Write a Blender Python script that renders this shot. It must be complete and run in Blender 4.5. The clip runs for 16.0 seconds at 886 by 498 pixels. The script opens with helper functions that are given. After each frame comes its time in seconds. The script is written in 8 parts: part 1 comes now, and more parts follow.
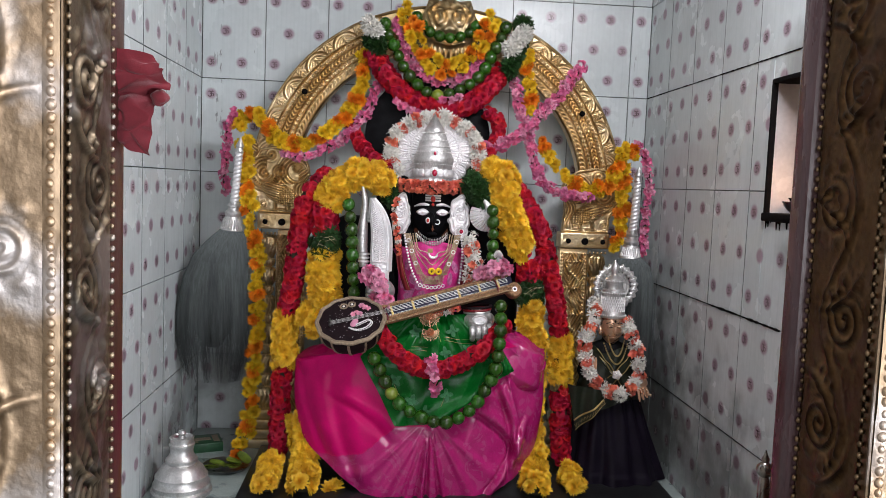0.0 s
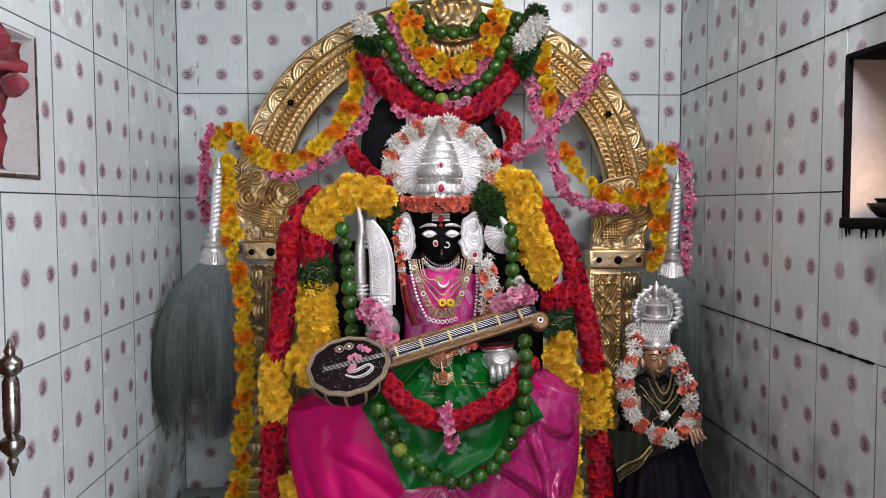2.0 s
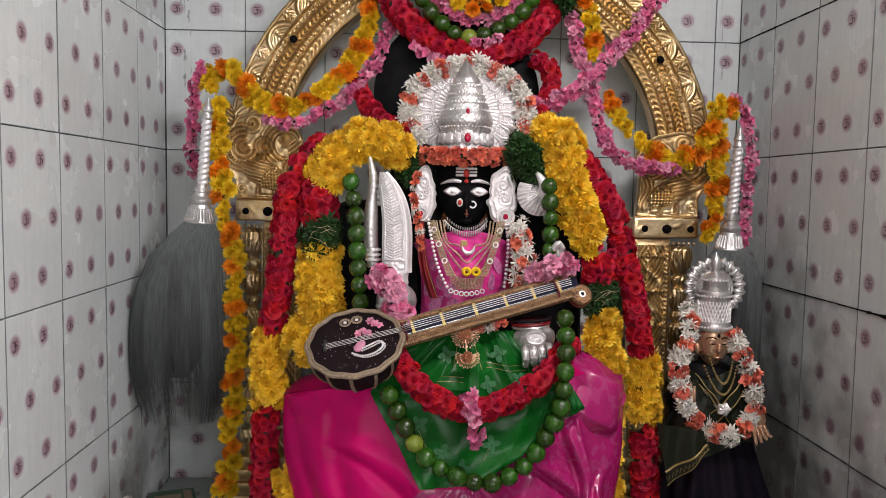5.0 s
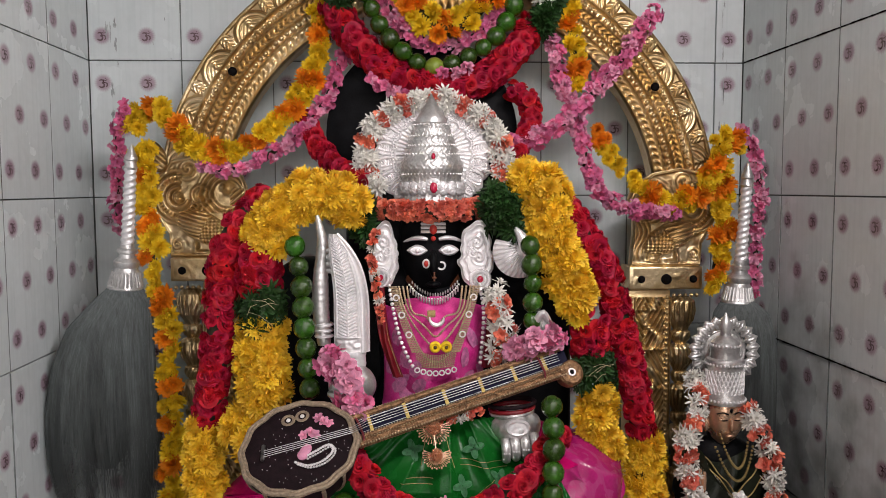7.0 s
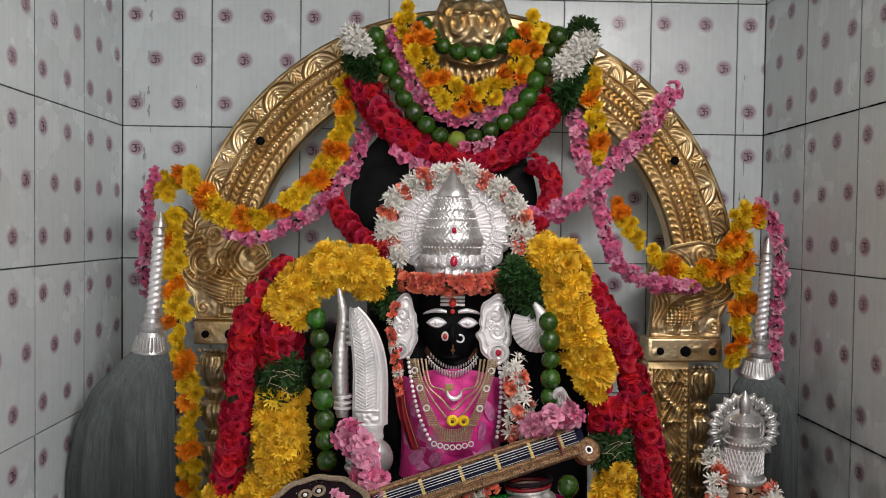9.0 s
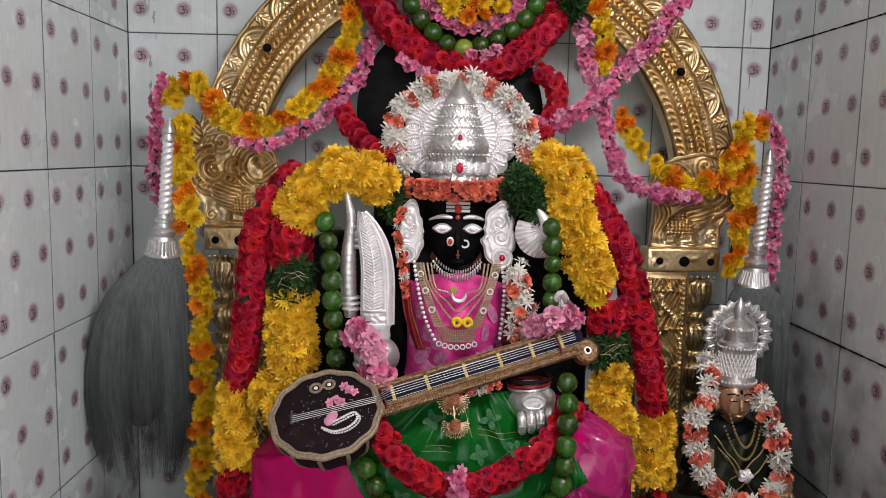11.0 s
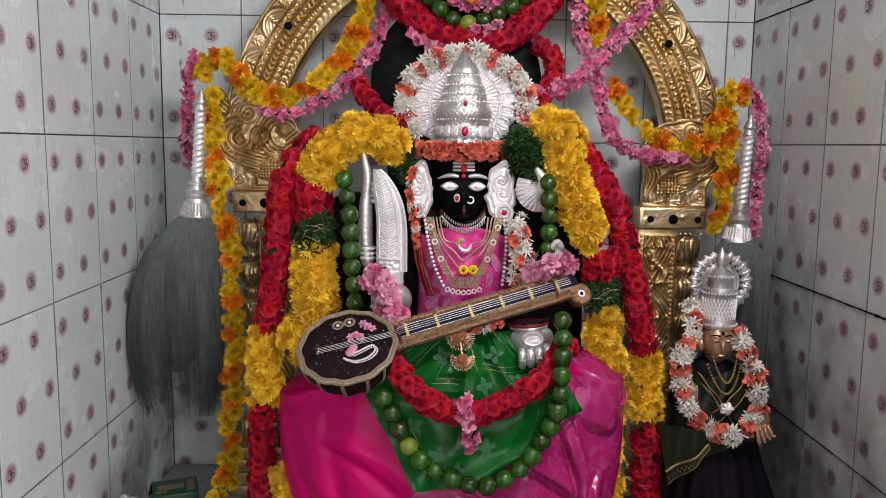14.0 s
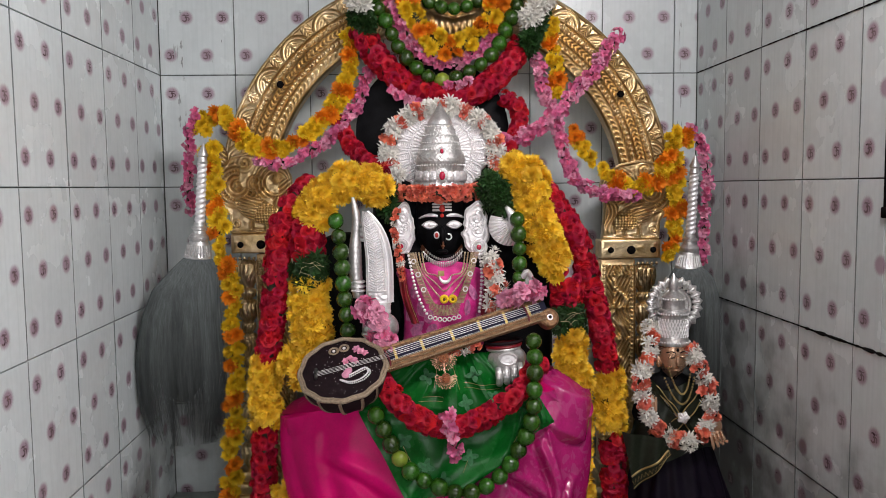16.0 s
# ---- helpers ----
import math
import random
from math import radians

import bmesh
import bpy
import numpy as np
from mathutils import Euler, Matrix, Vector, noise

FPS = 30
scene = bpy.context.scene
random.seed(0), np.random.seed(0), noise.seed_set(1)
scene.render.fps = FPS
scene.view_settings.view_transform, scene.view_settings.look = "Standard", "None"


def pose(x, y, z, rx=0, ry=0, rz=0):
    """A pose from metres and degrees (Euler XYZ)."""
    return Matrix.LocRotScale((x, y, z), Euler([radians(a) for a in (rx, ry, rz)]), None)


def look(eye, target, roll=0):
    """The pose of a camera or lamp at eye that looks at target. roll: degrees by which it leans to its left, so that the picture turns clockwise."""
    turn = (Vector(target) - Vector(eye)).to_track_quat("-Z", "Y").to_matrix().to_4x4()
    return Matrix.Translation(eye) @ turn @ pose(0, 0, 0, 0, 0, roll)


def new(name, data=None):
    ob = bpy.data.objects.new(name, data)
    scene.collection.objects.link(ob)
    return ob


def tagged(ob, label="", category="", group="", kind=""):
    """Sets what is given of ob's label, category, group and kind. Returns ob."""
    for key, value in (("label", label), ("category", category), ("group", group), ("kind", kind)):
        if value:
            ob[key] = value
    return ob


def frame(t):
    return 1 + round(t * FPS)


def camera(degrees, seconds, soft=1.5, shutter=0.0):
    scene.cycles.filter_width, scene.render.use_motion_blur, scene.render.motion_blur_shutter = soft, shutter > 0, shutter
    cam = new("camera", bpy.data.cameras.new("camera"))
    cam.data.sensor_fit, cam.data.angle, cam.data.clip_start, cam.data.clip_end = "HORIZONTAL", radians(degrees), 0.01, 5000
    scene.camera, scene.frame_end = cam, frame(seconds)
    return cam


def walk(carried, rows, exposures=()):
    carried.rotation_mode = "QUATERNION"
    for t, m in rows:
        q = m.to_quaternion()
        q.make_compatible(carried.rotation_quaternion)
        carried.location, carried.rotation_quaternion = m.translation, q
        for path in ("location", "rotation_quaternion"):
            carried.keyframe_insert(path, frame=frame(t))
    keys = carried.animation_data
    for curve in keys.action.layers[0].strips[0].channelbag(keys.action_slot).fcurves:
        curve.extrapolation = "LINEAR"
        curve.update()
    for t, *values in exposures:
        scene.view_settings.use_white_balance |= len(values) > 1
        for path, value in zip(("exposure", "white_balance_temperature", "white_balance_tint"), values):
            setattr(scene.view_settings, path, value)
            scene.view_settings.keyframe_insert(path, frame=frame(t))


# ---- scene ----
cam = camera(58.9, 16.0, soft=0.6)
METRES, EYE, TILT, LEAN, TURN = 1.42, 1.5, 0.0, 0.0, -4.0
ROWS = [
    (0.0, 0.0, 0.0, 0.0, 0.18, -4.65, -2.26),
    (0.5, -0.0075, 0.0629, 0.0001, -0.54, -2.53, -0.8),
    (1.0, 0.0074, 0.1107, -0.0085, -1.48, -2.87, -0.13),
    (1.5, 0.0149, 0.1629, -0.0025, -1.43, -3.06, -0.12),
    (2.0, 0.0141, 0.2173, -0.0059, 1.44, -3.18, 0.16),
    (2.5, 0.0124, 0.2775, -0.0242, 1.02, -4.73, -0.03),
    (3.0, 0.0098, 0.3127, -0.0367, 0.7, -5.13, -0.6),
    (5.5, -0.0234, 0.4529, -0.0518, 2.06, -4.27, -0.98),
    (6.0, -0.0125, 0.509, -0.0165, 0.42, -4.41, -0.93),
    (6.5, 0.0115, 0.5557, -0.0024, -0.24, -4.39, 0.29),
    (7.0, 0.0067, 0.5834, 0.0221, 1.04, -4.4, 0.22),
    (7.5, 0.0061, 0.5808, 0.0565, 2.11, -2.89, -0.54),
    (8.0, 0.0035, 0.5746, 0.0736, 2.42, -0.73, -0.62),
    (8.5, 0.0063, 0.5719, 0.0741, 2.45, 0.19, -0.68),
    (9.0, 0.0094, 0.573, 0.0644, 2.68, -1.51, -0.72),
    (11.5, 0.0051, 0.5387, 0.0326, 2.79, -7.41, -1.29),
    (12.0, 0.0097, 0.5269, 0.0197, 2.89, -7.95, -0.84),
    (12.5, 0.0033, 0.5197, 0.0072, 3.27, -8.74, -0.76),
    (13.0, 0.0044, 0.5026, -0.0008, 3.51, -8.78, -0.89),
    (13.5, 0.0108, 0.4684, 0.0016, 3.49, -8.36, -0.82),
    (14.0, 0.0144, 0.44, 0.0031, 3.47, -7.52, -0.72),
    (14.5, 0.0133, 0.4195, 0.0014, 3.47, -7.39, -0.62),
    (15.0, 0.0056, 0.3915, 0.0057, 2.94, -7.41, 0.13),
    (15.5, -0.0016, 0.357, 0.0144, 1.76, -7.0, 1.07),
    (16.0, 0.0121, 0.3105, 0.0062, 1.54, -4.55, 0.61),
]
walk(cam, [(t, pose(0, 0, EYE, TILT, LEAN, TURN) @ pose(METRES * x, METRES * y, METRES * z, 90 + pitch, roll, yaw)) for t, x, y, z, yaw, pitch, roll in ROWS],
     [(0.0, 0.16, 6300, 13), (0.5, 0.14, 6200, 12), (1.5, 0.27, 6300, 13), (2.0, 0.23, 6300, 13), (3.0, 0.14, 6550, 15), (5.5, 0.16, 6800, 16), (7.0, 0.08, 6800, 16), (7.5, -0.05, 6650, 14), (8.0, -0.13, 6600, 14), (9.0, -0.09, 6700, 12), (11.5, 0.13, 6650, 14), (14.0, 0.16, 6600, 14), (16.0, 0.12, 6600, 14)])

# ---- light: an open hall in front of the shrine, daylight from its far end ----
world = bpy.data.worlds.new("world")
scene.world = world
world.use_nodes = True
sky = world.node_tree.nodes.new("ShaderNodeTexSky")
sky.sky_type, sky.sun_disc, sky.sun_elevation, sky.sun_rotation = "NISHITA", False, radians(40), radians(150)
world.node_tree.links.new(sky.outputs["Color"], world.node_tree.nodes["Background"].inputs["Color"])
world.node_tree.nodes["Background"].inputs["Strength"].default_value = 0.06


def area(name, eye, target, size_x, size_y, watts, colour):
    lamp = bpy.data.lights.new(name, "AREA")
    lamp.shape, lamp.size, lamp.size_y, lamp.energy, lamp.color = "RECTANGLE", size_x, size_y, watts, colour
    ob = new(name, lamp)
    ob.matrix_world = look(eye, target)
    return ob


area("daylight_opening", (0.15, -3.3, 1.95), (0.15, 2.5, 1.25), 2.6, 1.9, 60, (0.99, 0.985, 1.0))
area("side_opening", (2.12, -1.5, 1.25), (0.1, 0.9, 1.3), 1.7, 1.7, 78, (0.95, 0.98, 1.0))
# added fill under the ceiling, no fixture seen, placed to balance the walls
area("tube_lamp_light", (0.52, 1.10, 2.33), (0.20, 1.75, 1.0), 0.7, 0.12, 15.5, (1.0, 0.985, 1.0))
scene.view_settings.exposure = 0.0

# ---- geometry helpers ----
ORIGIN = {}


class Geo:
    """Vertices and faces of one mesh, gathered piece by piece."""

    def __init__(self):
        self.v, self.f, self.m = [], [], []

    def add(self, verts, faces, mat=0):
        n = len(self.v)
        self.v.extend([tuple(p) for p in verts])
        self.f.extend([tuple(i + n for i in q) for q in faces])
        self.m.extend([mat] * len(faces))
        return self

    def surf(self, fn, nu, nv, mat=0, wrap_u=False, wrap_v=False):
        """A sheet fn(u, v), u and v from 0 to 1."""
        ru, rv = (nu if wrap_u else nu + 1), (nv if wrap_v else nv + 1)
        verts = [fn(i / nu, j / nv) for j in range(rv) for i in range(ru)]
        faces = []
        for j in range(nv):
            for i in range(nu):
                a, b = i, (i + 1) % ru
                c, d = j, (j + 1) % rv
                faces.append((c * ru + a, c * ru + b, d * ru + b, d * ru + a))
        return self.add(verts, faces, mat)

    def box(self, x0, x1, y0, y1, z0, z1, bevel=0.0, mat=0):
        if bevel <= 0:
            p = [(x, y, z) for z in (z0, z1) for y in (y0, y1) for x in (x0, x1)]
            return self.add(p, [(0, 2, 3, 1), (4, 5, 7, 6), (0, 1, 5, 4), (2, 6, 7, 3), (0, 4, 6, 2), (1, 3, 7, 5)], mat)
        bm = bmesh.new()
        bmesh.ops.create_cube(bm, size=1)
        for v in bm.verts:
            v.co = Vector(((x0 + x1) / 2 + v.co.x * (x1 - x0), (y0 + y1) / 2 + v.co.y * (y1 - y0), (z0 + z1) / 2 + v.co.z * (z1 - z0)))
        bmesh.ops.bevel(bm, geom=bm.edges[:], offset=bevel, segments=2, affect="EDGES", profile=0.5)
        bm.verts.index_update()
        self.add([v.co[:] for v in bm.verts], [[v.index for v in f.verts] for f in bm.faces], mat)
        bm.free()
        return self

    def lathe(self, profile, n=32, at=(0, 0, 0), mat=0, squash=1.0, turn=None):
        """Profile rows (radius, height) turned about the upright axis; squash flattens it in depth."""
        m = Matrix.Translation(at) @ (turn if turn else Matrix())
        verts, faces = [], []
        for r, z in profile:
            for i in range(n):
                a = 2 * math.pi * i / n
                verts.append((m @ Vector((r * math.cos(a), r * math.sin(a) * squash, z)))[:])
        for j in range(len(profile) - 1):
            for i in range(n):
                k = (i + 1) % n
                faces.append((j * n + i, j * n + k, (j + 1) * n + k, (j + 1) * n + i))
        faces.append(tuple(reversed(range(n))))
        faces.append(tuple(range((len(profile) - 1) * n, len(profile) * n)))
        return self.add(verts, faces, mat)

    def tube(self, pts, radius, n=8, mat=0, flat=1.0, closed=False):
        """A tube along pts; radius a number or one a point; flat < 1 squeezes it in depth."""
        pts = [Vector(p) for p in pts]
        verts, faces = [], []
        k = len(pts)
        for i, p in enumerate(pts):
            t = (pts[(i + 1) % k if closed else min(i + 1, k - 1)] - pts[(i - 1) % k if closed else max(i - 1, 0)]).normalized()
            f = Vector((0, -1, 0)) - t * (-t.y)
            f = f.normalized() if f.length > 0.1 else Vector((0, 0, 1))
            s = t.cross(f).normalized()
            r = radius[i] if isinstance(radius, (list, tuple)) else radius
            for j in range(n):
                a = 2 * math.pi * j / n
                verts.append((p + s * (r * math.cos(a)) + f * (r * math.sin(a) * flat))[:])
        for i in range(k if closed else k - 1):
            for j in range(n):
                e = (i + 1) % k
                faces.append((i * n + j, i * n + (j + 1) % n, e * n + (j + 1) % n, e * n + j))
        if not closed:
            faces.append(tuple(reversed(range(n))))
            faces.append(tuple(range((k - 1) * n, k * n)))
        return self.add(verts, faces, mat)

    def ball(self, c, r, n=10, mat=0):
        """An ellipsoid: r a number or three."""
        rx, ry, rz = r if isinstance(r, (list, tuple)) else (r, r, r)
        rows = max(4, n // 2 + 1)
        verts, faces = [(c[0], c[1], c[2] - rz)], []
        for j in range(1, rows):
            b = math.pi * j / rows - math.pi / 2
            verts += [(c[0] + rx * math.cos(b) * math.cos(2 * math.pi * i / n), c[1] + ry * math.cos(b) * math.sin(2 * math.pi * i / n), c[2] + rz * math.sin(b)) for i in range(n)]
        verts.append((c[0], c[1], c[2] + rz))
        for i in range(n):
            k = (i + 1) % n
            faces.append((0, 1 + k, 1 + i))
            for j in range(rows - 2):
                faces.append((1 + j * n + i, 1 + j * n + k, 1 + (j + 1) * n + k, 1 + (j + 1) * n + i))
            faces.append((len(verts) - 1, 1 + (rows - 2) * n + i, 1 + (rows - 2) * n + k))
        return self.add(verts, faces, mat)

    def medal(self, c, y, radius, depth, detail=None, nr=14, nt=72, mat=0, back=True, dome=0.5):
        """An embossed plate facing -y: radius(angle) its outline about c = (x, z), depth its bulge, detail(r, angle, x, z) its relief."""
        def front(u, v):
            a, r = 2 * math.pi * u, v
            q = radius(a) * r
            x, z = c[0] + q * math.cos(a), c[1] + q * math.sin(a)
            h = depth * max(0.0, 1 - r * r) ** dome + (detail(r, a, x, z) * min(1.0, (1 - r) * 8) if detail else 0)
            return (x, y - h, z)
        self.surf(front, nt, nr, mat, wrap_u=True)
        if back:
            self.surf(lambda u, v: (c[0] + radius(2 * math.pi * u) * math.cos(2 * math.pi * u), y + 0.004 * v, c[1] + radius(2 * math.pi * u) * math.sin(2 * math.pi * u)), nt, 1, mat, wrap_u=True)
        return self

    def mesh(self, name, mats, smooth=40):
        me = bpy.data.meshes.new(name)
        me.from_pydata(self.v, [], self.f)
        for mat in (mats if isinstance(mats, (list, tuple)) else [mats]):
            me.materials.append(mat)
        me.polygons.foreach_set("material_index", self.m)
        if smooth:
            me.polygons.foreach_set("use_smooth", [True] * len(self.f))
            if smooth < 180:
                me.set_sharp_from_angle(angle=radians(smooth))
        me.update()
        return me


def thing(name, at, label, category, group="", kind=""):
    ob = new(name)
    ob.location, ob.empty_display_size = at, 0.05
    ORIGIN[ob] = Vector(at)
    return tagged(ob, label, category, group, kind)


def part(name, geo, mats, parent, label="", smooth=40, kind=""):
    """One mesh, in world places, as a part of a thing or of a part."""
    ob = new(name, geo.mesh(name, mats, smooth))
    ob.parent = parent
    ORIGIN[ob] = ORIGIN[parent]
    while parent.parent:
        parent = parent.parent
    if ob.parent is parent:
        ob.location = -ORIGIN[ob]
    return tagged(ob, label, kind=kind)


def solid(name, geo, mats, label, category, kind="", smooth=40, group=""):
    """A thing of one mesh."""
    ob = new(name, geo.mesh(name, mats, smooth))
    ORIGIN[ob] = Vector((0, 0, 0))
    return tagged(ob, label, category, group, kind)


def piece(name, mesh, m, parent, label=""):
    """An object of its own on a shared mesh, placed at m in the world, under parent."""
    ob = new(name, mesh)
    ob.parent = parent
    top = parent.parent is None
    ob.matrix_basis = Matrix.Translation(-ORIGIN[parent]) @ m if top else m
    if label:
        ob["label"] = label
    return ob


def spline(pts, step):
    """Points at even steps along a smooth line through pts."""
    p = [Vector(q) for q in pts]
    fine = []
    for i in range(len(p) - 1):
        a, b, c, d = p[max(i - 1, 0)], p[i], p[i + 1], p[min(i + 2, len(p) - 1)]
        for k in range(12):
            t = k / 12
            fine.append(0.5 * ((2 * b) + (c - a) * t + (2 * a - 5 * b + 4 * c - d) * t * t + (3 * b - a - 3 * c + d) * t ** 3))
    fine.append(p[-1])
    length = [0.0]
    for i in range(1, len(fine)):
        length.append(length[-1] + (fine[i] - fine[i - 1]).length)
    n = max(2, round(length[-1] / step))
    out, j = [], 0
    for k in range(n + 1):
        s = length[-1] * k / n
        while j < len(length) - 2 and length[j + 1] < s:
            j += 1
        w = (s - length[j]) / max(1e-9, length[j + 1] - length[j])
        out.append(fine[j].lerp(fine[j + 1], min(1, max(0, w))))
    return out


def flat(pts, y):
    """(x, z) or (x, z, y) rows to points in depth y."""
    return [(q[0], q[2] if len(q) > 2 else y, q[1]) for q in pts]


# ---- materials ----
def material(name, colour, rough=0.5, metal=0.0, vary=0.12, scale=30.0, bump=0.0, bump_scale=200.0, coat=0.0, sheen=0.0, rand=0.0, spec=0.5, trans=0.0, island=0.0, blotch=None, stretch=(1, 1, 1)):
    """Colour with stains and grain at two scales, and fine relief."""
    m = bpy.data.materials.new(name)
    m.use_nodes = True
    t = m.node_tree
    n, l = t.nodes, t.links
    b = n["Principled BSDF"]
    b.inputs["Metallic"].default_value = metal
    b.inputs["Coat Weight"].default_value = coat
    b.inputs["Sheen Weight"].default_value = sheen
    b.inputs["Specular IOR Level"].default_value = spec
    b.inputs["Subsurface Weight"].default_value = trans
    b.inputs["Subsurface Radius"].default_value = (0.01, 0.006, 0.004)
    geo = n.new("ShaderNodeNewGeometry")
    mapping = n.new("ShaderNodeMapping")
    mapping.inputs["Scale"].default_value = stretch
    l.new(geo.outputs["Position"], mapping.inputs["Vector"])
    big, fine = n.new("ShaderNodeTexNoise"), n.new("ShaderNodeTexNoise")
    big.inputs["Scale"].default_value, big.inputs["Detail"].default_value = scale, 5
    fine.inputs["Scale"].default_value, fine.inputs["Detail"].default_value = scale * 9, 3
    for q in (big, fine):
        l.new(mapping.outputs[0], q.inputs["Vector"])
    ramp = n.new("ShaderNodeMix")
    ramp.data_type = "RGBA"
    low = [max(0, c * (1 - vary * 1.6)) for c in colour] if blotch is None else list(blotch)
    ramp.inputs["A"].default_value = (*low, 1)
    ramp.inputs["B"].default_value = (*[min(1, c * (1 + vary)) for c in colour], 1)
    mixn = n.new("ShaderNodeMath")
    mixn.operation = "MULTIPLY_ADD"
    mixn.inputs[1].default_value = 0.65
    l.new(big.outputs["Fac"], mixn.inputs[0])
    scaled = n.new("ShaderNodeMath")
    scaled.operation = "MULTIPLY"
    scaled.inputs[1].default_value = 0.35
    l.new(fine.outputs["Fac"], scaled.inputs[0])
    l.new(scaled.outputs[0], mixn.inputs[2])
    spread = n.new("ShaderNodeMapRange")
    spread.inputs["From Min"].default_value, spread.inputs["From Max"].default_value = 0.32, 0.68
    l.new(mixn.outputs[0], spread.inputs["Value"])
    l.new(spread.outputs[0], ramp.inputs["Factor"])
    out = ramp.outputs["Result"]
    if rand or island:
        hsv = n.new("ShaderNodeHueSaturation")
        info = n.new("ShaderNodeObjectInfo")
        src = info.outputs["Random"] if rand else geo.outputs["Random Per Island"]
        amount = rand or island
        for key, lo, hi in (("Value", 1 - amount, 1 + amount), ("Hue", 0.5 - 0.035 * amount, 0.5 + 0.035 * amount)):
            rng = n.new("ShaderNodeMapRange")
            rng.inputs["To Min"].default_value, rng.inputs["To Max"].default_value = lo, hi
            l.new(src, rng.inputs["Value"])
            l.new(rng.outputs[0], hsv.inputs[key])
        l.new(out, hsv.inputs["Color"])
        out = hsv.outputs["Color"]
    l.new(out, b.inputs["Base Color"])
    rr = n.new("ShaderNodeMapRange")
    rr.inputs["To Min"].default_value, rr.inputs["To Max"].default_value = max(0.03, rough - 0.1), min(1, rough + 0.1)
    l.new(big.outputs["Fac"], rr.inputs["Value"])
    l.new(rr.outputs[0], b.inputs["Roughness"])
    if bump:
        relief = n.new("ShaderNodeTexNoise")
        relief.inputs["Scale"].default_value, relief.inputs["Detail"].default_value = bump_scale, 4
        l.new(mapping.outputs[0], relief.inputs["Vector"])
        bp = n.new("ShaderNodeBump")
        bp.inputs["Strength"].default_value, bp.inputs["Distance"].default_value = bump, 0.002
        l.new(relief.outputs["Fac"], bp.inputs["Height"])
        l.new(bp.outputs[0], b.inputs["Normal"])
    return m


GOLD_DARK = material("old_brass", (0.34, 0.24, 0.14), 0.42, 1.0, 0.2, 14, 0.35, 140, blotch=(0.08, 0.05, 0.03))
SILVER = material("beaten_silver", (0.97, 0.94, 0.94), 0.40, 0.50, 0.04, 24, 0.25, 220, blotch=(0.78, 0.77, 0.78))
SILVER_OLD = material("dull_silver", (0.80, 0.79, 0.78), 0.38, 0.80, 0.10, 22, 0.25, 220, blotch=(0.46, 0.45, 0.44))
CHAIN = material("pale_gold_chain", (0.50, 0.39, 0.25), 0.35, 0.8, 0.15, 150, 0.3, 600)
BRONZE = material("copper_bronze", (0.80, 0.50, 0.33), 0.28, 0.78, 0.12, 40, 0.15, 200)
STONE = material("black_oiled_stone", (0.006, 0.006, 0.007), 0.5, 0, 0.4, 40, 0.15, 180, spec=0.07)
WHITE = material("white_paint", (0.80, 0.78, 0.76), 0.4, 0, 0.05, 60)
RED_PAINT = material("vermilion_paint", (0.55, 0.03, 0.02), 0.4, 0, 0.1, 60)
GEM = material("ruby_glass", (0.50, 0.01, 0.05), 0.08, 0, 0.1, 60, coat=1.0)
HAIR = material("grey_yak_hair", (0.130, 0.148, 0.146), 0.7, 0, 0.25, 60, island=0.22, sheen=0.2, stretch=(3, 3, 0.3))
def dark_tips(m):
    """Darker lower ends of the hair, in uneven streaks."""
    n, l = m.node_tree.nodes, m.node_tree.links
    b = n["Principled BSDF"]
    old = b.inputs["Base Color"].links[0].from_socket
    geo, sep, streak, mp = n.new("ShaderNodeNewGeometry"), n.new("ShaderNodeSeparateXYZ"), n.new("ShaderNodeTexNoise"), n.new("ShaderNodeMapping")
    l.new(geo.outputs["Position"], sep.inputs[0])
    l.new(geo.outputs["Position"], mp.inputs["Vector"])
    mp.inputs["Scale"].default_value = (45, 45, 2.5)
    streak.inputs["Scale"].default_value, streak.inputs["Detail"].default_value = 1.0, 4
    l.new(mp.outputs[0], streak.inputs["Vector"])
    add = n.new("ShaderNodeMath")
    add.operation = "MULTIPLY_ADD"
    add.inputs[1].default_value = 0.55
    l.new(streak.outputs["Fac"], add.inputs[0])
    l.new(sep.outputs["Z"], add.inputs[2])
    r = n.new("ShaderNodeMapRange")
    r.inputs["From Min"].default_value, r.inputs["From Max"].default_value = 1.52, 1.20
    r.inputs["To Max"].default_value = 0.92
    l.new(add.outputs[0], r.inputs["Value"])
    q = n.new("ShaderNodeMix")
    q.data_type = "RGBA"
    l.new(r.outputs[0], q.inputs["Factor"])
    l.new(old, q.inputs["A"])
    q.inputs["B"].default_value = (0.016, 0.017, 0.017, 1)
    l.new(q.outputs["Result"], b.inputs["Base Color"])


HAIR.node_tree.nodes["Principled BSDF"].inputs["Specular IOR Level"].default_value = 0.3
dark_tips(HAIR)
SATIN = material("magenta_silk_satin", (0.56, 0.004, 0.128), 0.33, 0, 0.10, 25, 0.12, 500, spec=0.10)
SATIN_PINK = material("pink_silk_petals", (0.70, 0.06, 0.30), 0.38, 0, 0.25, 45, 0.1, 300, blotch=(0.50, 0.008, 0.17))
GREEN_SILK = material("green_silk", (0.003, 0.112, 0.014), 0.26, 0, 0.2, 30, 0.15, 400, spec=0.2)
BROCADE = material("silver_grey_brocade", (0.055, 0.20, 0.085), 0.6, 0, 0.35, 160, spec=0.2)
ZARI = material("gold_thread", (0.46, 0.34, 0.14), 0.4, 0.6, 0.2, 150, 0.4, 600)
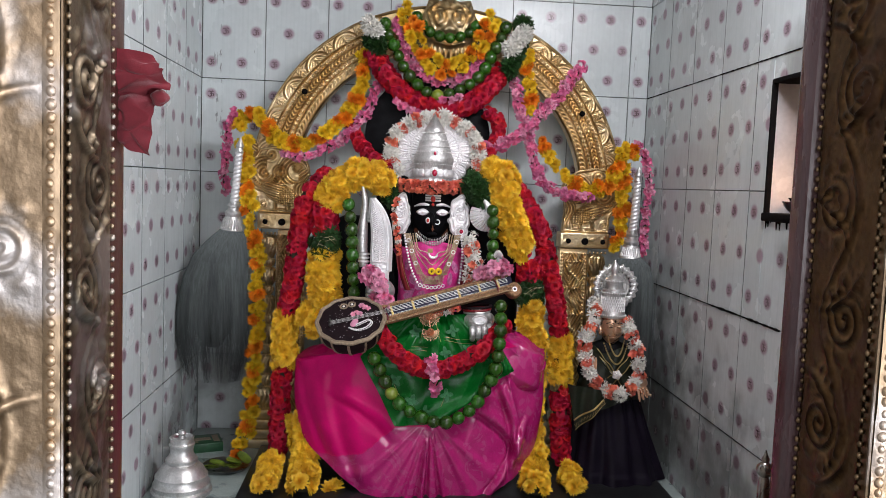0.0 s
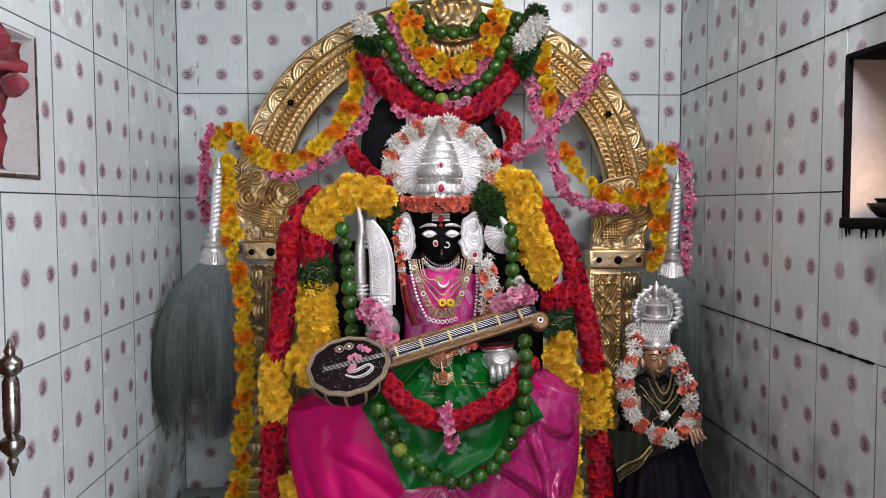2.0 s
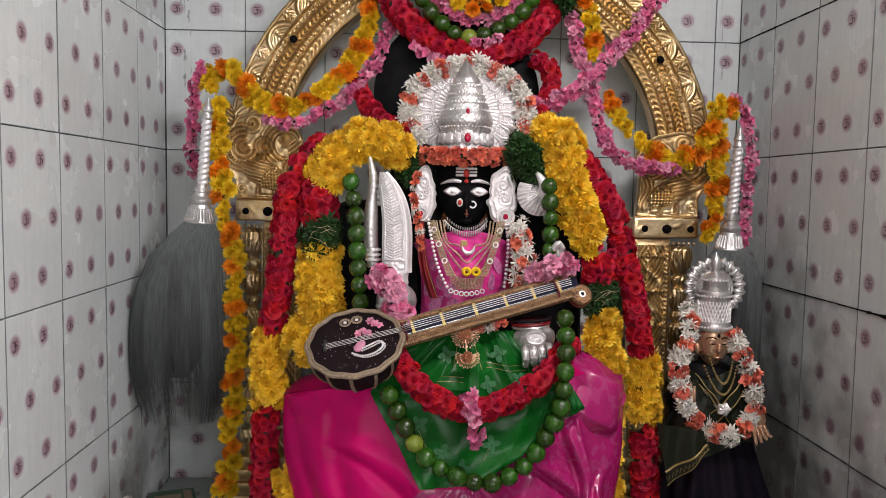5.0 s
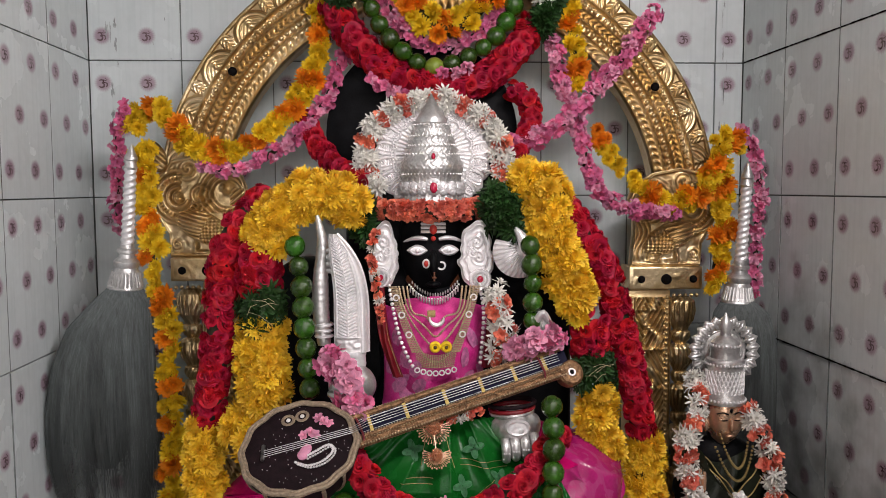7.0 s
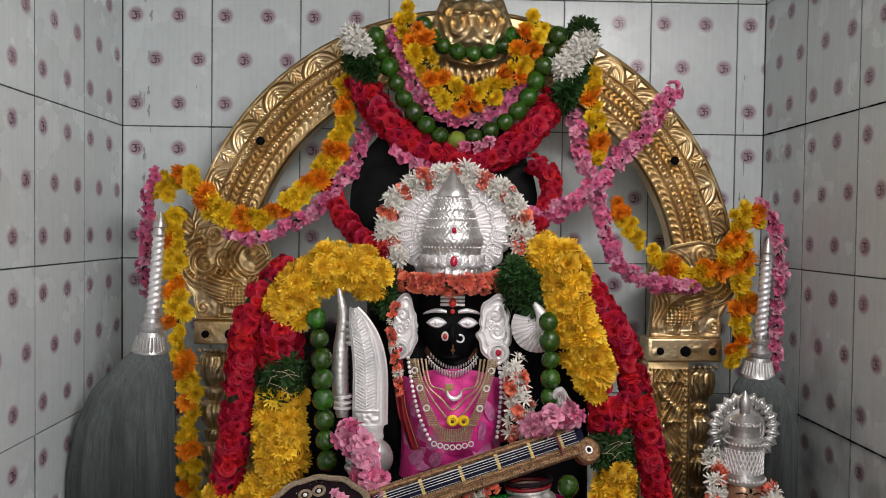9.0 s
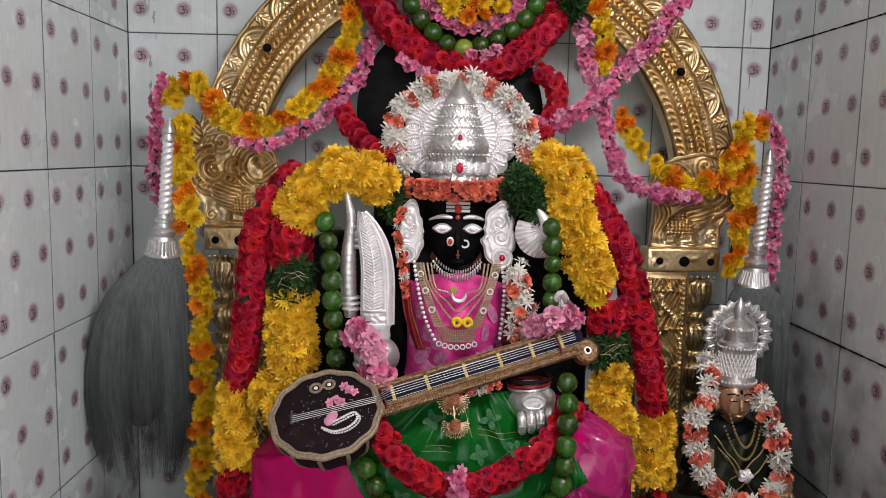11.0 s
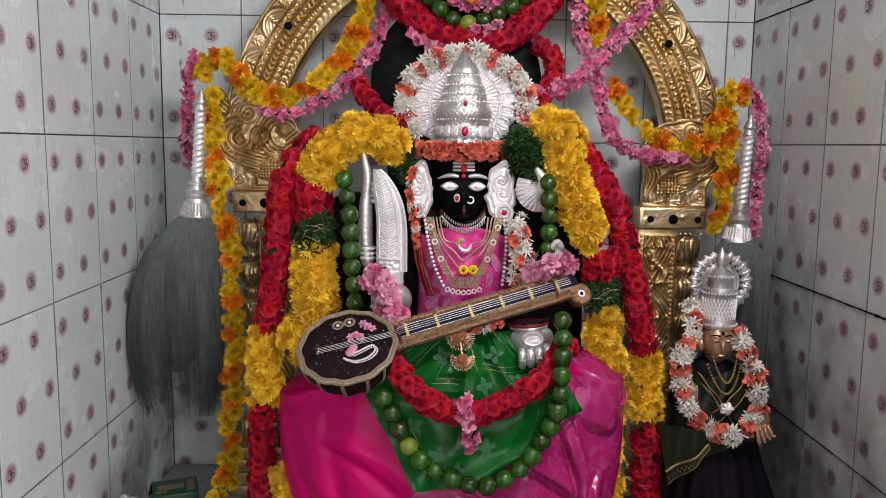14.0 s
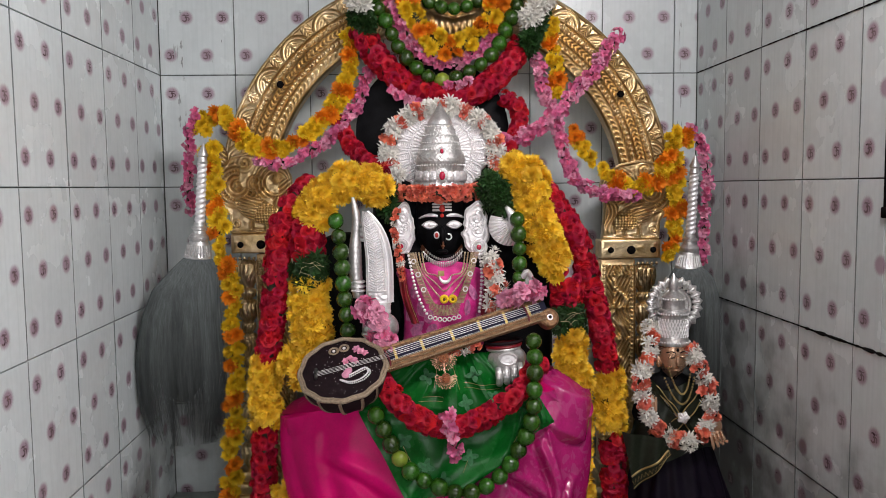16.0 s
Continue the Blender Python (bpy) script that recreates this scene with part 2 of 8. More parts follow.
RED_CLOTH = material("faded_red_cotton", (0.17, 0.010, 0.020), 0.85, 0, 0.2, 20, 0.4, 700, sheen=0.2)
DARK_CLOTH = material("dark_purple_silk", (0.008, 0.005, 0.012), 0.55, 0, 0.3, 30, 0.2, 400, spec=0.15)
BORDER_RED = material("deep_red_silk", (0.20, 0.006, 0.012), 0.4, 0, 0.2, 40, 0.15, 400)
OLIVE_CLOTH = material("dark_green_brocade", (0.013, 0.018, 0.008), 0.42, 0.2, 0.3, 130, 0.2, 400)
LIME = material("green_lime_rind", (0.025, 0.084, 0.005), 0.27, 0, 0.40, 70, 0.25, 900, rand=0.50, coat=0.12, spec=0.5)
LIME_PALE = material("yellow_lime_rind", (0.20, 0.27, 0.028), 0.36, 0, 0.2, 90, 0.25, 900, coat=0.15)
ROSE = material("crimson_rose_petal", (0.47, 0.007, 0.030), 0.6, 0, 0.28, 60, rand=0.2, spec=0.25, trans=0.05)
MUM = material("yellow_chrysanthemum_petal", (1.0, 0.585, 0.035), 0.6, 0, 0.15, 60, rand=0.14, trans=0.15)
MARI_Y = material("yellow_marigold_petal", (0.88, 0.60, 0.020), 0.6, 0, 0.12, 60, rand=0.10)
MARI_O = material("orange_marigold_petal", (0.88, 0.27, 0.008), 0.6, 0, 0.15, 60, rand=0.12)
OLEANDER = material("pink_oleander_petal", (0.70, 0.15, 0.31), 0.6, 0, 0.2, 60, rand=0.18, trans=0.05)
OLEANDER_PALE = material("pale_pink_oleander_petal", (0.76, 0.31, 0.45), 0.6, 0, 0.2, 60, rand=0.12, trans=0.05)
JASMINE = material("white_jasmine_petal", (0.78, 0.76, 0.70), 0.6, 0, 0.1, 60, rand=0.08)
CROSSANDRA = material("orange_crossandra_petal", (0.80, 0.20, 0.125), 0.6, 0, 0.2, 60, rand=0.2)
LEAF = material("dark_basil_leaf", (0.018, 0.056, 0.011), 0.55, 0, 0.3, 60, rand=0.4, spec=0.25)
CORD = material("dark_garland_core", (0.035, 0.03, 0.014), 0.9, 0, 0.3, 80)
WOOD_DARK = material("dark_varnished_wood", (0.060, 0.022, 0.016), 0.35, 0, 0.35, 16, 0.2, 90, coat=0.2, stretch=(8, 8, 0.6))
WOOD = material("orange_brown_wood", (0.17, 0.055, 0.022), 0.42, 0, 0.3, 16, 0.15, 90, stretch=(8, 8, 0.6))
WOOD_GREY = material("worn_purplish_paint", (0.100, 0.056, 0.060), 0.26, 0, 0.25, 16, 0.3, 60, stretch=(2, 2, 0.5), blotch=(0.07, 0.035, 0.04))
VEENA_BLACK = material("dark_brown_velvet", (0.013, 0.006, 0.008), 0.75, 0, 0.4, 120, 0.2, 500, spec=0.15)
BRAID = material("pale_gold_braid", (0.34, 0.26, 0.18), 0.5, 0.35, 0.3, 220, 0.8, 500)
BRAID_GOLD = material("copper_gold_braid", (0.30, 0.17, 0.085), 0.40, 0.6, 0.45, 160, 1.0, 420, blotch=(0.07, 0.03, 0.014))
NAVY = material("dark_blue_fretboard", (0.004, 0.004, 0.022), 0.35, 0, 0.3, 80, spec=0.08)
FRET = material("ochre_brass_fret", (0.50, 0.36, 0.09), 0.45, 0.3, 0.2, 120)
PLASTER = material("cream_plaster", (0.42, 0.40, 0.36), 0.85, 0, 0.1, 4, 0.3, 60)
GROUT = material("dark_grout", (0.13, 0.145, 0.14), 0.9, 0, 0.3, 40, 0.4, 200)
GRANITE = material("pale_grey_green_stone", (0.36, 0.42, 0.40), 0.3, 0, 0.15, 22, 0.05, 90, blotch=(0.24, 0.29, 0.28))
FLOOR = material("grey_stone_floor", (0.28, 0.27, 0.25), 0.4, 0, 0.2, 12, 0.1, 90)
SOOT = material("soot_blackened_iron", (0.006, 0.005, 0.005), 0.9, 0, 0.4, 60, 0.6, 120, spec=0.1)
STEEL = material("dark_steel", (0.30, 0.30, 0.29), 0.3, 1.0, 0.2, 40)
IRON = material("dark_polished_iron", (0.42, 0.40, 0.37), 0.28, 1.0, 0.2, 40, 0.1, 200, blotch=(0.2, 0.19, 0.17))
GREEN_CARD = material("green_printed_card", (0.02, 0.085, 0.035), 0.45, 0, 0.2, 60)
CREAM = material("cream_wax", (0.65, 0.52, 0.38), 0.5, 0, 0.1, 60)


def embossed_metal(name, high, low, worn, rough, patch=6.0, hollow=0.45):
    """Beaten sheet: bright on its crests, darker in its hollows, grey where the plating is rubbed."""
    m = material(name, high, rough, 1.0, 0.15, patch * 2, 0.5, 130, blotch=low)
    n, l = m.node_tree.nodes, m.node_tree.links
    b = n["Principled BSDF"]
    old = b.inputs["Base Color"].links[0].from_socket
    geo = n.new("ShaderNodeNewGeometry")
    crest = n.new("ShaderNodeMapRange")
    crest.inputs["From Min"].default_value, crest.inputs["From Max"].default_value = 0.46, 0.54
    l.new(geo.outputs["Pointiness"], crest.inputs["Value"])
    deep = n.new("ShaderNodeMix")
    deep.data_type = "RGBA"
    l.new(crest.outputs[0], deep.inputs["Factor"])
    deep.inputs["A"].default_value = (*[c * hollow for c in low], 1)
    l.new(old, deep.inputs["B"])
    cloud = n.new("ShaderNodeTexNoise")
    cloud.inputs["Scale"].default_value, cloud.inputs["Detail"].default_value = patch * 2.5, 7
    l.new(geo.outputs["Position"], cloud.inputs["Vector"])
    rub = n.new("ShaderNodeMapRange")
    rub.inputs["From Min"].default_value, rub.inputs["From Max"].default_value = 0.50, 0.62
    rub.inputs["To Max"].default_value = 0.8
    l.new(cloud.outputs["Fac"], rub.inputs["Value"])
    top = n.new("ShaderNodeMix")
    top.data_type = "RGBA"
    l.new(rub.outputs[0], top.inputs["Factor"])
    l.new(deep.outputs["Result"], top.inputs["A"])
    top.inputs["B"].default_value = (*worn, 1)
    l.new(top.outputs["Result"], b.inputs["Base Color"])
    return m


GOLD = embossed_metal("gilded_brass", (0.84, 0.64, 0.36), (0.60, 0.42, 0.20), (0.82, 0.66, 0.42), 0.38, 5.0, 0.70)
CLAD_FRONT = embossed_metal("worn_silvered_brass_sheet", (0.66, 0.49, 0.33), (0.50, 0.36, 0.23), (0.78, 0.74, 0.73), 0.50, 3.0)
# reveal sheets: duller brass, with the shade of each inner side in the colour
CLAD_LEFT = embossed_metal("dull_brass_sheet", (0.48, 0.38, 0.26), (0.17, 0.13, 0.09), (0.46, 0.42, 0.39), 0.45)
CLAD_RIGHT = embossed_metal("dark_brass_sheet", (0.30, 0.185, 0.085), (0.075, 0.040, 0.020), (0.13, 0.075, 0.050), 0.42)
XL, XR, YB, YF, PLAT, TOP = -0.617, 0.848, 2.610, 0.985, 0.660, 2.415


def tile_material():
    """Glazed white tile with faint upright streaks and, in three staggered rows, round mauve grounds for its printed signs."""
    m = material("glazed_printed_tile", (0.645, 0.700, 0.705), 0.26, 0, 0.05, 7, 0.03, 20, rand=0.03)
    t = m.node_tree
    n, l = t.nodes, t.links
    b = n["Principled BSDF"]
    old = b.inputs["Base Color"].links[0].from_socket
    co = n.new("ShaderNodeTexCoord")
    sep = n.new("ShaderNodeSeparateXYZ")
    l.new(co.outputs["Object"], sep.inputs[0])

    def calc(op, a, c=None, d=None):
        q = n.new("ShaderNodeMath")
        q.operation = op
        for i, s in enumerate((a, c, d)):
            if s is None:
                continue
            if isinstance(s, (int, float)):
                q.inputs[i].default_value = s
            else:
                l.new(s, q.inputs[i])
        return q.outputs[0]
    x, z = sep.outputs["X"], sep.outputs["Z"]
    v = calc("SUBTRACT", 0.251, z)
    row = calc("ROUND", calc("DIVIDE", v, 0.099))
    dv = calc("SUBTRACT", v, calc("MULTIPLY", row, 0.099))
    odd = calc("COMPARE", row, 1.0, 0.2)
    u = calc("SUBTRACT", calc("SUBTRACT", x, 0.03), calc("MULTIPLY", odd, 0.044))
    du = calc("SUBTRACT", u, calc("MULTIPLY", calc("ROUND", calc("DIVIDE", u, 0.096)), 0.096))
    dist = calc("SQRT", calc("ADD", calc("MULTIPLY", du, du), calc("MULTIPLY", dv, dv)))
    ray = calc("MULTIPLY", calc("SINE", calc("MULTIPLY", calc("ARCTAN2", du, dv), 22.0)), 0.0006)
    disc = n.new("ShaderNodeMapRange")
    disc.interpolation_type = "SMOOTHSTEP"
    disc.inputs["From Min"].default_value, disc.inputs["From Max"].default_value = 0.0220, 0.011
    disc.inputs["To Min"].default_value, disc.inputs["To Max"].default_value = 0.0, 0.80
    l.new(calc("ADD", dist, ray), disc.inputs["Value"])
    streak = n.new("ShaderNodeTexNoise")
    streak.inputs["Scale"].default_value, streak.inputs["Detail"].default_value = 1.0, 3
    mp = n.new("ShaderNodeMapping")
    mp.inputs["Scale"].default_value = (130, 1, 5)
    l.new(co.outputs["Object"], mp.inputs["Vector"])
    l.new(mp.outputs[0], streak.inputs["Vector"])
    rng = n.new("ShaderNodeMapRange")
    rng.inputs["From Min"].default_value, rng.inputs["From Max"].default_value = 0.45, 0.75
    rng.inputs["To Min"].default_value, rng.inputs["To Max"].default_value = 0.0, 0.34
    l.new(streak.outputs["Fac"], rng.inputs["Value"])

    def mix(fac, a, colour):
        q = n.new("ShaderNodeMix")
        q.data_type = "RGBA"
        l.new(fac, q.inputs["Factor"])
        l.new(a, q.inputs["A"])
        q.inputs["B"].default_value = (*colour, 1)
        return q.outputs["Result"]
    c = mix(rng.outputs[0], old, (0.50, 0.57, 0.57))
    c = mix(disc.outputs[0], c, (0.34, 0.20, 0.27))
    # lamp soot and oil round the niche; ragged low patches mix grime and painted shade
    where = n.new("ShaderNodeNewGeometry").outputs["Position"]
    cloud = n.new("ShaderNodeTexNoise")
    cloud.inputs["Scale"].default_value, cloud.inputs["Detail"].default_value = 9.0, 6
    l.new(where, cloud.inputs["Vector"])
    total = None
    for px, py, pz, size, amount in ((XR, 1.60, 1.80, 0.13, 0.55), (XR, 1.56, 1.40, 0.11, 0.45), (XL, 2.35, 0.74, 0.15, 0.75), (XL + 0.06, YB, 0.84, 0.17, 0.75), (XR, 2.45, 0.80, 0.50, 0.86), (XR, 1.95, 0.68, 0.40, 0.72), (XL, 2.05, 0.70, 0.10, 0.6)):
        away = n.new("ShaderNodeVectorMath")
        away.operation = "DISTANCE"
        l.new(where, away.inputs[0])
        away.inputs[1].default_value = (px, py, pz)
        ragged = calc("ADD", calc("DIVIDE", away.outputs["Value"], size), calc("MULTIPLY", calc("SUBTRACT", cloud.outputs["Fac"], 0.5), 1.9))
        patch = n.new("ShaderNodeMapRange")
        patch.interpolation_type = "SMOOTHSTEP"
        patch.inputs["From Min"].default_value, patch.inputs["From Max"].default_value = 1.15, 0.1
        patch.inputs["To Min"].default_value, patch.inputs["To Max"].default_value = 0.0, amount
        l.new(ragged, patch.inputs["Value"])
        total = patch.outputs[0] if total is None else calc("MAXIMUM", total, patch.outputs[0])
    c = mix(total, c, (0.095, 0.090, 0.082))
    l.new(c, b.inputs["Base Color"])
    return m


TILE = tile_material()
INK = material("dark_maroon_print", (0.125, 0.070, 0.080), 0.3, 0, 0.2, 60)

# ---- the structure ----
T = 0.008  # thickness of a wall tile
DOOR_L, DOOR_R, DOOR_Y, DOOR_TOP = -0.318, 0.522, 0.800, 2.08
NICHE_L = (1.50, 1.746, 1.546, 1.79)   # along the wall from, to; height from, to
NICHE_R = (1.46, 1.728, 1.462, 1.764)


def with_hole(x0, x1, z0, z1, hole):
    """The rectangle as up to four rectangles round a hole."""
    a, b, c, d = hole
    a, b, c, d = max(a, x0), min(b, x1), max(c, z0), min(d, z1)
    if a >= b or c >= d:
        return [(x0, x1, z0, z1)]
    out = [(x0, a, z0, z1), (b, x1, z0, z1), (a, b, z0, c), (a, b, d, z1)]
    return [q for q in out if q[1] - q[0] > 0.004 and q[3] - q[2] > 0.004]


g = Geo().box(XL - 0.2, XR + 0.2, YB + T, YB + 0.15, 0, TOP + 0.1)
wall_back = solid("wall_back", g, GROUT, "back wall of the shrine behind glazed tiles", "wall", "structure")
g = Geo()
for y0, y1, z0, z1 in with_hole(YF, YB + T, 0, TOP + 0.1, NICHE_L):
    g.box(XL - 0.16, XL - T, y0, y1, z0, z1)
g.box(XL - 0.2, XL - 0.16, YF, YB + 0.15, 0, TOP + 0.1)
wall_left = solid("wall_west", g, GROUT, "tiled side wall with a small niche", "wall", "structure")
g = Geo()
for y0, y1, z0, z1 in with_hole(YF, YB + T, 0, TOP + 0.1, NICHE_R):
    g.box(XR + T, XR + 0.16, y0, y1, z0, z1)
g.box(XR + 0.16, XR + 0.2, YF, YB + 0.15, 0, TOP + 0.1)
wall_right = solid("wall_east", g, GROUT, "tiled side wall with a sooty lamp niche", "wall", "structure")
g = Geo().box(-2.2, DOOR_L - 0.02, DOOR_Y + 0.02, YF, 0, 2.95).box(DOOR_R + 0.02, 2.2, DOOR_Y + 0.02, YF, 0, 2.95).box(DOOR_L - 0.02, DOOR_R + 0.02, DOOR_Y + 0.02, YF, DOOR_TOP, 2.95)
solid("wall_front", g, PLASTER, "plastered wall with the shrine doorway", "wall", "structure")
solid("ceiling", Geo().box(XL - 0.2, XR + 0.2, YF, YB + 0.15, TOP, TOP + 0.1), PLASTER, "plain plastered shrine ceiling", "ceiling", "structure")
solid("floor", Geo().box(-2.2, 2.2, -4.0, YB, -0.1, 0), FLOOR, "grey stone floor of shrine and hall", "floor", "structure")
solid("platform", Geo().box(XL, XR, 1.72, YB, 0, PLAT, 0.006), GRANITE, "pale stone platform under the images", "platform", "structure")
g = Geo().box(-2.3, -2.2, -4.0, 0.9, 0, 2.95).box(2.2, 2.3, -4.0, -2.5, 0, 2.95).box(2.2, 2.3, -0.5, 0.9, 0, 2.95).box(2.2, 2.3, -2.5, -0.5, 2.6, 2.95)
solid("wall_hall_sides", g, PLASTER, "plain plastered side walls of the hall", "wall", "structure")
g = Geo().box(-2.3, -1.2, -4.1, -4.0, 0, 2.95).box(2.0, 2.3, -4.1, -4.0, 0, 2.95).box(-1.2, 2.0, -4.1, -4.0, 2.7, 2.95)
solid("wall_hall_end", g, PLASTER, "end wall of the hall with a wide opening", "wall", "structure")
solid("ceiling_hall", Geo().box(-2.3, 2.3, -4.1, 0.82, 2.95, 3.05), PLASTER, "plain plastered hall ceiling", "ceiling", "structure")
solid("ground", Geo().box(-60, 60, -120, -4.0, -0.2, -0.1), FLOOR, "grey paved ground outside the hall", "ground", "structure")


# ---- wall tiles, each with six printed signs ----
def sign(geo, cx, cz, y, s=0.0100):
    """A small curled sign in the tile's glaze: two bows, a tail, a crescent and a dot."""
    def stroke(pts, w):
        n = len(pts)
        verts = []
        for i, (a, c) in enumerate(pts):
            p, q = pts[max(i - 1, 0)], pts[min(i + 1, n - 1)]
            tx, tz = q[0] - p[0], q[1] - p[1]
            k = math.hypot(tx, tz) or 1
            ww = w * (0.55 + 0.45 * math.sin(math.pi * (i + 0.6) / (n + 0.2)))
            verts += [(cx + s * (a - tz / k * ww), y, cz + s * (c + tx / k * ww)), (cx + s * (a + tz / k * ww), y, cz + s * (c - tx / k * ww))]
        geo.add(verts, [(2 * i, 2 * i + 1, 2 * i + 3, 2 * i + 2) for i in range(n - 1)], 1)

    def arc(x, z, r, a0, a1, k, squash=1.0):
        return [(x + r * math.cos(radians(a0 + (a1 - a0) * i / k)), z + r * squash * math.sin(radians(a0 + (a1 - a0) * i / k))) for i in range(k + 1)]
    stroke(arc(-0.45, 0.30, 0.46, 150, -80, 6, 0.85), 0.17)
    stroke(arc(-0.42, -0.45, 0.58, 75, -155, 7, 0.9), 0.18)
    stroke([(-0.1, -0.05), (0.35, 0.1), (0.75, -0.1), (0.8, -0.55), (0.55, -0.85)], 0.15)
    stroke(arc(0.42, 0.85, 0.42, 200, 350, 4, 0.7), 0.09)
    stroke([(0.36, 1.0), (0.5, 1.0)], 0.12)


TILE_MESH = {}


def tile_mesh(x0, x1, z0, z1):
    key = tuple(round(q, 4) for q in (x0, x1, z0, z1))
    if key not in TILE_MESH:
        g, e, b = Geo(), 0.0013, 0.0006
        lo, hi, bo, to = x0 + e, x1 - e, z0 + 0.0013, z1 - 0.0013
        g.add([(lo, T, bo), (hi, T, bo), (hi, T, to), (lo, T, to), (lo, b, bo), (hi, b, bo), (hi, b, to), (lo, b, to),
               (lo + b, 0, bo + b), (hi - b, 0, bo + b), (hi - b, 0, to - b), (lo + b, 0, to - b)],
              [(8, 9, 10, 11), (4, 5, 9, 8), (5, 6, 10, 9), (6, 7, 11, 10), (7, 4, 8, 11), (0, 1, 5, 4), (1, 2, 6, 5), (2, 3, 7, 6), (3, 0, 4, 7)])
        for r in range(3):
            for c in range(2):
                cx, cz = 0.03 + 0.096 * c + (0.044 if r == 1 else 0), 0.251 - 0.099 * r
                if lo + 0.008 < cx < hi - 0.008 and bo + 0.008 < cz < to - 0.008:
                    sign(g, cx, cz, -0.0003)
        TILE_MESH[key] = g.mesh("tile", [TILE, INK], 0)
    return TILE_MESH[key]


ROWS_Z = [TOP - 0.3 * (k + 1) for k in range(6)]


def tiles(parent, origin, along, columns, hole=None):
    """Tiles over a wall: origin its start corner, along its direction; columns (start, cut from, cut to)."""
    inward = Vector((0, 0, 1)).cross(Vector(along))
    turn = Matrix((Vector(along), inward, Vector((0, 0, 1)))).transposed().to_4x4()
    rng = random.Random(len(columns) + round(origin[0] * 100))
    for x0, c0, c1 in columns:
        for z0 in ROWS_Z:
            if z0 < 0.4:
                continue
            for a, b, c, d in with_hole(x0 + c0, x0 + c1, z0, z0 + 0.3, hole or (9, 9, 9, 9)):
                m = Matrix.Translation(Vector(origin) + Vector(along) * x0 + Vector((0, 0, z0))) @ turn @ pose(0, rng.uniform(0, 0.0006), 0, rng.uniform(-0.12, 0.12), 0, rng.uniform(-0.15, 0.15))
                piece("tile", tile_mesh(a - x0, b - x0, c - z0, d - z0), m, parent)


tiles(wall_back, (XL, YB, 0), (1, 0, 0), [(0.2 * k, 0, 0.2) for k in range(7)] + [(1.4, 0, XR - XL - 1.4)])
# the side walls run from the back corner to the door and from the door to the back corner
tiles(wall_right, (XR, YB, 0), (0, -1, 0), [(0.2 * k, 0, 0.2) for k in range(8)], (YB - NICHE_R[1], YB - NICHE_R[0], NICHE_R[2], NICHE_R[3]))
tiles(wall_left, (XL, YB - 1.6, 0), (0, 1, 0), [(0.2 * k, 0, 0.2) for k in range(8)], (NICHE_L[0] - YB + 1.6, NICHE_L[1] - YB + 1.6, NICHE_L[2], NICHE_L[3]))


# ---- flowers: one mesh a kind, about 1 m in radius, opening along +z ----
def petal(geo, turn, tilt, length, width, curl, start=0.05, segs=3, mat=0, cup=0.0, hub=None):
    """One petal that leaves the axis at turn, rises by tilt and curls up towards its tip."""
    ca, sa = math.cos(turn), math.sin(turn)
    verts, r, z, el = [], start, 0.0, tilt
    for i in range(segs + 1):
        u = i / segs
        w = width * (math.sin(math.pi * (0.18 + 0.72 * u)) ** 0.8) * 0.5
        up = cup * w
        verts += [(r * ca - w * sa, r * sa + w * ca, z + up), (r * ca + w * sa, r * sa - w * ca, z + up)]
        if cup:
            verts.append((r * ca, r * sa, z - up * 0.5))
        r += length / segs * math.cos(el)
        z += length / segs * math.sin(el)
        el += curl / segs
    k = 3 if cup else 2
    faces = []
    base = len(geo.v)
    if hub is not None:
        geo.f.append((hub, base, base + 1))
        geo.m.append(mat)
    for i in range(segs):
        if cup:
            faces += [(k * i, k * i + 2, k * i + k + 2, k * i + k), (k * i + 2, k * i + 1, k * i + k + 1, k * i + k + 2)]
        else:
            faces.append((k * i, k * i + 1, k * i + k + 1, k * i + k))
    geo.add(verts, faces, mat)


def flower(name, mats, layers, seed, centre=None):
    """Layers: (count, tilt, length, width, curl, start, material, cup)."""
    rng, g = random.Random(seed), Geo()
    g.v.append((0.0, 0.0, 0.0))
    for count, tilt, length, width, curl, start, mat, cup in layers:
        off = rng.uniform(0, 6)
        for i in range(count):
            petal(g, off + 2 * math.pi * (i + rng.uniform(-0.3, 0.3)) / count, radians(tilt + rng.uniform(-9, 9)), length * rng.uniform(0.8, 1.15), width * rng.uniform(0.8, 1.2), radians(curl + rng.uniform(-15, 15)), start, 3, mat, cup, 0)
    if centre:
        g.ball((0, 0, centre[0]), centre[1], 8, centre[2])
    return g.mesh(name, mats, 180)


MUMS = [flower("chrysanthemum", [MUM], [(22, -14, 0.98, 0.27, 30, 0.10, 0, 0.3), (22, 6, 1.0, 0.26, 35, 0.08, 0, 0.3), (20, 26, 0.95, 0.25, 40, 0.06, 0, 0.3), (16, 46, 0.86, 0.24, 40, 0.05, 0, 0.3), (11, 66, 0.70, 0.22, 35, 0.03, 0, 0.3), (6, 80, 0.5, 0.20, 20, 0.02, 0, 0.3)], s) for s in (1, 2, 3)]
POM = [(20, -24, 0.92, 0.30, 40, 0.14, 0, 0.35), (20, -2, 0.98, 0.30, 45, 0.12, 0, 0.35), (20, 18, 0.98, 0.29, 48, 0.10, 0, 0.35), (17, 38, 0.94, 0.28, 48, 0.08, 0, 0.35), (13, 56, 0.86, 0.26, 42, 0.06, 0, 0.35), (9, 74, 0.70, 0.25, 30, 0.03, 0, 0.35)]
